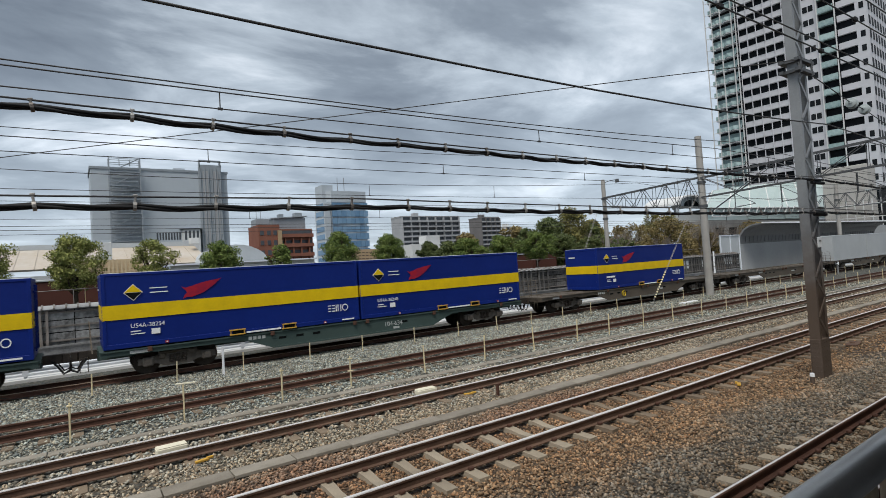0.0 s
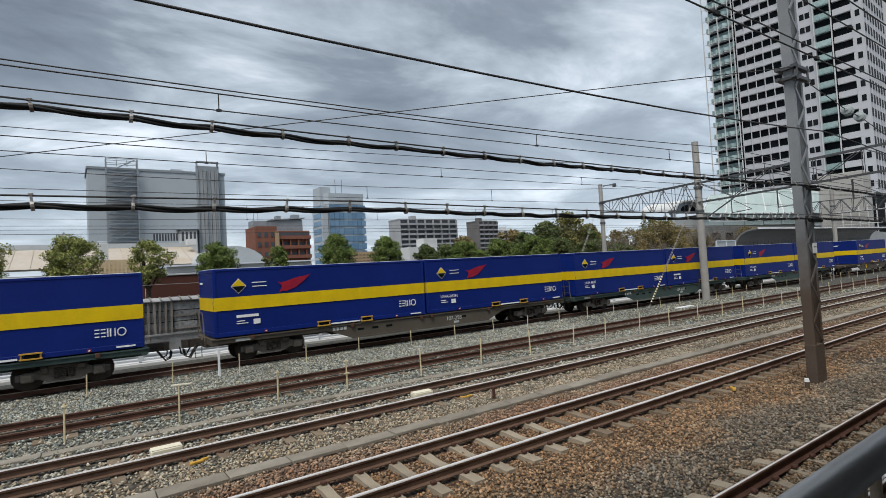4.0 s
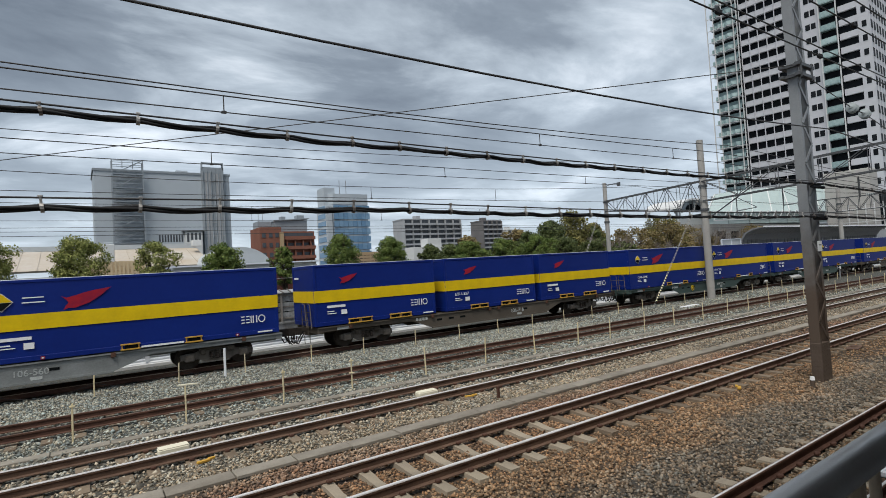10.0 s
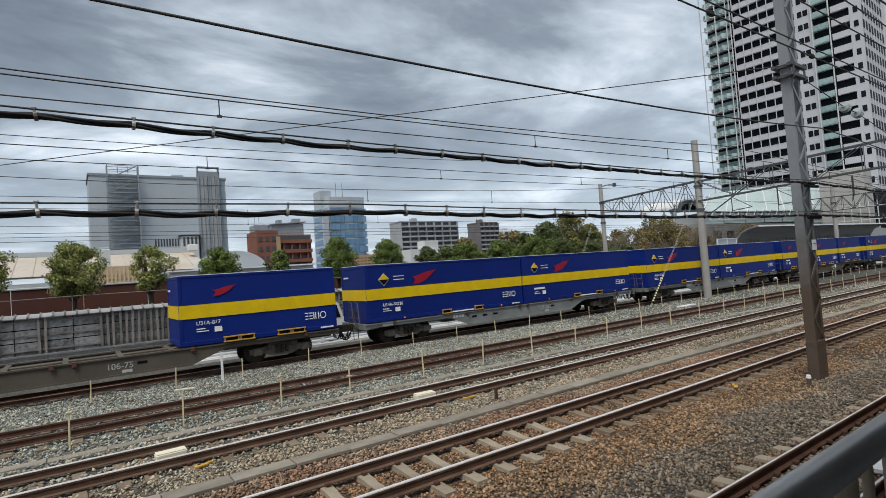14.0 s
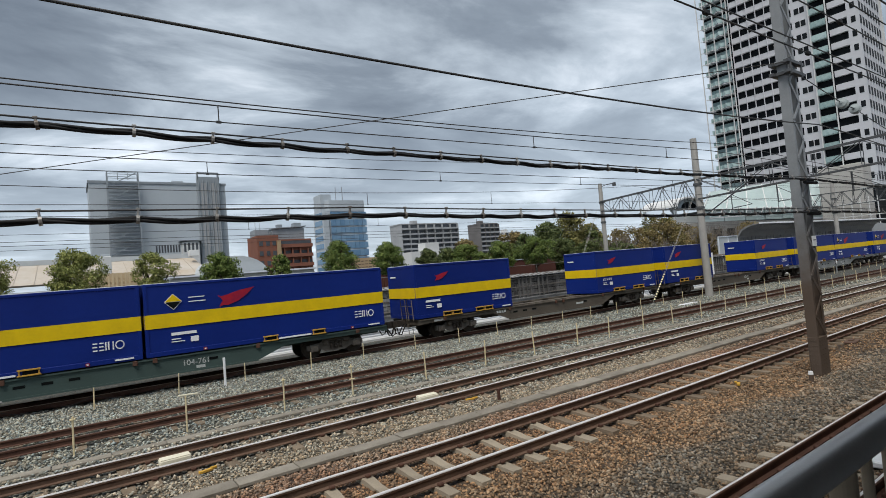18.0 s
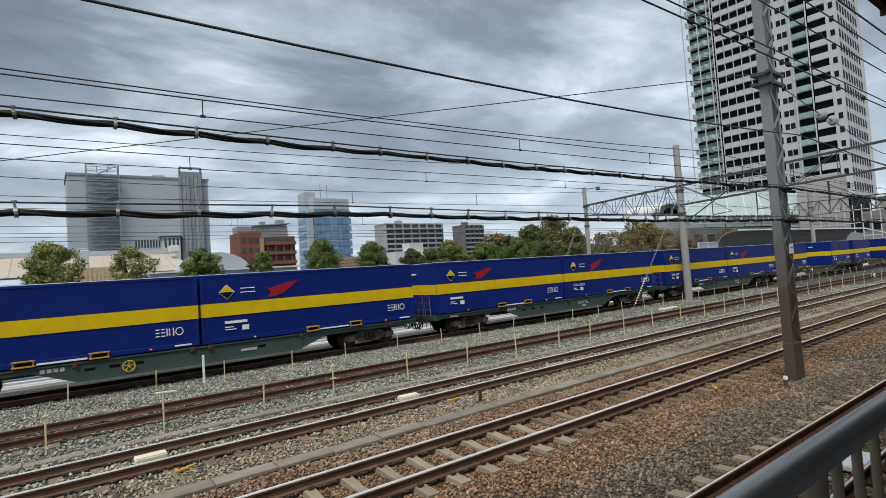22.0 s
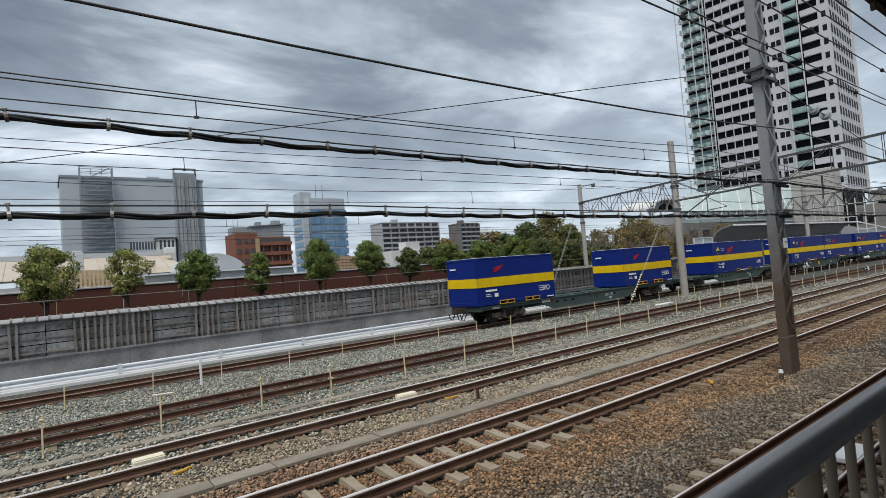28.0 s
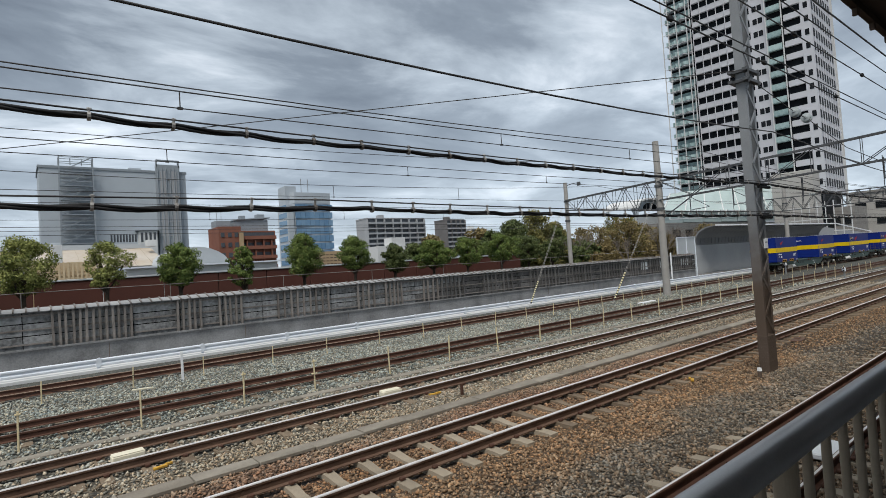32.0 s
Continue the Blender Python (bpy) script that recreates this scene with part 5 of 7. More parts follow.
def build_trees():
    for i, (x, y, h) in enumerate(((49.0, 36.8, 6.6), (54.0, 39.5, 7.2), (58.2, 36.5, 6.2), (66.6, 36.3, 7.4), (70.5, 37.4, 7.6), (75.0, 36.8, 7.2), (80.0, 37.6, 7.4), (45.5, 38.5, 6.8))):
        bare_tree(x, y, h, 0.62, 300 + i)
    # street trees: x, foot and height of the crown, width, leaf
    O, G, D = (M_leaf_olive, "olive green"), (M_leaf, "green"), (M_leaf_dark, "dark green")
    row = [(0.05, 3.4, 2.65, 3.1, O), (3.33, 3.45, 2.35, 2.65, O), (6.72, 3.3, 2.25, 2.35, G), (10.12, 2.95, 2.45, 1.8, G), (13.7, 3.3, 2.70, 2.7, G), (17.29, 3.5, 2.25, 2.3, G), (20.5, 3.15, 2.0, 2.1, D),
           (23.9, 3.3, 2.05, 3.1, G), (27.3, 3.3, 2.2, 3.0, G), (31.0, 3.4, 2.3, 3.4, G), (34.3, 3.3, 2.1, 3.0, D), (37.5, 3.1, 2.0, 3.0, D), (-3.4, 3.5, 2.6, 2.8, O)]
    for i, (x, z0, h, w, (m, c)) in enumerate(row):
        thin = i in (1, 3)
        tree(x, 31.0, z0 + 0.25, crown(i + 3, w, z0, h, 52 if thin else 92, 0.44, 1.0 if thin else 1.12), 6500 if thin else 13500, 0.05, 20 + i, m, "small clipped street tree with a dense " + c + " crown")
    # taller trees further along
    O, D, N = (M_leaf_deep, "tall tree with deep olive foliage behind the line"), (M_leaf_dark, "broad dark green tree behind the line"), (M_leaf_brown, "half-bare autumn tree with brown leaves")
    far = [(41.4, 39.5, 4.9, 5.6, 5.6, D), (44.2, 42.0, 5.2, 4.8, 6.0, D), (51.8, 42.0, 5.0, 4.6, 6.0, O), (37.0, 38.0, 4.2, 4.4, 4.8, D), (45.8, 40.0, 5.6, 5.6, 7.0, O), (49.2, 40.5, 4.8, 5.0, 5.0, D), (38.2, 41.0, 4.6, 4.6, 5.2, N), (52.8, 38.5, 3.4, 4.6, 3.6, D), (43.2, 36.0, 3.6, 4.4, 3.4, O), (47.5, 36.5, 3.2, 4.0, 3.0, D),
           (58.0, 40.5, 4.4, 7.0, 5.6, N), (64.0, 41.0, 5.2, 8.0, 7.0, O), (70.0, 41.5, 4.6, 7.5, 6.0, N), (76.0, 42.0, 4.0, 6.5, 5.0, N), (33.0, 43.0, 4.4, 4.4, 4.6, N), (29.5, 41.0, 3.8, 4.0, 3.8, D),
           (55.2, 44.0, 4.6, 3.6, 5.6, N), (61.0, 45.0, 4.6, 4.2, 5.4, N), (84.0, 38.6, 4.2, 6.0, 6.0, N), (90.0, 38.4, 4.0, 6.0, 5.4, N), (51.5, 36.0, 2.2, 4.2, 3.2, N), (54.5, 37.5, 2.6, 4.2, 4.4, N), (61.5, 38.6, 4.2, 8.6, 7.0, N), (69.5, 38.0, 3.4, 5.0, 5.0, N)]
    for i, (x, y, zc, w, h, (m, lab)) in enumerate(far):
        z0 = max(0.6, zc - h * 0.5)
        bare = m is M_leaf_brown
        tree(x, y, z0 + 0.8, crown(50 + i, w, z0, zc + h * 0.5 - z0, 40 if bare else 60, 0.5, 1.1), 4200 if bare else 8500, 0.12, 70 + i, m, lab, "tall trees behind the line")


# ---------------- buildings ----------------
def facade_windows(parent, name, x0, x1, z0, z1, y, cols, rows, fw, fh, mat, depth=0.25, label=""):
    """Recessed window panes with frames in a grid on a wall that faces -y."""
    b = B()
    px, pz = (x1 - x0) / cols, (z1 - z0) / rows
    box(b, 0, depth / 2, 0, px * fw, depth, pz * fh)
    me = bpy.data.meshes.new(name)
    b.to_mesh(me)
    b.free()
    me.materials.append(mat)
    for i in range(cols):
        for j in range(rows):
            o = part(name, me, None, parent, label)
            o.matrix_basis = pose(x0 + px * (i + 0.5), y - 0.02, z0 + pz * (j + 0.5))


def build_grey_hall():
    """The big windowless light-grey building."""
    t = thing("grey_building", 3.5, 129, -0.5, label="large light grey windowless building with an outside stair tower", category="building")
    b = B()
    box(b, 13.3, 6, 14.0, 26.6, 12, 28)
    part("wall", b, M_bldgrey, t)
    b = B()
    box(b, 13.3, 6, 28.15, 27.0, 12.3, 0.5)
    part("roof_edge", b, M_bldgrey2, t, "darker roof edge")
    # stair tower
    b = B()
    for x in (3.2, 8.8):
        for y in (-1.8, -0.1):
            box(b, x, y, 15, 0.22, 0.22, 30)
    for k in range(10):
        box(b, 6.0, -1.25, 1.0 + 2.9 * k, 5.6, 1.0, 0.15)
        box(b, 6.0, -1.85, 1.9 + 2.9 * k, 5.6, 0.08, 0.12)
        bar(b, (3.5, -1.4, 1.0 + 2.9 * k), (8.5, -1.4, 3.9 + 2.9 * k), 0.3, 0.15)
    for k in range(40):
        box(b, 6.0, -0.35, 0.8 + 0.70 * k, 5.4, 0.06, 0.22)
    part("stair_tower", b, M_bldgrey2, t, "open grey steel stair tower")
    b = B()
    for x in (3.2, 5.1, 7.0, 8.8):
        box(b, x, -0.9, 29.2, 0.15, 0.15, 1.4)
    for z in (29.0, 29.9):
        box(b, 6.0, -1.8, z, 5.8, 0.10, 0.10)
        box(b, 6.0, 0.0, z, 5.8, 0.10, 0.10)
    part("roof_rail", b, M_bldgrey2, t)
    b = B()
    box(b, 22.8, -0.6, 14.9, 4.7, 1.2, 29.4)
    part("duct_shaft", b, M_bldgrey2, t, "dark ribbed duct shaft")
    b = B()
    for x in (21.7, 23.9):
        box(b, x, -1.22, 14.4, 1.1, 0.06, 27.6)
    for k in range(9):
        box(b, 22.8, -1.24, 1.5 + 3.1 * k, 4.4, 0.10, 0.22)
    part("louvre_panel", b, M_aptgrey, t, "dark louvred panels")
    b = B()
    for x in (20.6, 25.0):
        box(b, x, -0.6, 29.9, 0.18, 1.2, 1.6)
    box(b, 22.8, -0.6, 30.6, 4.6, 1.2, 0.2)
    part("shaft_head", b, M_bldgrey2, t)
    for x in (20.7, 21.6, 22.4, 23.2, 24.0, 24.9):
        b = B()
        rod(b, (x, -1.3, 0), (x, -1.3, 28.6), 0.10, n=8)
        part("pipe", b, M_bldgrey2, t)
    facade_windows(t, "window", 11.4, 16.4, 12.6, 14.6, 0.0, 9, 1, 0.6, 0.8, M_hallwin)
    b = B()
    box(b, 18.2, -1.0, 7.45, 3.4, 2.0, 14.9)
    part("annex", b, M_bldwhite, t)
    b = B()
    box(b, 18.2, -1.0, 15.1, 4.4, 2.6, 0.18)
    part("annex_roof", b, M_bldgrey2, t)
    facade_windows(t, "window", 16.6, 19.8, 12.4, 14.8, -2.0, 4, 1, 0.55, 0.85, M_hallwin)
    b = B()
    box(b, 17.0, 4, 28.8, 2.4, 3, 0.9)
    part("roof_unit", b, M_bldgrey, t)
    b = B()
    box(b, 19.0, 4, 28.6, 1.2, 3, 0.6)
    part("roof_unit", b, M_bldgrey, t)


def build_low_hall():
    """Low buildings right behind the brown wall."""
    t = thing("tiled_roof_hall", -4, 60, -0.5, label="low hall with a pale beige sheet roof and tan lattice screen", category="building")
    b = B()
    box(b, -3, 4, 2.4, 40, 8, 4.8)
    part("wall", b, M_bldwhite, t)
    b = B()
    prism(b, [(0, 5.25), (8.0, 7.45), (8.0, 7.65), (-0.3, 5.40)], 'x', -23, 15.8)
    part("roof", b, M_beige, t, "pale beige roof")
    for q in range(26):
        b = B()
        prism(b, [(-0.3, 5.40), (8.0, 7.65), (8.0, 7.71), (-0.3, 5.46)], 'x', -22.9 + 1.5 * q, -22.84 + 1.5 * q)
        part("roof_seam", b, M_beige, t)
    b = B()
    box(b, -3.6, 8.1, 7.9, 38.8, 0.4, 0.5)
    part("ridge_band", b, M_palegrey, t, "pale ridge band")
    b = B()
    box(b, 15.4, 5.5, 8.0, 1.0, 1.0, 0.7, bevel=0.05)
    part("roof_vent", b, M_bldwhite, t)
    b = B()
    box(b, 6.65, 0.6, 6.4, 0.98, 1.0, 2.6, bevel=0.04)
    part("vent_block", b, M_bldwhite, t)
    b = B()
    box(b, 6.65, 0.6, 7.78, 0.8, 0.8, 0.22, bevel=0.05)
    part("vent_cap", b, M_bldgrey, t)
    t = thing("lattice_screen", 2.5, 52.0, -0.5, label="tan openwork screen wall of square tiles", category="screen wall")
    b = B()
    for k in range(16):
        box(b, -2.15 + 0.30 * k, 0, 2.85, 0.14, 0.18, 5.7)
    for k in range(12):
        box(b, 0.1, 0.03, 2.3 + 0.30 * k, 4.7, 0.16, 0.14)
    box(b, 0.1, 0.6, 2.8, 4.7, 0.2, 5.6)
    part("grille", b, M_creamtile, t)
    t = thing("barrel_roof_hall", 0, 56, -0.5, label="low hall with a rounded pale metal roof", category="building")
    b = B()
    pts = [(10.1, 0.0)] + [(13.6 + 3.5 * math.cos(a), 4.4 + 2.5 * math.sin(a)) for a in np.linspace(math.pi, 0, 15)] + [(17.1, 0.0)]
    prism(b, pts, 'y', 0.0, 18.0)
    part("hall", b, M_palegrey, t)
    b = B()
    box(b, 14.5, -0.6, 2.55, 14, 0.5, 4.9)
    part("front_wall", b, M_bldwhite, t, "white front wall")
    b = B()
    box(b, 14.5, -0.9, 5.07, 14.4, 0.9, 0.14)
    part("wall_cap", b, M_galv, t)
    t = thing("tan_block", 27.3, 54, -0.5, label="small tan tiled block behind the trees", category="building")
    b = B()
    box(b, 0, 2, 2.9, 4.6, 4, 5.8)
    part("body", b, M_tan, t)
    facade_windows(t, "vent_slot", -2.1, 2.1, 3.9, 5.6, 0.0, 9, 5, 0.7, 0.25, M_steel_dirty, 0.1)


def build_red_block():
    t = thing("brick_apartment_block", 42.6, 150, -0.5, label="stepped red brick apartment block with balconies", category="building")
    b = B()
    box(b, 3.0, 5, 9.0, 6.0, 10, 18.0)
    part("wing", b, M_brickred, t, "red brick wing")
    b = B()
    box(b, 10.9, 6, 8.4, 10.4, 10, 16.8)
    part("wall", b, M_brickred, t)
    b = B()
    box(b, 10.2, 7, 18.5, 9.6, 7, 3.4)
    part("penthouse", b, M_bldgrey2, t, "grey penthouse")
    b = B()
    box(b, 2.4, 6, 19.0, 3.8, 5, 2.0)
    part("stair_head", b, M_bldgrey2, t)
    b = B()
    prism(b, [(5.2, 20.0), (15.6, 20.7), (15.6, 20.95), (5.2, 20.3)], 'y', 3.0, 11.0)
    part("penthouse_roof", b, M_bldgrey2, t)
    for k in range(6):
        z = 0.8 + 2.8 * k
        b = B()
        box(b, 11.2, 0.5, z, 9.6, 1.4, 1.0)
        part("balcony", b, M_brickred, t)
        b = B()
        box(b, 11.2, 0.95, z + 1.0, 9.2, 0.1, 0.9)
        part("balcony_window", b, M_hallwin, t)
        for x in (1.0, 2.9, 4.7):
            b = B()
            box(b, x, -0.02, z + 0.9, 1.0, 0.2, 1.3)
            part("window", b, M_hallwin, t)
    b = B()
    box(b, 5.9, -0.1, 8.2, 1.0, 1.4, 16.4)
    part("stair_shaft", b, M_tan, t, "tan stair shaft")
    for j in range(5):
        for i in range(4):
            b = B()
            box(b, 7.6 + 2.35 * i, 0.48, 2.05 + 2.8 * j, 0.35, 0.9, 1.8)
            part("balcony_fin", b, M_brickred, t)
    b = B()
    for k in range(9):
        box(b, 0.25 + 0.68 * k, 0.2, 18.55, 0.06, 0.06, 1.1)
    box(b, 3.0, 0.2, 19.1, 6.0, 0.08, 0.08)
    part("roof_rail", b, M_bldgrey2, t)
    b = B()
    box(b, 13.2, 5, 21.2, 2.2, 2.2, 1.4, bevel=0.05)
    part("roof_unit", b, M_bldgrey2, t)
    b = B()
    box(b, 8.0, 5, 20.9, 1.4, 2.0, 1.2, bevel=0.05)
    part("roof_unit", b, M_bldgrey2, t)
    for x in (1.4, 2.6):
        b = B()
        rod(b, (x, 6, 19.5), (x, 6, 23.5), 0.06, n=5)
        part("antenna", b, M_steel, t)


def build_blue_tower():
    t = thing("glass_office_tower", 79.3, 190, -0.5, label="office tower with blue glass facade and grey crown", category="building")
    b = B()
    box(b, 1.1, 5, 15.0, 2.2, 10, 30.0)
    part("core", b, M_bldgrey, t, "grey stair core")
    b = B()
    box(b, 2.6, 6, 18.7, 4.4, 7, 37.4)
    part("lift_shaft", b, M_bldgrey, t)
    b = B()
    prism(b, [(1.8, 2.0), (3.0, 0.6), (10.5, 0.0), (17.6, 0.3), (18.2, 2.0), (18.2, 10.0), (1.8, 10.0)], 'z', 0, 30.6)
    part("wall", b, M_bldgrey, t)
    b = B()
    prism(b, [(1.8, 1.8), (3.0, 0.4), (10.5, -0.2), (17.7, 0.1), (18.4, 2.0), (18.4, 10.0), (1.8, 10.0)], 'z', 30.6, 34.8)
    part("crown", b, M_bldgrey, t, "grey windowless crown")
    for j in range(10):
        for i in range(8):
            b = B()
            box(b, 4.0 + i * 1.9, 0.25, 2.0 + 3.0 * j, 1.8, 0.7, 2.35)
            part("pane", b, M_blueglass, t)
        b = B()
        box(b, -0.02, 5.0, 2.2 + 3.0 * j, 0.2, 7.5, 1.9)
        part("side_window", b, M_blueglass, t)
    for x in (8.0, 10.8):
        b = B()
        rod(b, (x, 5, 34), (x, 5, 41), 0.12, n=6)
        part("mast", b, M_steel, t)


def apartment(x, y, w, d, floors, fh, bays, label, mat):
    t = thing("apartment_building", x, y, -0.5, label=label, category="building", group="apartment buildings")
    H = floors * fh
    b = B()
    box(b, w / 2, d / 2 + 1.2, H / 2, w, d, H)
    part("wall", b, mat, t)
    b = B()
    box(b, w / 2, d / 2 + 1.0, H + 0.35, w + 0.4, d + 0.6, 0.7)
    part("parapet", b, mat, t)
    b = B()
    box(b, w * 0.3, d / 2, H + 1.5, 3.2, 3.5, 2.6)
    part("stair_head", b, mat, t)
    for j in range(floors):
        b = B()
        box(b, w / 2, -0.35, j * fh + 0.45, w, 0.12, 0.95)
        box(b, w / 2, 0.4, j * fh + 0.04, w, 1.6, 0.18)
        part("balcony", b, M_aptgrey, t)
        for i in range(bays):
            b = B()
            box(b, (i + 0.5) * w / bays, 1.15, j * fh + 1.72, w / bays * 0.90, 0.16, 2.2)
            part("window", b, M_hallwin, t)
    for i in range(bays + 1):
        b = B()
        box(b, i * w / bays, 0.35, H / 2, 0.28, 1.7, H)
        part("party_wall", b, mat, t)
    return t


def build_town():
    apartment(157.0, 263, 41, 12, 11, 2.98, 7, "eleven-storey grey apartment building with long balconies", M_aptgrey)
    apartment(197.5, 265, 14, 10, 6, 3.1, 3, "lower grey wing of balconied flats", M_aptgrey)
    apartment(221.5, 270, 16.3, 12, 11, 2.98, 4, "tall brown-grey apartment building behind the trees", M_aptbrown)
    apartment(248.0, 276, 14, 10, 9, 3.0, 3, "small pale apartment building behind the trees", M_bldwhite)
    t = thing("white_house", 99.5, 160, -0.5, label="stepped white house among the trees", category="house")
    b = B()
    box(b, 7, 4, 5.8, 14, 6, 11.6)
    box(b, 9.5, 4, 13.0, 6, 5, 3.2)
    part("wall", b, M_bldwhite, t)
    facade_windows(t, "window", 0.5, 12, 7.0, 10.5, 0.0, 6, 1, 0.4, 0.4, M_dkwin)
    # low roofs along the horizon
    for i, (x, y, w, h) in enumerate(((-30, 210, 60, 8), (35, 230, 40, 9), (60, 240, 30, 13), (170, 200, 40, 9), (200, 190, 50, 11), (110, 250, 60, 12), (-80, 200, 50, 9))):
        t = thing("distant_building", x, y, -0.5, label="distant low grey building on the skyline", category="building", group="distant buildings")
        b = B()
        box(b, w / 2, 6, h / 2, w, 12, h)
        part("wall", b, M_bldgrey, t)
        facade_windows(t, "window", 2, w - 2, h * 0.45, h * 0.9, 0.0, int(w / 5), 2, 0.5, 0.4, M_dkwin)


def build_high_rise():
    """The tall residential tower: two visible faces that meet at the near corner."""
    t = thing("high_rise_tower", 138.18, 36.9, -0.5, 3.0, label="very tall pale residential tower with dark windows and glass balconies", category="high-rise")
    L, R, F0, fh, floors = 32.5, 20.0, 14.0, 3.05, 29
    H = F0 + floors * fh
    b = B()
    box(b, R / 2 - 0.3, L / 2, H / 2, R - 2.2, L - 1.6, H)
    part("core", b, M_dkwin, t, "dark recessed core")
    b = B()
    box(b, R / 2 - 0.8, 0.5, (H + F0) / 2, R - 2.0, 1.0, H - F0)
    part("side_wall", b, M_towerpink, t)
    # a floor at a time; the face x = 0 runs along y, the face y = 0 along x
    def made(name, boxes, mat):
        b = B()
        for q in boxes:
            box(b, *q)
        return shared(name, b, mat)
    span = made("spandrel", [(0.35, 18.6, 0.66, 0.7, 13.0, 1.32), (0.02, 18.6, 1.30, 0.12, 13.0, 0.08)], M_towerpink)
    cpan = made("corner_panel", [(0.35, 10.4, 1.5, 0.7, 3.4, 3.04)], M_towerpink)
    cwin = made("corner_window", [(-0.02, 9.9, 2.05, 0.08, 0.9, 1.3)], M_dkwin)
    mid = made("spandrel", [(0.35, 3.6, 0.68, 0.7, 3.3, 1.36)], M_towerpink)
    npan = made("corner_panel", [(0.35, 1.0, 1.5, 0.7, 2.0, 3.04)], M_towerpink)
    nwin = made("corner_window", [(-0.02, 0.9, 2.05, 0.08, 0.8, 1.3)], M_dkwin)
    bal = made("balcony", [(-0.25, 7.2, 0.75, 0.08, 2.9, 1.15), (0.3, 7.2, 0.06, 1.1, 2.9, 0.14), (-0.25, 7.2, 1.34, 0.10, 2.9, 0.06)], M_greenglass)
    # saw-toothed glass balconies on the far corner
    zig = [(-0.25 if k % 2 else -1.05, 25.7 + 1.0 * k) for k in range(7)]
    b = B()
    prism(b, zig + [(x + 0.09, y) for x, y in zig[::-1]], 'z', 0.22, 1.18)
    ball = shared("balcony", b, M_greenglass)
    b = B()
    prism(b, [(0.6, 25.7)] + zig + [(0.6, 31.7)], 'z', -0.05, 0.13)
    slab = shared("balcony_slab", b, M_towerpink)
    glazing = made("window_band", [(0.72, 28.7, 1.75, 0.2, 5.8, 1.3)], M_greenglass)
    tie = made("frame_tie", [(-1.25, 30.9, 0.05, 0.10, 3.2, 0.10)], M_bldwhite)
    swin = made("window", [(0, -0.03, 1.95, 1.5, 0.12, 1.75)], M_dkwin)
    for j in range(floors):
        z = F0 + j * fh
        for n, me, lab in (("spandrel", span, ""), ("corner_panel", cpan, ""), ("corner_window", cwin, ""), ("spandrel", mid, ""), ("corner_panel", npan, ""), ("corner_window", nwin, ""), ("balcony", bal, "green glass balcony"), ("balcony", ball, "green glass balcony"), ("balcony_slab", slab, ""), ("window_band", glazing, ""), ("frame_tie", tie, "")):
            part(n, me, None, t, lab).matrix_basis = pose(0, 0, z)
        part("corner_window", cwin, None, t).matrix_basis = pose(0, 1.1, z)
        for i in range(8):
            part("window", swin, None, t).matrix_basis = pose(1.2 + 2.15 * i, 0, z)
    def mast(x, y, w, d, z0=F0, mat=M_towerpink):
        b = B()
        box(b, x, y, (H + z0) / 2, w, d, H - z0)
        part("mast", b, mat, t)
    for k in range(7):
        mast(-0.12, 13.6 + 1.92 * k, 0.20, 0.16)
    for k in range(9):
        mast(0.12 + 2.15 * k, -0.06, 0.34, 0.16)
    for x, y in ((-0.65, 25.5), (-0.65, 26.4), (-1.2, 28.8), (-1.25, 30.9), (-1.25, 32.5)):
        mast(x, y, 0.20, 0.20, 0, M_bldwhite)
    for y in (5.5, 8.75):
        mast(-0.35, y, 0.22, 0.22, F0, M_bldwhite)
    for x in (R - 1.5, R + 0.1):
        mast(x, 0.0, 0.28, 0.28, 0, M_bldwhite)
    for j in range(floors):
        b = B()
        box(b, R - 0.7, 0.4, F0 + j * fh, 1.8, 0.7, 0.25)
        part("ledge", b, M_towerpink, t)
    b = B()
    box(b, R / 2, L / 2 + 1.75, F0 / 2, R, L - 3.5, F0)
    part("podium", b, M_bldgrey, t)
    b = B()
    box(b, R / 2, L / 2, H + 1, R + 0.5, L + 0.5, 2)
    part("roof", b, M_towerpink, t)


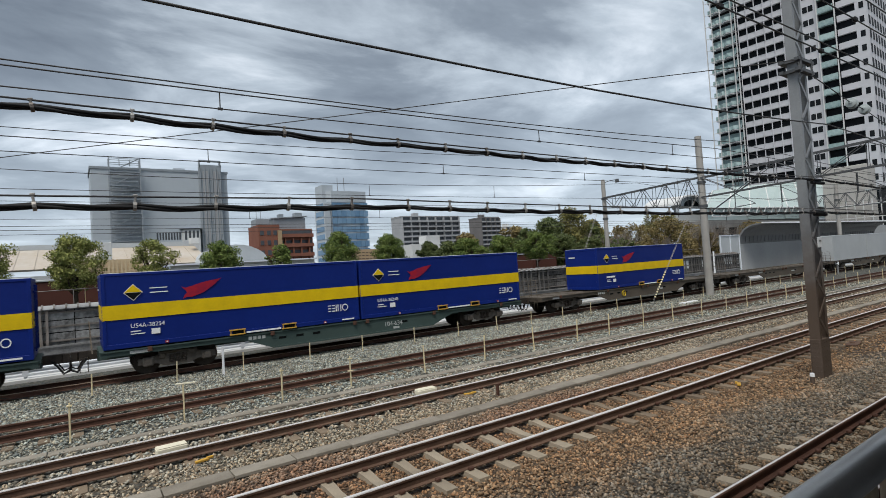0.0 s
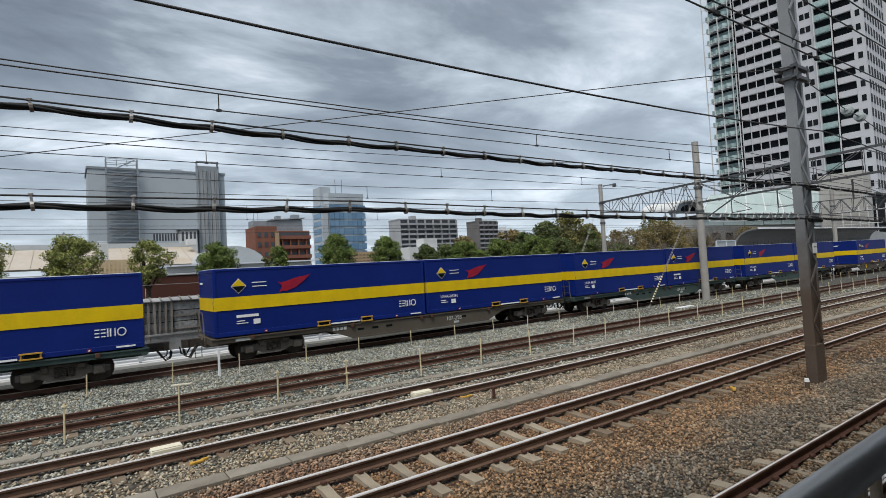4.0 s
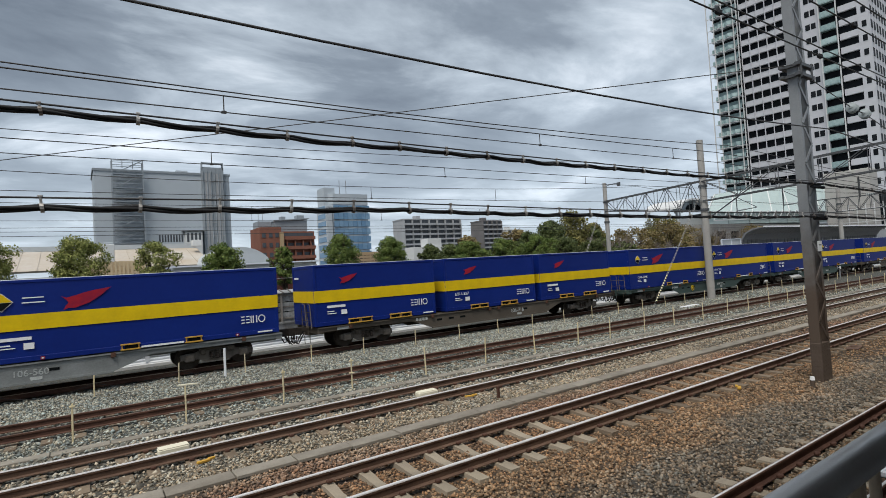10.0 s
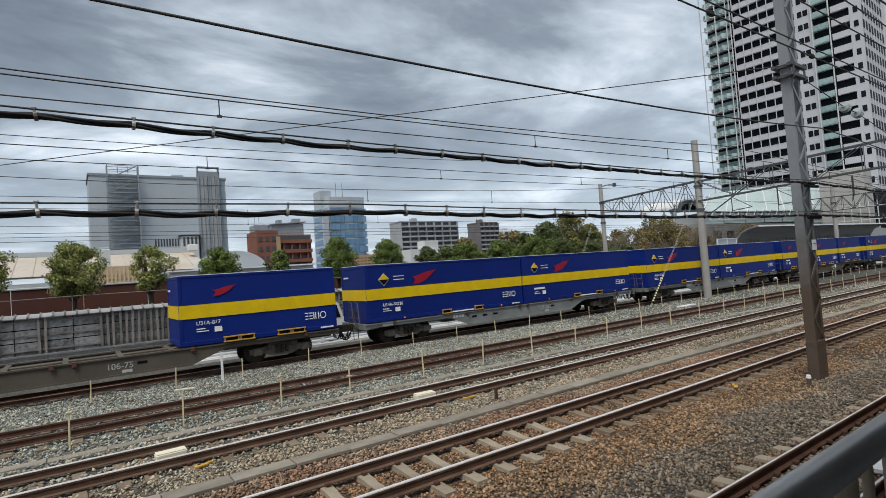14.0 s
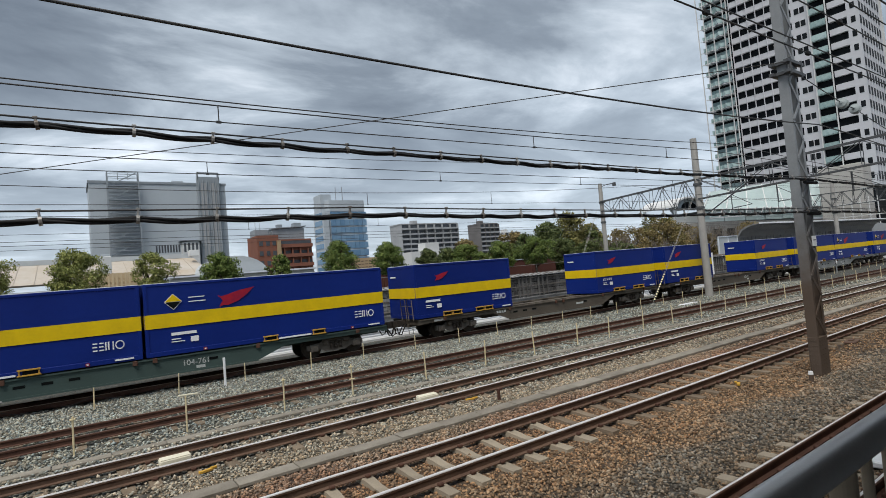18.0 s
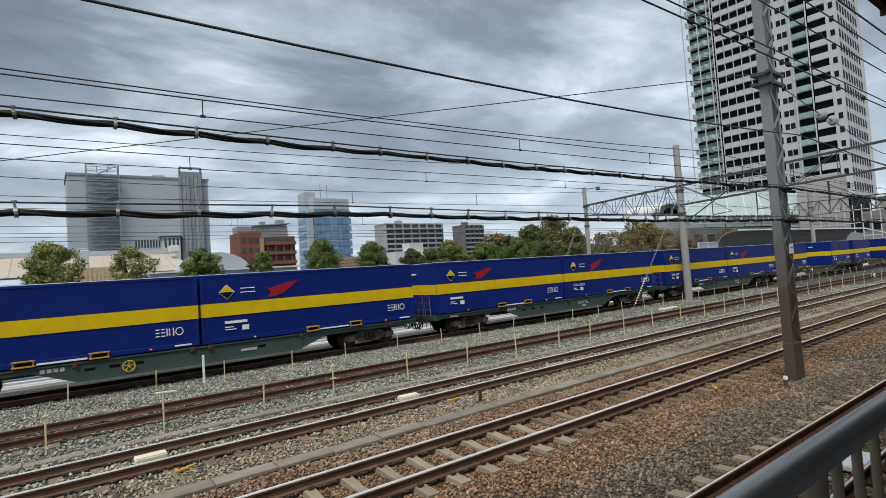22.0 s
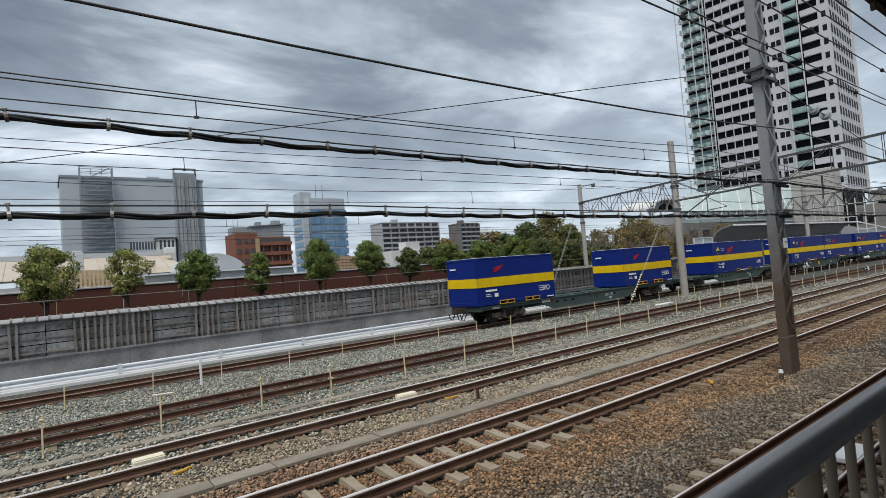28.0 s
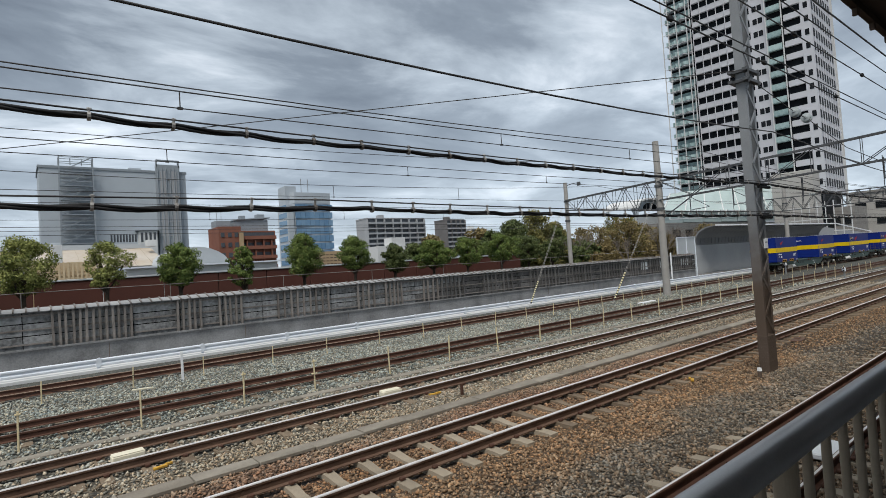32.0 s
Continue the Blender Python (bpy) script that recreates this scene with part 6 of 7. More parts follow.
def build_station_side():
    """Buildings along the line under the tower."""
    t = thing("glass_roof_hall", 0, 40, 0, label="long station hall with a pale green glass roof and white trusses", category="building")
    lo = [(74 + 6.6 * k, 0.0, 8.6 + 0.1 * k) for k in range(11)]
    hi = [(84 + 6.0 * k, 4.0, 12.0 + 0.62 * k - 0.022 * k * k) for k in range(11)]
    for k in range(10):
        b = B()
        v = [b.verts.new(p) for p in (lo[k], lo[k + 1], hi[k + 1], hi[k])]
        f = b.faces.new(v)
        r = bmesh.ops.extrude_face_region(b, geom=[f])
        bmesh.ops.translate(b, verts=[q for q in r["geom"] if isinstance(q, bmesh.types.BMVert)], vec=(0, 0.06, 0.08))
        part("roof_pane", b, M_glassroof, t)
    for k in range(11):
        b = B()
        bar(b, Vector(lo[k]) + Vector((0, -0.1, 0.05)), Vector(hi[k]) + Vector((0, -0.1, 0.05)), 0.14, 0.14)
        part("roof_rib", b, M_bldwhite, t)
    for u in (0.0, 0.33, 0.66, 1.0):
        b = B()
        bar(b, Vector(lo[0]).lerp(Vector(hi[0]), u) + Vector((0, -0.1, 0)), Vector(lo[10]).lerp(Vector(hi[10]), u) + Vector((0, -0.1, 0)), 0.12, 0.10)
        part("purlin", b, M_bldwhite, t)
    for k in range(12):
        b = B()
        x, z = 75 + 2.6 * k, 7.4 + 0.06 * k
        bar(b, (x, -0.4, z), (x + 1.3, -0.4, z + 1.3), 0.09, 0.09)
        bar(b, (x + 1.3, -0.4, z + 1.3), (x + 2.6, -0.4, z + 0.06), 0.09, 0.09)
        part("truss_web", b, M_bldwhite, t)
    b = B()
    bar(b, (75, -0.4, 7.35), (106, -0.4, 8.1), 0.14, 0.14)
    part("truss_chord", b, M_bldwhite, t)
    b = B()
    prism(b, [(74, -0.5), (74, 8.4), (140, 9.4), (146, 14.5), (84, 11.8), (84, -0.5)], 'y', 4.2, 4.6)
    part("rear_wall", b, M_palegrey, t)
    b = B()
    box(b, 107, 2.2, 3.2, 66, 4.0, 7.4)
    part("base", b, M_conc, t, "grey concrete lower storey")
    for k in range(10):
        b = B()
        box(b, 77.5 + 6.6 * k, 0.55, 7.75 + 0.05 * k, 6.3, 0.08, 1.6)
        part("front_pane", b, M_glassroof, t)
    facade_windows(t, "window", 76, 138, 1.2, 6.4, 0.2, 16, 2, 0.6, 0.55, M_dkwin)
    t = thing("beige_block", 110, 31, -0.5, label="beige stone block beside the station hall", category="building")
    b = B()
    box(b, 2.0, 3.6, 8.0, 4, 6.6, 16.0, bevel=0.1)
    part("wall", b, M_bldbeige, t)
    b = B()
    for k in range(9):
        box(b, -0.6, -5.0 + 1.2 * k, 5.5, 0.16, 0.12, 9)
    for k in range(4):
        box(b, -0.62, 0, 2.5 + 2.2 * k, 0.16, 10.2, 0.14)
    part("frame", b, M_bldwhite, t)
    t = thing("pale_block", 162, 2, -0.5, label="long pale building far along the line", category="building")
    b = B()
    box(b, 5, 18.5, 7.0, 10, 37, 14.0)
    part("wall", b, M_bldbeige, t)
    for k in range(9):
        for j in range(3):
            b = B()
            box(b, -0.03, 2.5 + 4.0 * k, 3.2 + 3.8 * j, 0.2, 2.2, 1.5)
            part("window", b, M_dkwin, t)
    b = B()
    box(b, 5, 18.5, 14.2, 10.6, 37.6, 0.5)
    part("roof_edge", b, M_conc, t)
    t = thing("grey_wing", 146, 33, -0.5, label="low grey service wing below the tower", category="building")
    b = B()
    box(b, 5, 4.4, 5.2, 10, 6.6, 10.4)
    part("wall", b, M_conc, t)
    for k in range(3):
        b = B()
        box(b, -0.03, 2.4 + 2.0 * k, 7.4, 0.2, 1.2, 2.0)
        part("window", b, M_dkwin, t)
    # arched roof beside the far trees
    t = thing("arched_roof", 79.4, 44.6, 0.0, label="grey arched roof behind the trees", category="building")
    arc = np.linspace(math.pi, 0, 17)
    b = B()
    prism(b, [(4.2 * math.cos(a), 9.75 + 1.65 * math.sin(a)) for a in arc] + [(3.85 * math.cos(a), 9.75 + 1.40 * math.sin(a)) for a in arc[::-1]], 'y', 0, 6)
    part("vault", b, M_bldwhite, t)
    b = B()
    prism(b, [(3.85 * math.cos(a), 9.75 + 1.40 * math.sin(a)) for a in arc], 'y', 1.0, 1.3)
    part("end_wall", b, M_bldgrey, t)
    b = B()
    prism(b, [(0.9 + 2.1 * math.cos(a), 9.7 + 1.0 * math.sin(a)) for a in arc], 'y', 0.86, 0.99)
    part("arched_window", b, M_dkwin, t)
    b = B()
    box(b, 1.0, 0.8, 10.1, 0.16, 0.1, 1.3)
    part("mullion", b, M_bldwhite, t)
    for x in (-4.0, 4.0):
        for y in (0.4, 5.6):
            b = B()
            box(b, x, y, 4.65, 0.35, 0.35, 10.3)
            part("column", b, M_bldgrey, t)


# ---------------- the train ----------------
def text_mesh(s, size, paint=None):
    """Built-in lettering as a mesh that faces -y, its left end at the origin."""
    cu = bpy.data.curves.new("lettering", 'FONT')
    cu.body, cu.size, cu.extrude = s, size, 0.003
    ob = bpy.data.objects.new("lettering", cu)
    scene.collection.objects.link(ob)
    dg = bpy.context.evaluated_depsgraph_get()
    me = bpy.data.meshes.new_from_object(ob.evaluated_get(dg))
    bpy.data.objects.remove(ob)
    me.transform(pose(0, 0, 0, 90, 0, 0))
    me.materials.clear()
    me.materials.append(paint or M_mark)
    return me


CH, CW = 2.53, 2.49          # container height and width


def shared(name, bm, mat):
    me = bpy.data.meshes.new(name)
    bm.normal_update()
    bm.to_mesh(me)
    bm.free()
    for m in (mat if isinstance(mat, (list, tuple)) else [mat]):
        me.materials.append(m)
    return me


def container_meshes(L, blue, long):
    """The shared part meshes of one size of container; origin at the middle of its floor."""
    P = []
    h, w = CH, CW / 2
    b = B()
    box(b, 0, 0, h / 2, L - 0.04, CW - 0.04, h - 0.06)
    P.append(("body", shared("body", b, blue), ""))
    b = B()
    for sx in (-1, 1):
        for sy in (-1, 1):
            box(b, sx * (L / 2 - 0.06), sy * (w - 0.06), h / 2, 0.12, 0.12, h, bevel=0.012)
    for sy in (-1, 1):
        box(b, 0, sy * (w - 0.04), 0.08, L - 0.2, 0.08, 0.16, bevel=0.01)
        box(b, 0, sy * (w - 0.03), h - 0.045, L - 0.2, 0.06, 0.09, bevel=0.01)
    for sx in (-1, 1):
        box(b, sx * (L / 2 - 0.03), 0, h - 0.06, 0.06, CW - 0.2, 0.12, bevel=0.01)
        box(b, sx * (L / 2 - 0.03), 0, 0.09, 0.06, CW - 0.2, 0.18, bevel=0.01)
    P.append(("frame", shared("frame", b, blue), ""))
    b = B()
    box(b, 0, 0, h + 0.004, L - 0.06, CW - 0.06, 0.03, bevel=0.01)
    P.append(("roof", shared("roof", b, M_roof), "pale grey roof sheet"))
    return P


def swoosh(k=1.37):
    """A plain leaping red shape."""
    b = B()
    flat(b, [(0.0, 0.30), (0.10, 0.25), (0.26, 0.30), (0.44, 0.37), (0.64, 0.43), (0.82, 0.46), (1.0, 0.50), (0.90, 0.40), (0.80, 0.28), (0.66, 0.16), (0.54, 0.06), (0.40, 0.0), (0.26, -0.06), (0.14, -0.05), (0.04, -0.10), (0.08, 0.02), (0.14, 0.10), (0.10, 0.18)], 0.0)
    bmesh.ops.scale(b, vec=(k, 1, 0.8 * k), verts=b.verts[:])
    return shared("leaping_mark", b, M_red)


def brand_blocks():
    """A row of plain white blocks and a ring in place of a name."""
    b = B()
    for x, w in ((0.0, 0.12), (0.17, 0.12)):
        for z in (0.02, 0.12, 0.22):
            box(b, x + w / 2, 0, z, w, 0.008, 0.034)
    for x in (0.345, 0.42, 0.54):
        box(b, x, 0, 0.12, 0.034, 0.008, 0.24)
    for i in range(16):
        a = 2 * math.pi * i / 16
        box(b, 0.72 + 0.11 * math.cos(a), 0, 0.12 + 0.11 * math.sin(a), 0.028, 0.008, 0.050, ry=-math.degrees(a))
    bmesh.ops.scale(b, vec=(1.06, 1, 1.15), verts=b.verts[:])
    return shared("white_block_marks", b, M_mark)


def small_bars(rows, paint=None):
    b = B()
    for x, z, wd, hh in rows:
        box(b, x + wd / 2, 0, z, wd, 0.008, hh)
    return shared("plain_bars", b, paint or M_mark)


def build_container_kit():
    kit = {}
    kit["long"] = container_meshes(9.30, M_blue, True)
    kit["short"] = container_meshes(5.98, M_blue, False)
    kit["silver"] = container_meshes(9.30, M_silver, True)
    for key, L in (("long", 9.30), ("short", 5.98)):
        b = B()
        z0, z1 = CH * 0.385, CH * 0.578
        for sy in (-1, 1):
            box(b, 0, sy * (CW / 2 + 0.0), (z0 + z1) / 2, L - 0.02, 0.012, z1 - z0)
        for sx in (-1, 1):
            box(b, sx * L / 2, 0, (z0 + z1) / 2, 0.012, CW - 0.03, z1 - z0)
        kit[key + "_stripe"] = shared("stripe", b, M_yellow)
    b = B()
    flat(b, [(0, 0.285), (0.285, 0), (0, -0.285), (-0.285, 0)], 0.0)
    kit["diamond_edge"] = shared("diamond_edge", b, M_mark)
    b = B()
    flat(b, [(0, 0.265), (0.262, 0.005), (-0.262, 0.005)], -0.004)
    kit["diamond_top"] = shared("diamond_top", b, M_yellow)
    b = B()
    flat(b, [(-0.262, -0.005), (0.262, -0.005), (0, -0.265)], -0.004)
    kit["diamond_foot"] = shared("diamond_foot", b, M_darkmark)
    kit["swoosh"] = swoosh()
    kit["swoosh_small"] = swoosh(0.85)
    kit["blocks"] = brand_blocks()
    kit["note"] = small_bars([(0, 0.07, 0.54, 0.032), (0, -0.08, 0.56, 0.032)])
    kit["spec"] = small_bars([(0, 0.06, 0.30, 0.035), (0, -0.03, 0.42, 0.03), (0.62, 0.0, 0.26, 0.19)])
    kit["serial"] = small_bars([(0, 0, 0.82, 0.10)])
    kit["end_mark"] = small_bars([(0, 0, 0.5, 0.07)])
    b = B()
    for dz in (-0.085, 0.085):
        box(b, 0, -0.01, dz, 0.58, 0.055, 0.045, bevel=0.004)
    for dx in (-0.245, 0.245):
        box(b, dx, 0, 0, 0.035, 0.035, 0.20, bevel=0.004)
    # near-black plate stands for the shade inside the pocket's opening
    box(b, 0.04, 0.02, 0, 0.42, 0.02, 0.14, mi=1)
    kit["pocket"] = shared("fork_pocket", b, [M_fork, M_darkmark])
    b = B()
    box(b, 0, 0, 0, 0.11, 0.02, 0.09)
    box(b, 0, -0.012, 0, 0.05, 0.01, 0.045, mi=1)
    kit["lug"] = shared("corner_mark", b, [M_redlug, M_mark])
    b = B()
    box(b, 0, 0, 0, 0.55, 0.012, 0.055)
    kit["long_strip"] = small_bars([(-0.66, 0, 1.32, 0.06)])
    kit["strip"] = shared("white_strip", b, M_mark)
    b = B()
    for k in range(4):
        rod(b, (0.045, -0.62 + 0.42 * k, 0.2), (0.045, -0.62 + 0.42 * k, CH - 0.2), 0.02, n=6)
        for z in (0.3, 1.2, 2.1):
            box(b, 0.03, -0.62 + 0.42 * k, z, 0.06, 0.10, 0.06)
    kit["lock_rods"] = shared("lock_rods", b, M_blue)
    return kit


def container(kit, kind, serial=""):
    """A container at the origin, its visible side facing -y, built part by part."""
    L = 5.98 if kind == "short" else 9.30
    lab = {"long": "long dark blue freight container with a yellow band and small markings", "short": "shorter dark blue freight container with a yellow band", "silver": "plain silver-grey freight container"}[kind]
    t = thing("freight_container", label=lab, category="container", group="containers on the train")
    for n, me, l in kit[kind]:
        part(n, me, None, t, l)
    f = -CW / 2 - 0.012
    if kind == "silver":
        return t
    part("stripe", kit[kind + "_stripe"], None, t, "bright yellow band")
    x0 = -L / 2

    def put(name, key, x, z, y=f, label=""):
        o = part(name, kit[key], None, t, label)
        o.matrix_basis = pose(x0 + x, y, z)
        return o
    if kind == "long":
        put("diamond_edge", "diamond_edge", 0.92, 1.86, f, "white-edged diamond sign")
        put("diamond_top", "diamond_top", 0.92, 1.86)
        put("diamond_foot", "diamond_foot", 0.92, 1.86)
        put("note_bar", "note", 1.42, 1.90, f, "two lines of plain white bars")
        put("leaping_mark", "swoosh", 2.40, 1.62, f, "red leaping shape")
        put("block_mark", "blocks", L - 1.42, 0.46, f, "row of plain white block shapes")
        put("spec_bar", "spec", 0.80, 0.48, f)
        for x in (4.25, 6.22):
            put("fork_pocket", "pocket", x, 0.10, f - 0.015, "orange-framed fork pocket")
        for x in (1.88, L - 1.58):
            put("corner_mark", "lug", x, 0.07, f - 0.01)
        put("white_strip", "strip", L - 0.55, 0.09, f - 0.01)
        put("long_strip", "long_strip", 5.23, 0.05, f - 0.01)
        sx, sz = 0.80, 0.66
    else:
        put("leaping_mark", "swoosh_small", 1.15, 1.78, f, "red leaping shape")
        put("block_mark", "blocks", L - 1.36, 0.47, f, "row of plain white block shapes")
        put("spec_bar", "spec", 0.55, 0.52, f)
        for x in (1.75, 2.32, 3.75, 4.32):
            put("fork_pocket", "pocket", x, 0.10, f - 0.015, "orange-framed fork pocket")
        put("white_strip", "strip", L - 0.45, 0.09, f - 0.01)
        sx, sz = 0.55, 0.72
    if serial:
        o = part("serial_lettering", text_mesh(serial, 0.20), None, t, "white container code")
        o.matrix_basis = pose(x0 + sx, f, sz)
    else:
        put("serial_bar", "serial", sx, sz + 0.06)
    e = part("end_mark", kit["end_mark"], None, t)
    e.matrix_basis = pose(-L / 2 - 0.012, 0.95, 2.02, 0, 0, -90)
    e = part("lock_rods", kit["lock_rods"], None, t)
    e.matrix_basis = pose(L / 2, 0, 0)
    return t


WL = 20.4


def wagon_kit(paint):
    """Part meshes of a flat container wagon; x from its rear coupling, z from the rail head."""
    k = {}
    b = B()
    for sy in (-1, 1):
        # fish-bellied side sill
        prism(b, [(0.75, 0.98), (19.65, 0.98), (19.65, 0.80), (15.1, 0.80), (14.0, 0.38), (6.4, 0.38), (5.3, 0.80), (0.75, 0.80)], 'y', sy * 1.16 - 0.03, sy * 1.16 + 0.03)
        prism(b, [(0.75, 1.0), (19.65, 1.0), (19.65, 0.95), (0.75, 0.95)], 'y', sy * 1.16 - 0.08, sy * 1.16 + 0.08)
        prism(b, [(6.4, 0.42), (14.0, 0.42), (14.0, 0.36), (6.4, 0.36)], 'y', sy * 1.16 - 0.07, sy * 1.16 + 0.07)
    k["side_sill"] = shared("side_sill", b, paint)
    b = B()
    box(b, 10.2, 0, 0.80, 19.0, 0.5, 0.34)
    for x in np.arange(0.9, 19.7, 1.56):
        box(b, x, 0, 0.93, 0.16, 2.3, 0.10)
    for x in (0.85, 19.55):
        box(b, x, 0, 0.88, 0.22, 2.4, 0.24)
    for x in (3.0, 17.4):
        box(b, x, 0, 0.95, 3.6, 2.28, 0.03)
    k["underframe"] = shared("underframe", b, paint)
    b = B()
    box(b, 0, 0, 0.93, 0.14, 0.10, 0.16, bevel=0.01)
    k["twist_lock"] = shared("twist_lock", b, M_rust)
    # near-black plate on the sill face stands for the shade in an open slot
    b = B()
    box(b, 0, -1.195, 0.72, 0.30, 0.01, 0.09)
    k["slot"] = shared("slot", b, M_darkmark)
    b = B()
    prism(b, [(0.70, -0.12), (0.18, -0.12), (0.14, -0.17), (-0.05, -0.15), (-0.05, 0.20), (0.14, 0.20), (0.18, 0.12), (0.70, 0.12)], 'z', 0.70, 1.0)
    k["coupler"] = shared("coupler", b, M_bogie)
    b = B()
    tube(b, [(0, 0, 0.84), (-0.15, 0, 0.66), (-0.32, -0.03, 0.38), (-0.48, 0, 0.46), (-0.52, 0.02, 0.72)], 0.028, 6)
    k["brake_hose"] = shared("brake_hose", b, M_hose)
    b = B()
    for y in (-1.05, -0.45):
        tube(b, [(0.55, y, 0.98), (0.50, y, 1.95), (0.50, y + 0.25, 2.02), (0.50, y + 0.42, 1.95), (0.55, y + 0.42, 0.98)], 0.018, 6)
    for z in (1.3, 1.65):
        rod(b, (0.52, -1.05, z), (0.52, -0.05, z), 0.014, n=5)
    tube(b, [(0.42, -1.15, 0.90), (0.20, -1.15, 0.88), (0.20, -1.15, 0.42), (0.42, -1.15, 0.42), (0.42, -1.15, 0.88)], 0.016, 5)
    k["end_rail"] = shared("end_rail", b, M_wag_brown)
    b = B()
    for i in range(16):
        a0, a1 = 2 * math.pi * i / 16, 2 * math.pi * (i + 1) / 16
        rod(b, (7.9 + 0.18 * math.cos(a0), -1.27, 0.66 + 0.18 * math.sin(a0)), (7.9 + 0.18 * math.cos(a1), -1.27, 0.66 + 0.18 * math.sin(a1)), 0.016, n=5)
    for i in range(5):
        a0 = 2 * math.pi * i / 5 + 0.3
        rod(b, (7.9, -1.26, 0.66), (7.9 + 0.18 * math.cos(a0), -1.26, 0.66 + 0.18 * math.sin(a0)), 0.012, n=5)
    k["brake_wheel"] = shared("brake_wheel", b, M_yellow)
    k["bars"] = small_bars([(0, 0, 0.6, 0.10)], M_faint)
    k["board"] = small_bars([(0, 0, 0.12, 0.13), (0.17, 0, 0.12, 0.13), (0.34, 0, 0.12, 0.13), (0.51, 0, 0.12, 0.13)], M_faint)
    return k


def bogie_kit():
    k = {}
    b = B()
    for sy in (-1, 1):
        prism(b, [(-1.25, 0.36), (-1.25, 0.56), (-0.70, 0.62), (-0.45, 0.74), (0.45, 0.74), (0.70, 0.62), (1.25, 0.56), (1.25, 0.36), (0.66, 0.36), (0.42, 0.24), (-0.42, 0.24), (-0.66, 0.36)], 'y', sy * 0.86 - 0.06, sy * 0.86 + 0.06)
    box(b, 0, 0, 0.5, 0.42, 1.8, 0.30)
    k["bogie_frame"] = shared("bogie_frame", b, M_bogie_frame)
    b = B()
    for s in (-1, 1):
        rod(b, (0, s * 0.50, 0), (0, s * 0.63, 0), 0.42, n=28)
        rod(b, (0, s * 0.46, 0), (0, s * 0.50, 0), 0.45, n=28)
        rod(b, (0, s * 0.63, 0), (0, s * 0.66, 0), 0.20, 0.16, n=16)
    rod(b, (0, -0.95, 0), (0, 0.95, 0), 0.07, n=10)
    k["wheelset"] = shared("wheelset", b, M_bogie)
    b = B()
    box(b, 0, 0, 0.45, 0.34, 0.20, 0.30, bevel=0.04)
    rod(b, (0, -0.10, 0.45), (0, -0.14, 0.45), 0.11, n=12)
    k["axle_box"] = shared("axle_box", b, M_bogie_frame)
    b = B()
    lathe(b, [q for i in range(5) for q in ((0.06, 0.34 + 0.06 * i), (0.085, 0.355 + 0.06 * i), (0.085, 0.375 + 0.06 * i), (0.06, 0.39 + 0.06 * i))], 10)
    k["spring"] = shared("spring", b, M_bogie)
    b = B()
    for s in (-1,):
        rod(b, (-0.62, s * 0.96, 0.72), (0.62, s * 0.96, 0.72), 0.05, n=8)
        box(b, 0.45, s * 0.98, 0.66, 0.26, 0.16, 0.18, bevel=0.03)
        box(b, -0.5, s * 0.98, 0.62, 0.18, 0.12, 0.22, bevel=0.03)
    k["brake_rigging"] = shared("brake_rigging", b, M_wag_brown)
    return k


# wagons from the head of the train to its tail: index, paint, load, number lettering, rust
SLOT3 = (3.62, 10.2, 16.58)
TRAIN = [
    (-4, "brown", "silver", ""), (-3, "brown", "silver", ""), (-2, "brown", "none", ""), (-1, "brown", "middle", ""),
    (0, "green", "two", "104-634"), (1, "green", "two", "104-2535"), (2, "brown", "two", "107-298"), (3, "green", "two", ""), (4, "green", "two", "104-2752"),
    (5, "brown", "three", "106-716"), (6, "grey", "two", "106-560"), (7, "grey", "two", "106-283"), (8, "brown", "ends", "106-75"), (9, "brown", "ends", ""),
    (10, "green", "two", "104-761"), (11, "green", "two", "104-1726"), (12, "green", "two", ""), (13, "green", "middle", "104-76"), (14, "green", "ends", "104-174"),
]
# slack of each wagon along the train, metres
SLACK = {0: -0.07, 1: -0.18, 2: 0.35, 3: -0.20, 4: 0.31, 7: -0.25, 9: 0.10, 10: -0.12, 11: -0.09, 12: 0.22}
CODES = {(11, 1): "U54A-38323", (4, 1): "U54A-38275", (1, 0): "U54A-38307", (2, 1): "U54A-38241", (4, 0): "U54A-38306", (6, 0): "U54A-38283", (0, 0): "U54A-38254", (0, 1): "U54A-38248", (3, 0): "U54A-38243", (5, 1): "U31A-857", (7, 0): "U54A-38236", (8, 2): "U31A-877", (10, 0): "U54A-38309", (12, 0): "U54A-38304", (13, 0): "U54A-38301", (9, 2): "U31A-872"}
# where the rear coupling of wagon 0 stands, time by time (metres along the line)
RUN = [(0, -0.030), (4, 43.921), (8, 87.606), (12, 131.051), (16, 174.282), (20, 217.324), (24, 260.202), (28, 302.943), (32, 345.571)]
MOVERS = []


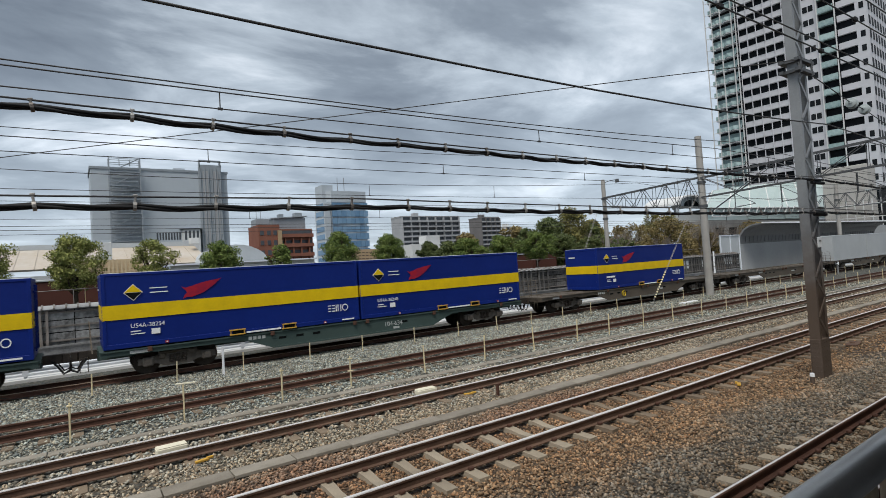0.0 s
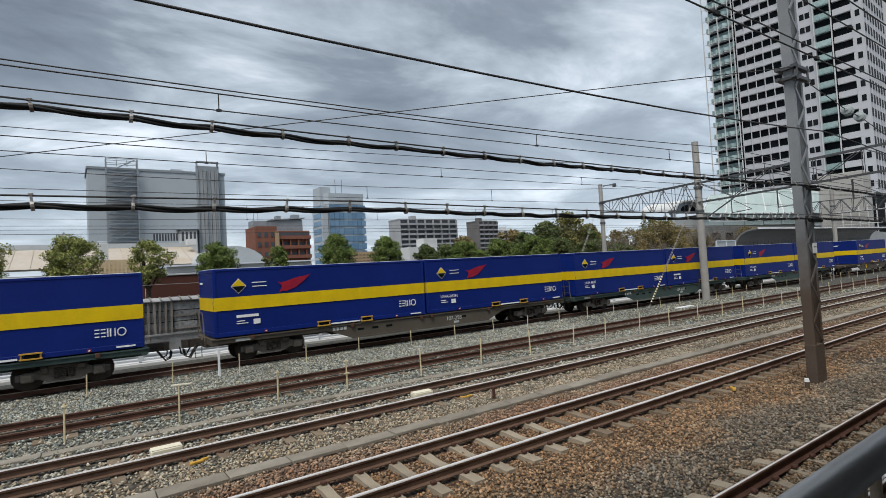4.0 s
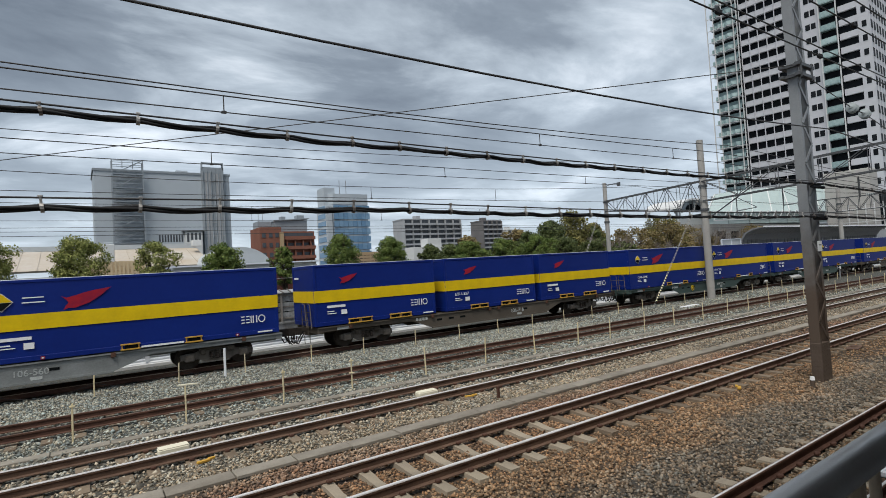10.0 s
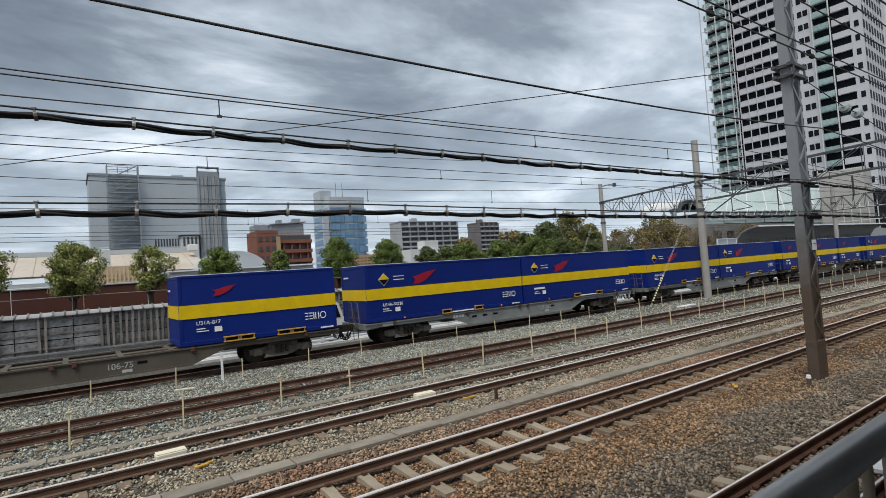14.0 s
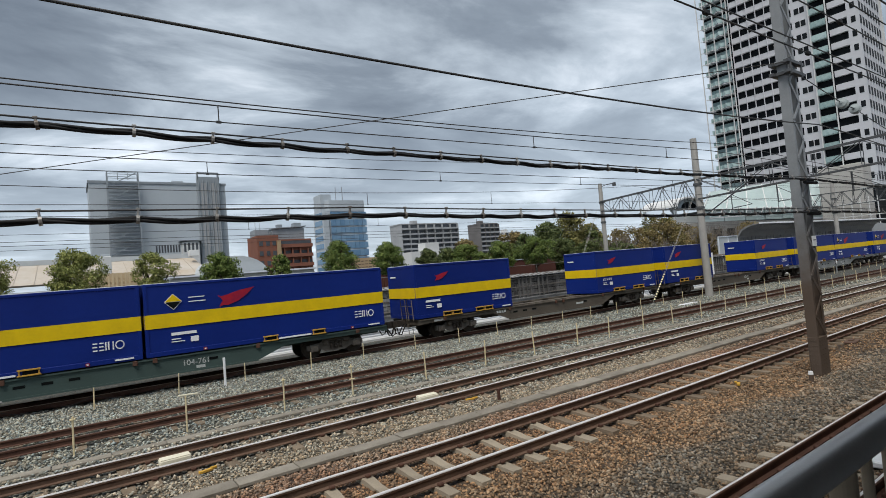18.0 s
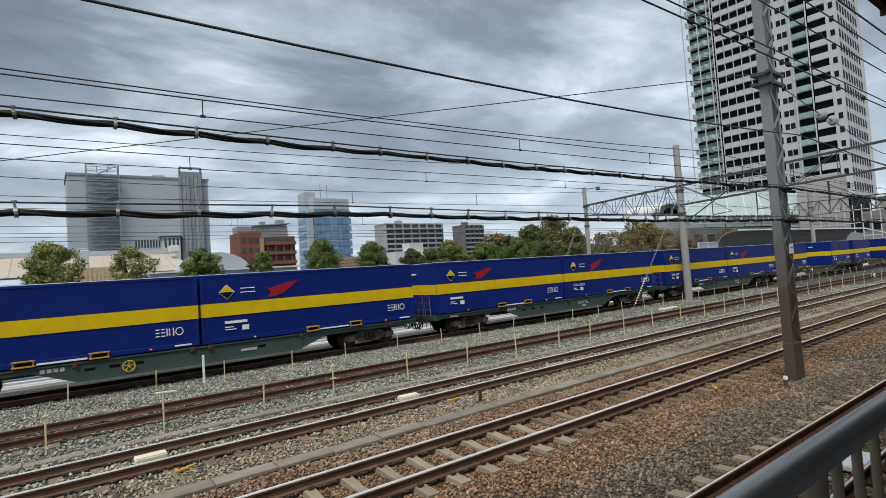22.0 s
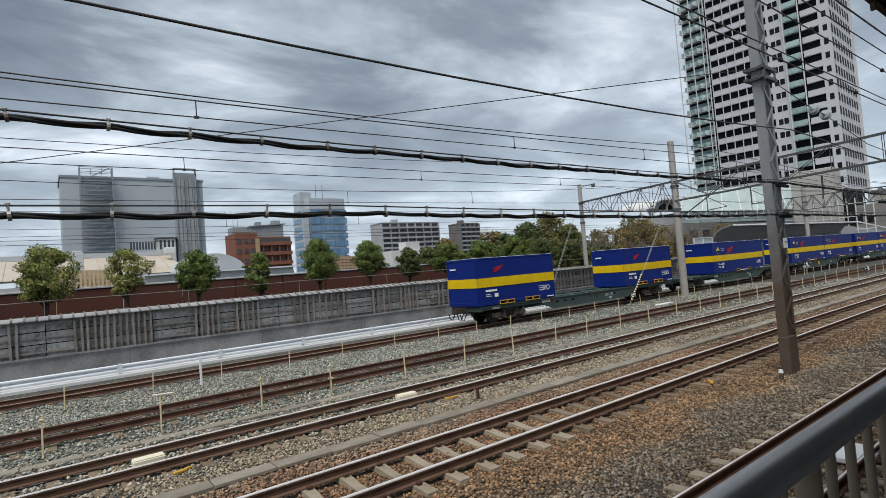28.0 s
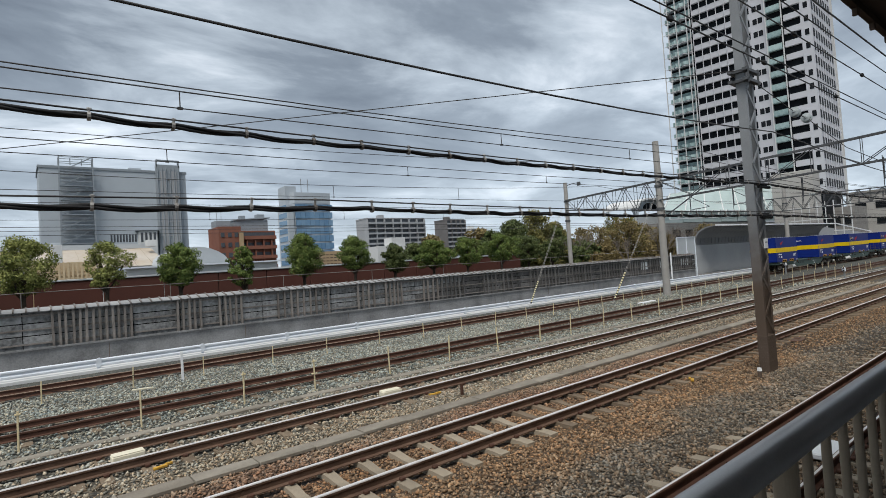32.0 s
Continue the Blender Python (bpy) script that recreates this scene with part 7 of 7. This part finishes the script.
def build_train():
    ck = build_container_kit()
    bk = bogie_kit()
    paints = {"green": wagon_kit(M_wag_green), "grey": wagon_kit(M_wag_grey), "brown": wagon_kit(M_wag_brown)}
    names = {"green": "dark green", "grey": "light grey", "brown": "dirty brown"}
    y, z = TRACKS[4]
    for idx, paint, load, num in TRAIN:
        k = paints[paint]
        what = {"two": "carrying two long blue containers", "three": "carrying three short blue containers", "ends": "with its middle slot empty", "middle": "carrying one blue container amidships", "none": "running empty", "silver": "carrying silver containers"}[load]
        t = thing("container_wagon", label=names[paint] + " flat container wagon " + what, category="railway wagon", group="wagons of the train")
        for n in ("side_sill", "underframe", "end_rail") if idx != 14 else ("side_sill", "underframe"):
            part(n, k[n], None, t)
        for x in (6.8, 7.5, 8.2, 12.4):
            part("slot", k["slot"], None, t).matrix_basis = pose(x, 0, 0)
        for x in (2.2, 9.9, 10.5, 18.2, 6.4, 14.0):
            part("twist_lock", k["twist_lock"], None, t).matrix_basis = pose(x, -1.24, 0)
        for x, rz in ((0.0, 0), (20.4, 180)):
            part("coupler", k["coupler"], None, t).matrix_basis = pose(x, 0, 0, 0, 0, rz)
            for hy in (-0.55, -0.30, 0.42):
                part("brake_hose", k["brake_hose"], None, t).matrix_basis = pose(0.45 if rz == 0 else 19.95, hy, 0, 0, 0, rz)
        if idx in (-1, 4, 6, 12):
            part("brake_wheel", k["brake_wheel"], None, t, "yellow hand-brake wheel")
        for x in (3.1, 17.3):
            bg = part("bogie_frame", bk["bogie_frame"], None, t)
            bg.matrix_basis = pose(x, 0, 0)
            part("brake_rigging", bk["brake_rigging"], None, bg)
            part("brake_rigging", bk["brake_rigging"], None, bg).matrix_basis = pose(0, 0, 0, 0, 0, 180)
            for dx in (-0.95, 0.95):
                part("axle_box", bk["axle_box"], None, bg).matrix_basis = pose(dx, -0.93, 0)
                part("axle_box", bk["axle_box"], None, bg).matrix_basis = pose(dx, 0.93, 0, 0, 0, 180)
            for dx in (-0.2, 0.0, 0.2):
                part("spring", bk["spring"], None, bg).matrix_basis = pose(dx, -0.95, 0)
            for dx in (-0.95, 0.95):
                part("wheelset", bk["wheelset"], None, bg).matrix_basis = pose(dx, 0, 0.43)
        if num:
            part("number_lettering", text_mesh(num, 0.28, M_faint), None, t, "faded white wagon number").matrix_basis = pose(11.35, -1.20, 0.60)
            part("number_bar", k["bars"], None, t).matrix_basis = pose(11.8, -1.20, 0.50) @ Matrix.Diagonal((0.5, 1, 1, 1))
        else:
            part("number_bar", k["bars"], None, t).matrix_basis = pose(11.6, -1.20, 0.66)
        part("notice_bar", k["board"], None, t).matrix_basis = pose(5.5, -1.20, 0.84)
        part("notice_bar", k["bars"], None, t).matrix_basis = pose(1.6, -1.20, 0.88)
        sl = SLACK.get(idx, 0.0) - WL * idx
        MOVERS.append((t, sl, y, z))
        if load in ("two", "silver"):
            slots = [(10.2 - 4.70, "long" if load == "two" else "silver"), (10.2 + 4.70, "long" if load == "two" else "silver")]
        elif load == "middle":
            slots = [(10.2, "long")]
        elif load == "three":
            slots = [(s, "short") for s in SLOT3]
        elif load == "ends":
            slots = [(SLOT3[0], "short"), (SLOT3[2], "short")]
        else:
            slots = []
        for j, (sx, kind) in enumerate(slots):
            key = (idx, j if load != "ends" else (0, 2)[j])
            c = container(ck, kind, CODES.get(key, ""))
            MOVERS.append((c, sl + sx, y, z + 1.045))


def build_truck():
    """A box truck on the service road; its front at x = 0, heading along +x."""
    t = thing("box_truck", -108, 27.0, -0.34, label="white box truck driving on the service road behind the train", category="truck")
    b = B()
    box(b, -3.75, 0, 1.83, 4.6, 1.60, 2.2, bevel=0.03)
    part("cargo_box", b, M_white, t, "plain white cargo box")
    for z in (0.76, 2.9):
        b = B()
        for sy in (-1, 1):
            box(b, -3.75, sy * 0.805, z, 4.62, 0.03, 0.09)
        box(b, -1.44, 0, z, 0.03, 1.60, 0.09)
        part("box_trim", b, M_galv, t)
    b = B()
    prism(b, [(-1.38, 0.42), (-0.06, 0.42), (0.0, 0.62), (-0.02, 1.12), (-0.30, 1.92), (-0.50, 2.06), (-1.30, 2.08), (-1.38, 2.0)], 'y', -0.78, 0.78)
    part("cab", b, M_white, t, "rounded white cab")
    b = B()
    prism(b, [(-0.035, 1.16), (-0.015, 1.17), (-0.275, 1.90), (-0.305, 1.88)], 'y', -0.70, 0.70)
    part("windscreen", b, M_dkwin, t, "dark windscreen")
    for sy in (-1, 1):
        b = B()
        prism(b, [(-1.15, 1.18), (-0.22, 1.18), (-0.42, 1.84), (-1.15, 1.84)], 'y', sy * 0.785 - 0.008, sy * 0.785 + 0.008)
        part("side_window", b, M_dkwin, t, "dark side window")
        b = B()
        box(b, 0.02, sy * 0.92, 1.42, 0.06, 0.14, 0.30, bevel=0.015)
        rod(b, (-0.12, sy * 0.76, 1.30), (0.02, sy * 0.92, 1.34), 0.014, n=6)
        part("mirror", b, M_cable, t)
        b = B()
        box(b, -0.01, sy * 0.56, 0.78, 0.05, 0.26, 0.14, bevel=0.02)
        part("headlight", b, M_galv, t)
        for x in (-0.75, -4.6):
            w = B()
            rod(w, (x, sy * 0.60, 0.33), (x, sy * 0.78, 0.33), 0.33, n=20)
            wh = part("wheel", w, M_cable, t, "black tyre")
            w = B()
            rod(w, (x, sy * 0.775, 0.33), (x, sy * 0.79, 0.33), 0.19, n=16)
            part("rim", w, M_galv, wh)
    b = B()
    box(b, -3.4, 0, 0.58, 5.2, 0.8, 0.24)
    part("chassis", b, M_bogie, t)
    MOVERS.append((t, None, 27.0, -0.34))


# where the truck's front stands, time by time
DRIVE = [(0, -108.2), (4, -73.9), (8, -39.6), (12, -5.35), (14, 11.8), (17, 37.5), (20, 63.2), (24, 96.0), (28, 120.0), (32, 128.0)]


def motions():
    for ob, off, y, z in MOVERS:
        if off is None:
            walk(ob, [(t, pose(s, y, z)) for t, s in DRIVE])
        else:
            walk(ob, [(t, pose(s + off, y, z)) for t, s in RUN])


# ---------------- build all ----------------
build_ground()
build_tracks()
build_troughs()
build_guardrail()
build_fence()
build_brown_wall()
build_shelter()
build_platform()
build_canopy()
build_posts()
build_poles()
build_wires()
build_trees()
build_grey_hall()
build_low_hall()
build_red_block()
build_blue_tower()
build_town()
build_high_rise()
build_station_side()
build_train()
build_truck()
stones("ballast_stones", 1.0, 17.0, 1.8, 10.2, 760, 0.030, 1, "loose angular ballast stones, brown and grey")
stones("ballast_stones", -7.0, 1.0, 1.8, 10.2, 220, 0.040, 5, "loose angular ballast stones, brown and grey")
stones("ballast_stones", 17.0, 45.0, 2.0, 10.5, 190, 0.034, 2, "loose angular ballast stones, brown and grey")
stones("ballast_stones", -6.0, 22.0, 10.2, 21.5, 290, 0.038, 3, "loose grey ballast stones between the tracks")
stones("ballast_stones", 22.0, 50.0, 10.5, 21.5, 80, 0.044, 4, "loose grey ballast stones between the tracks")
motions()
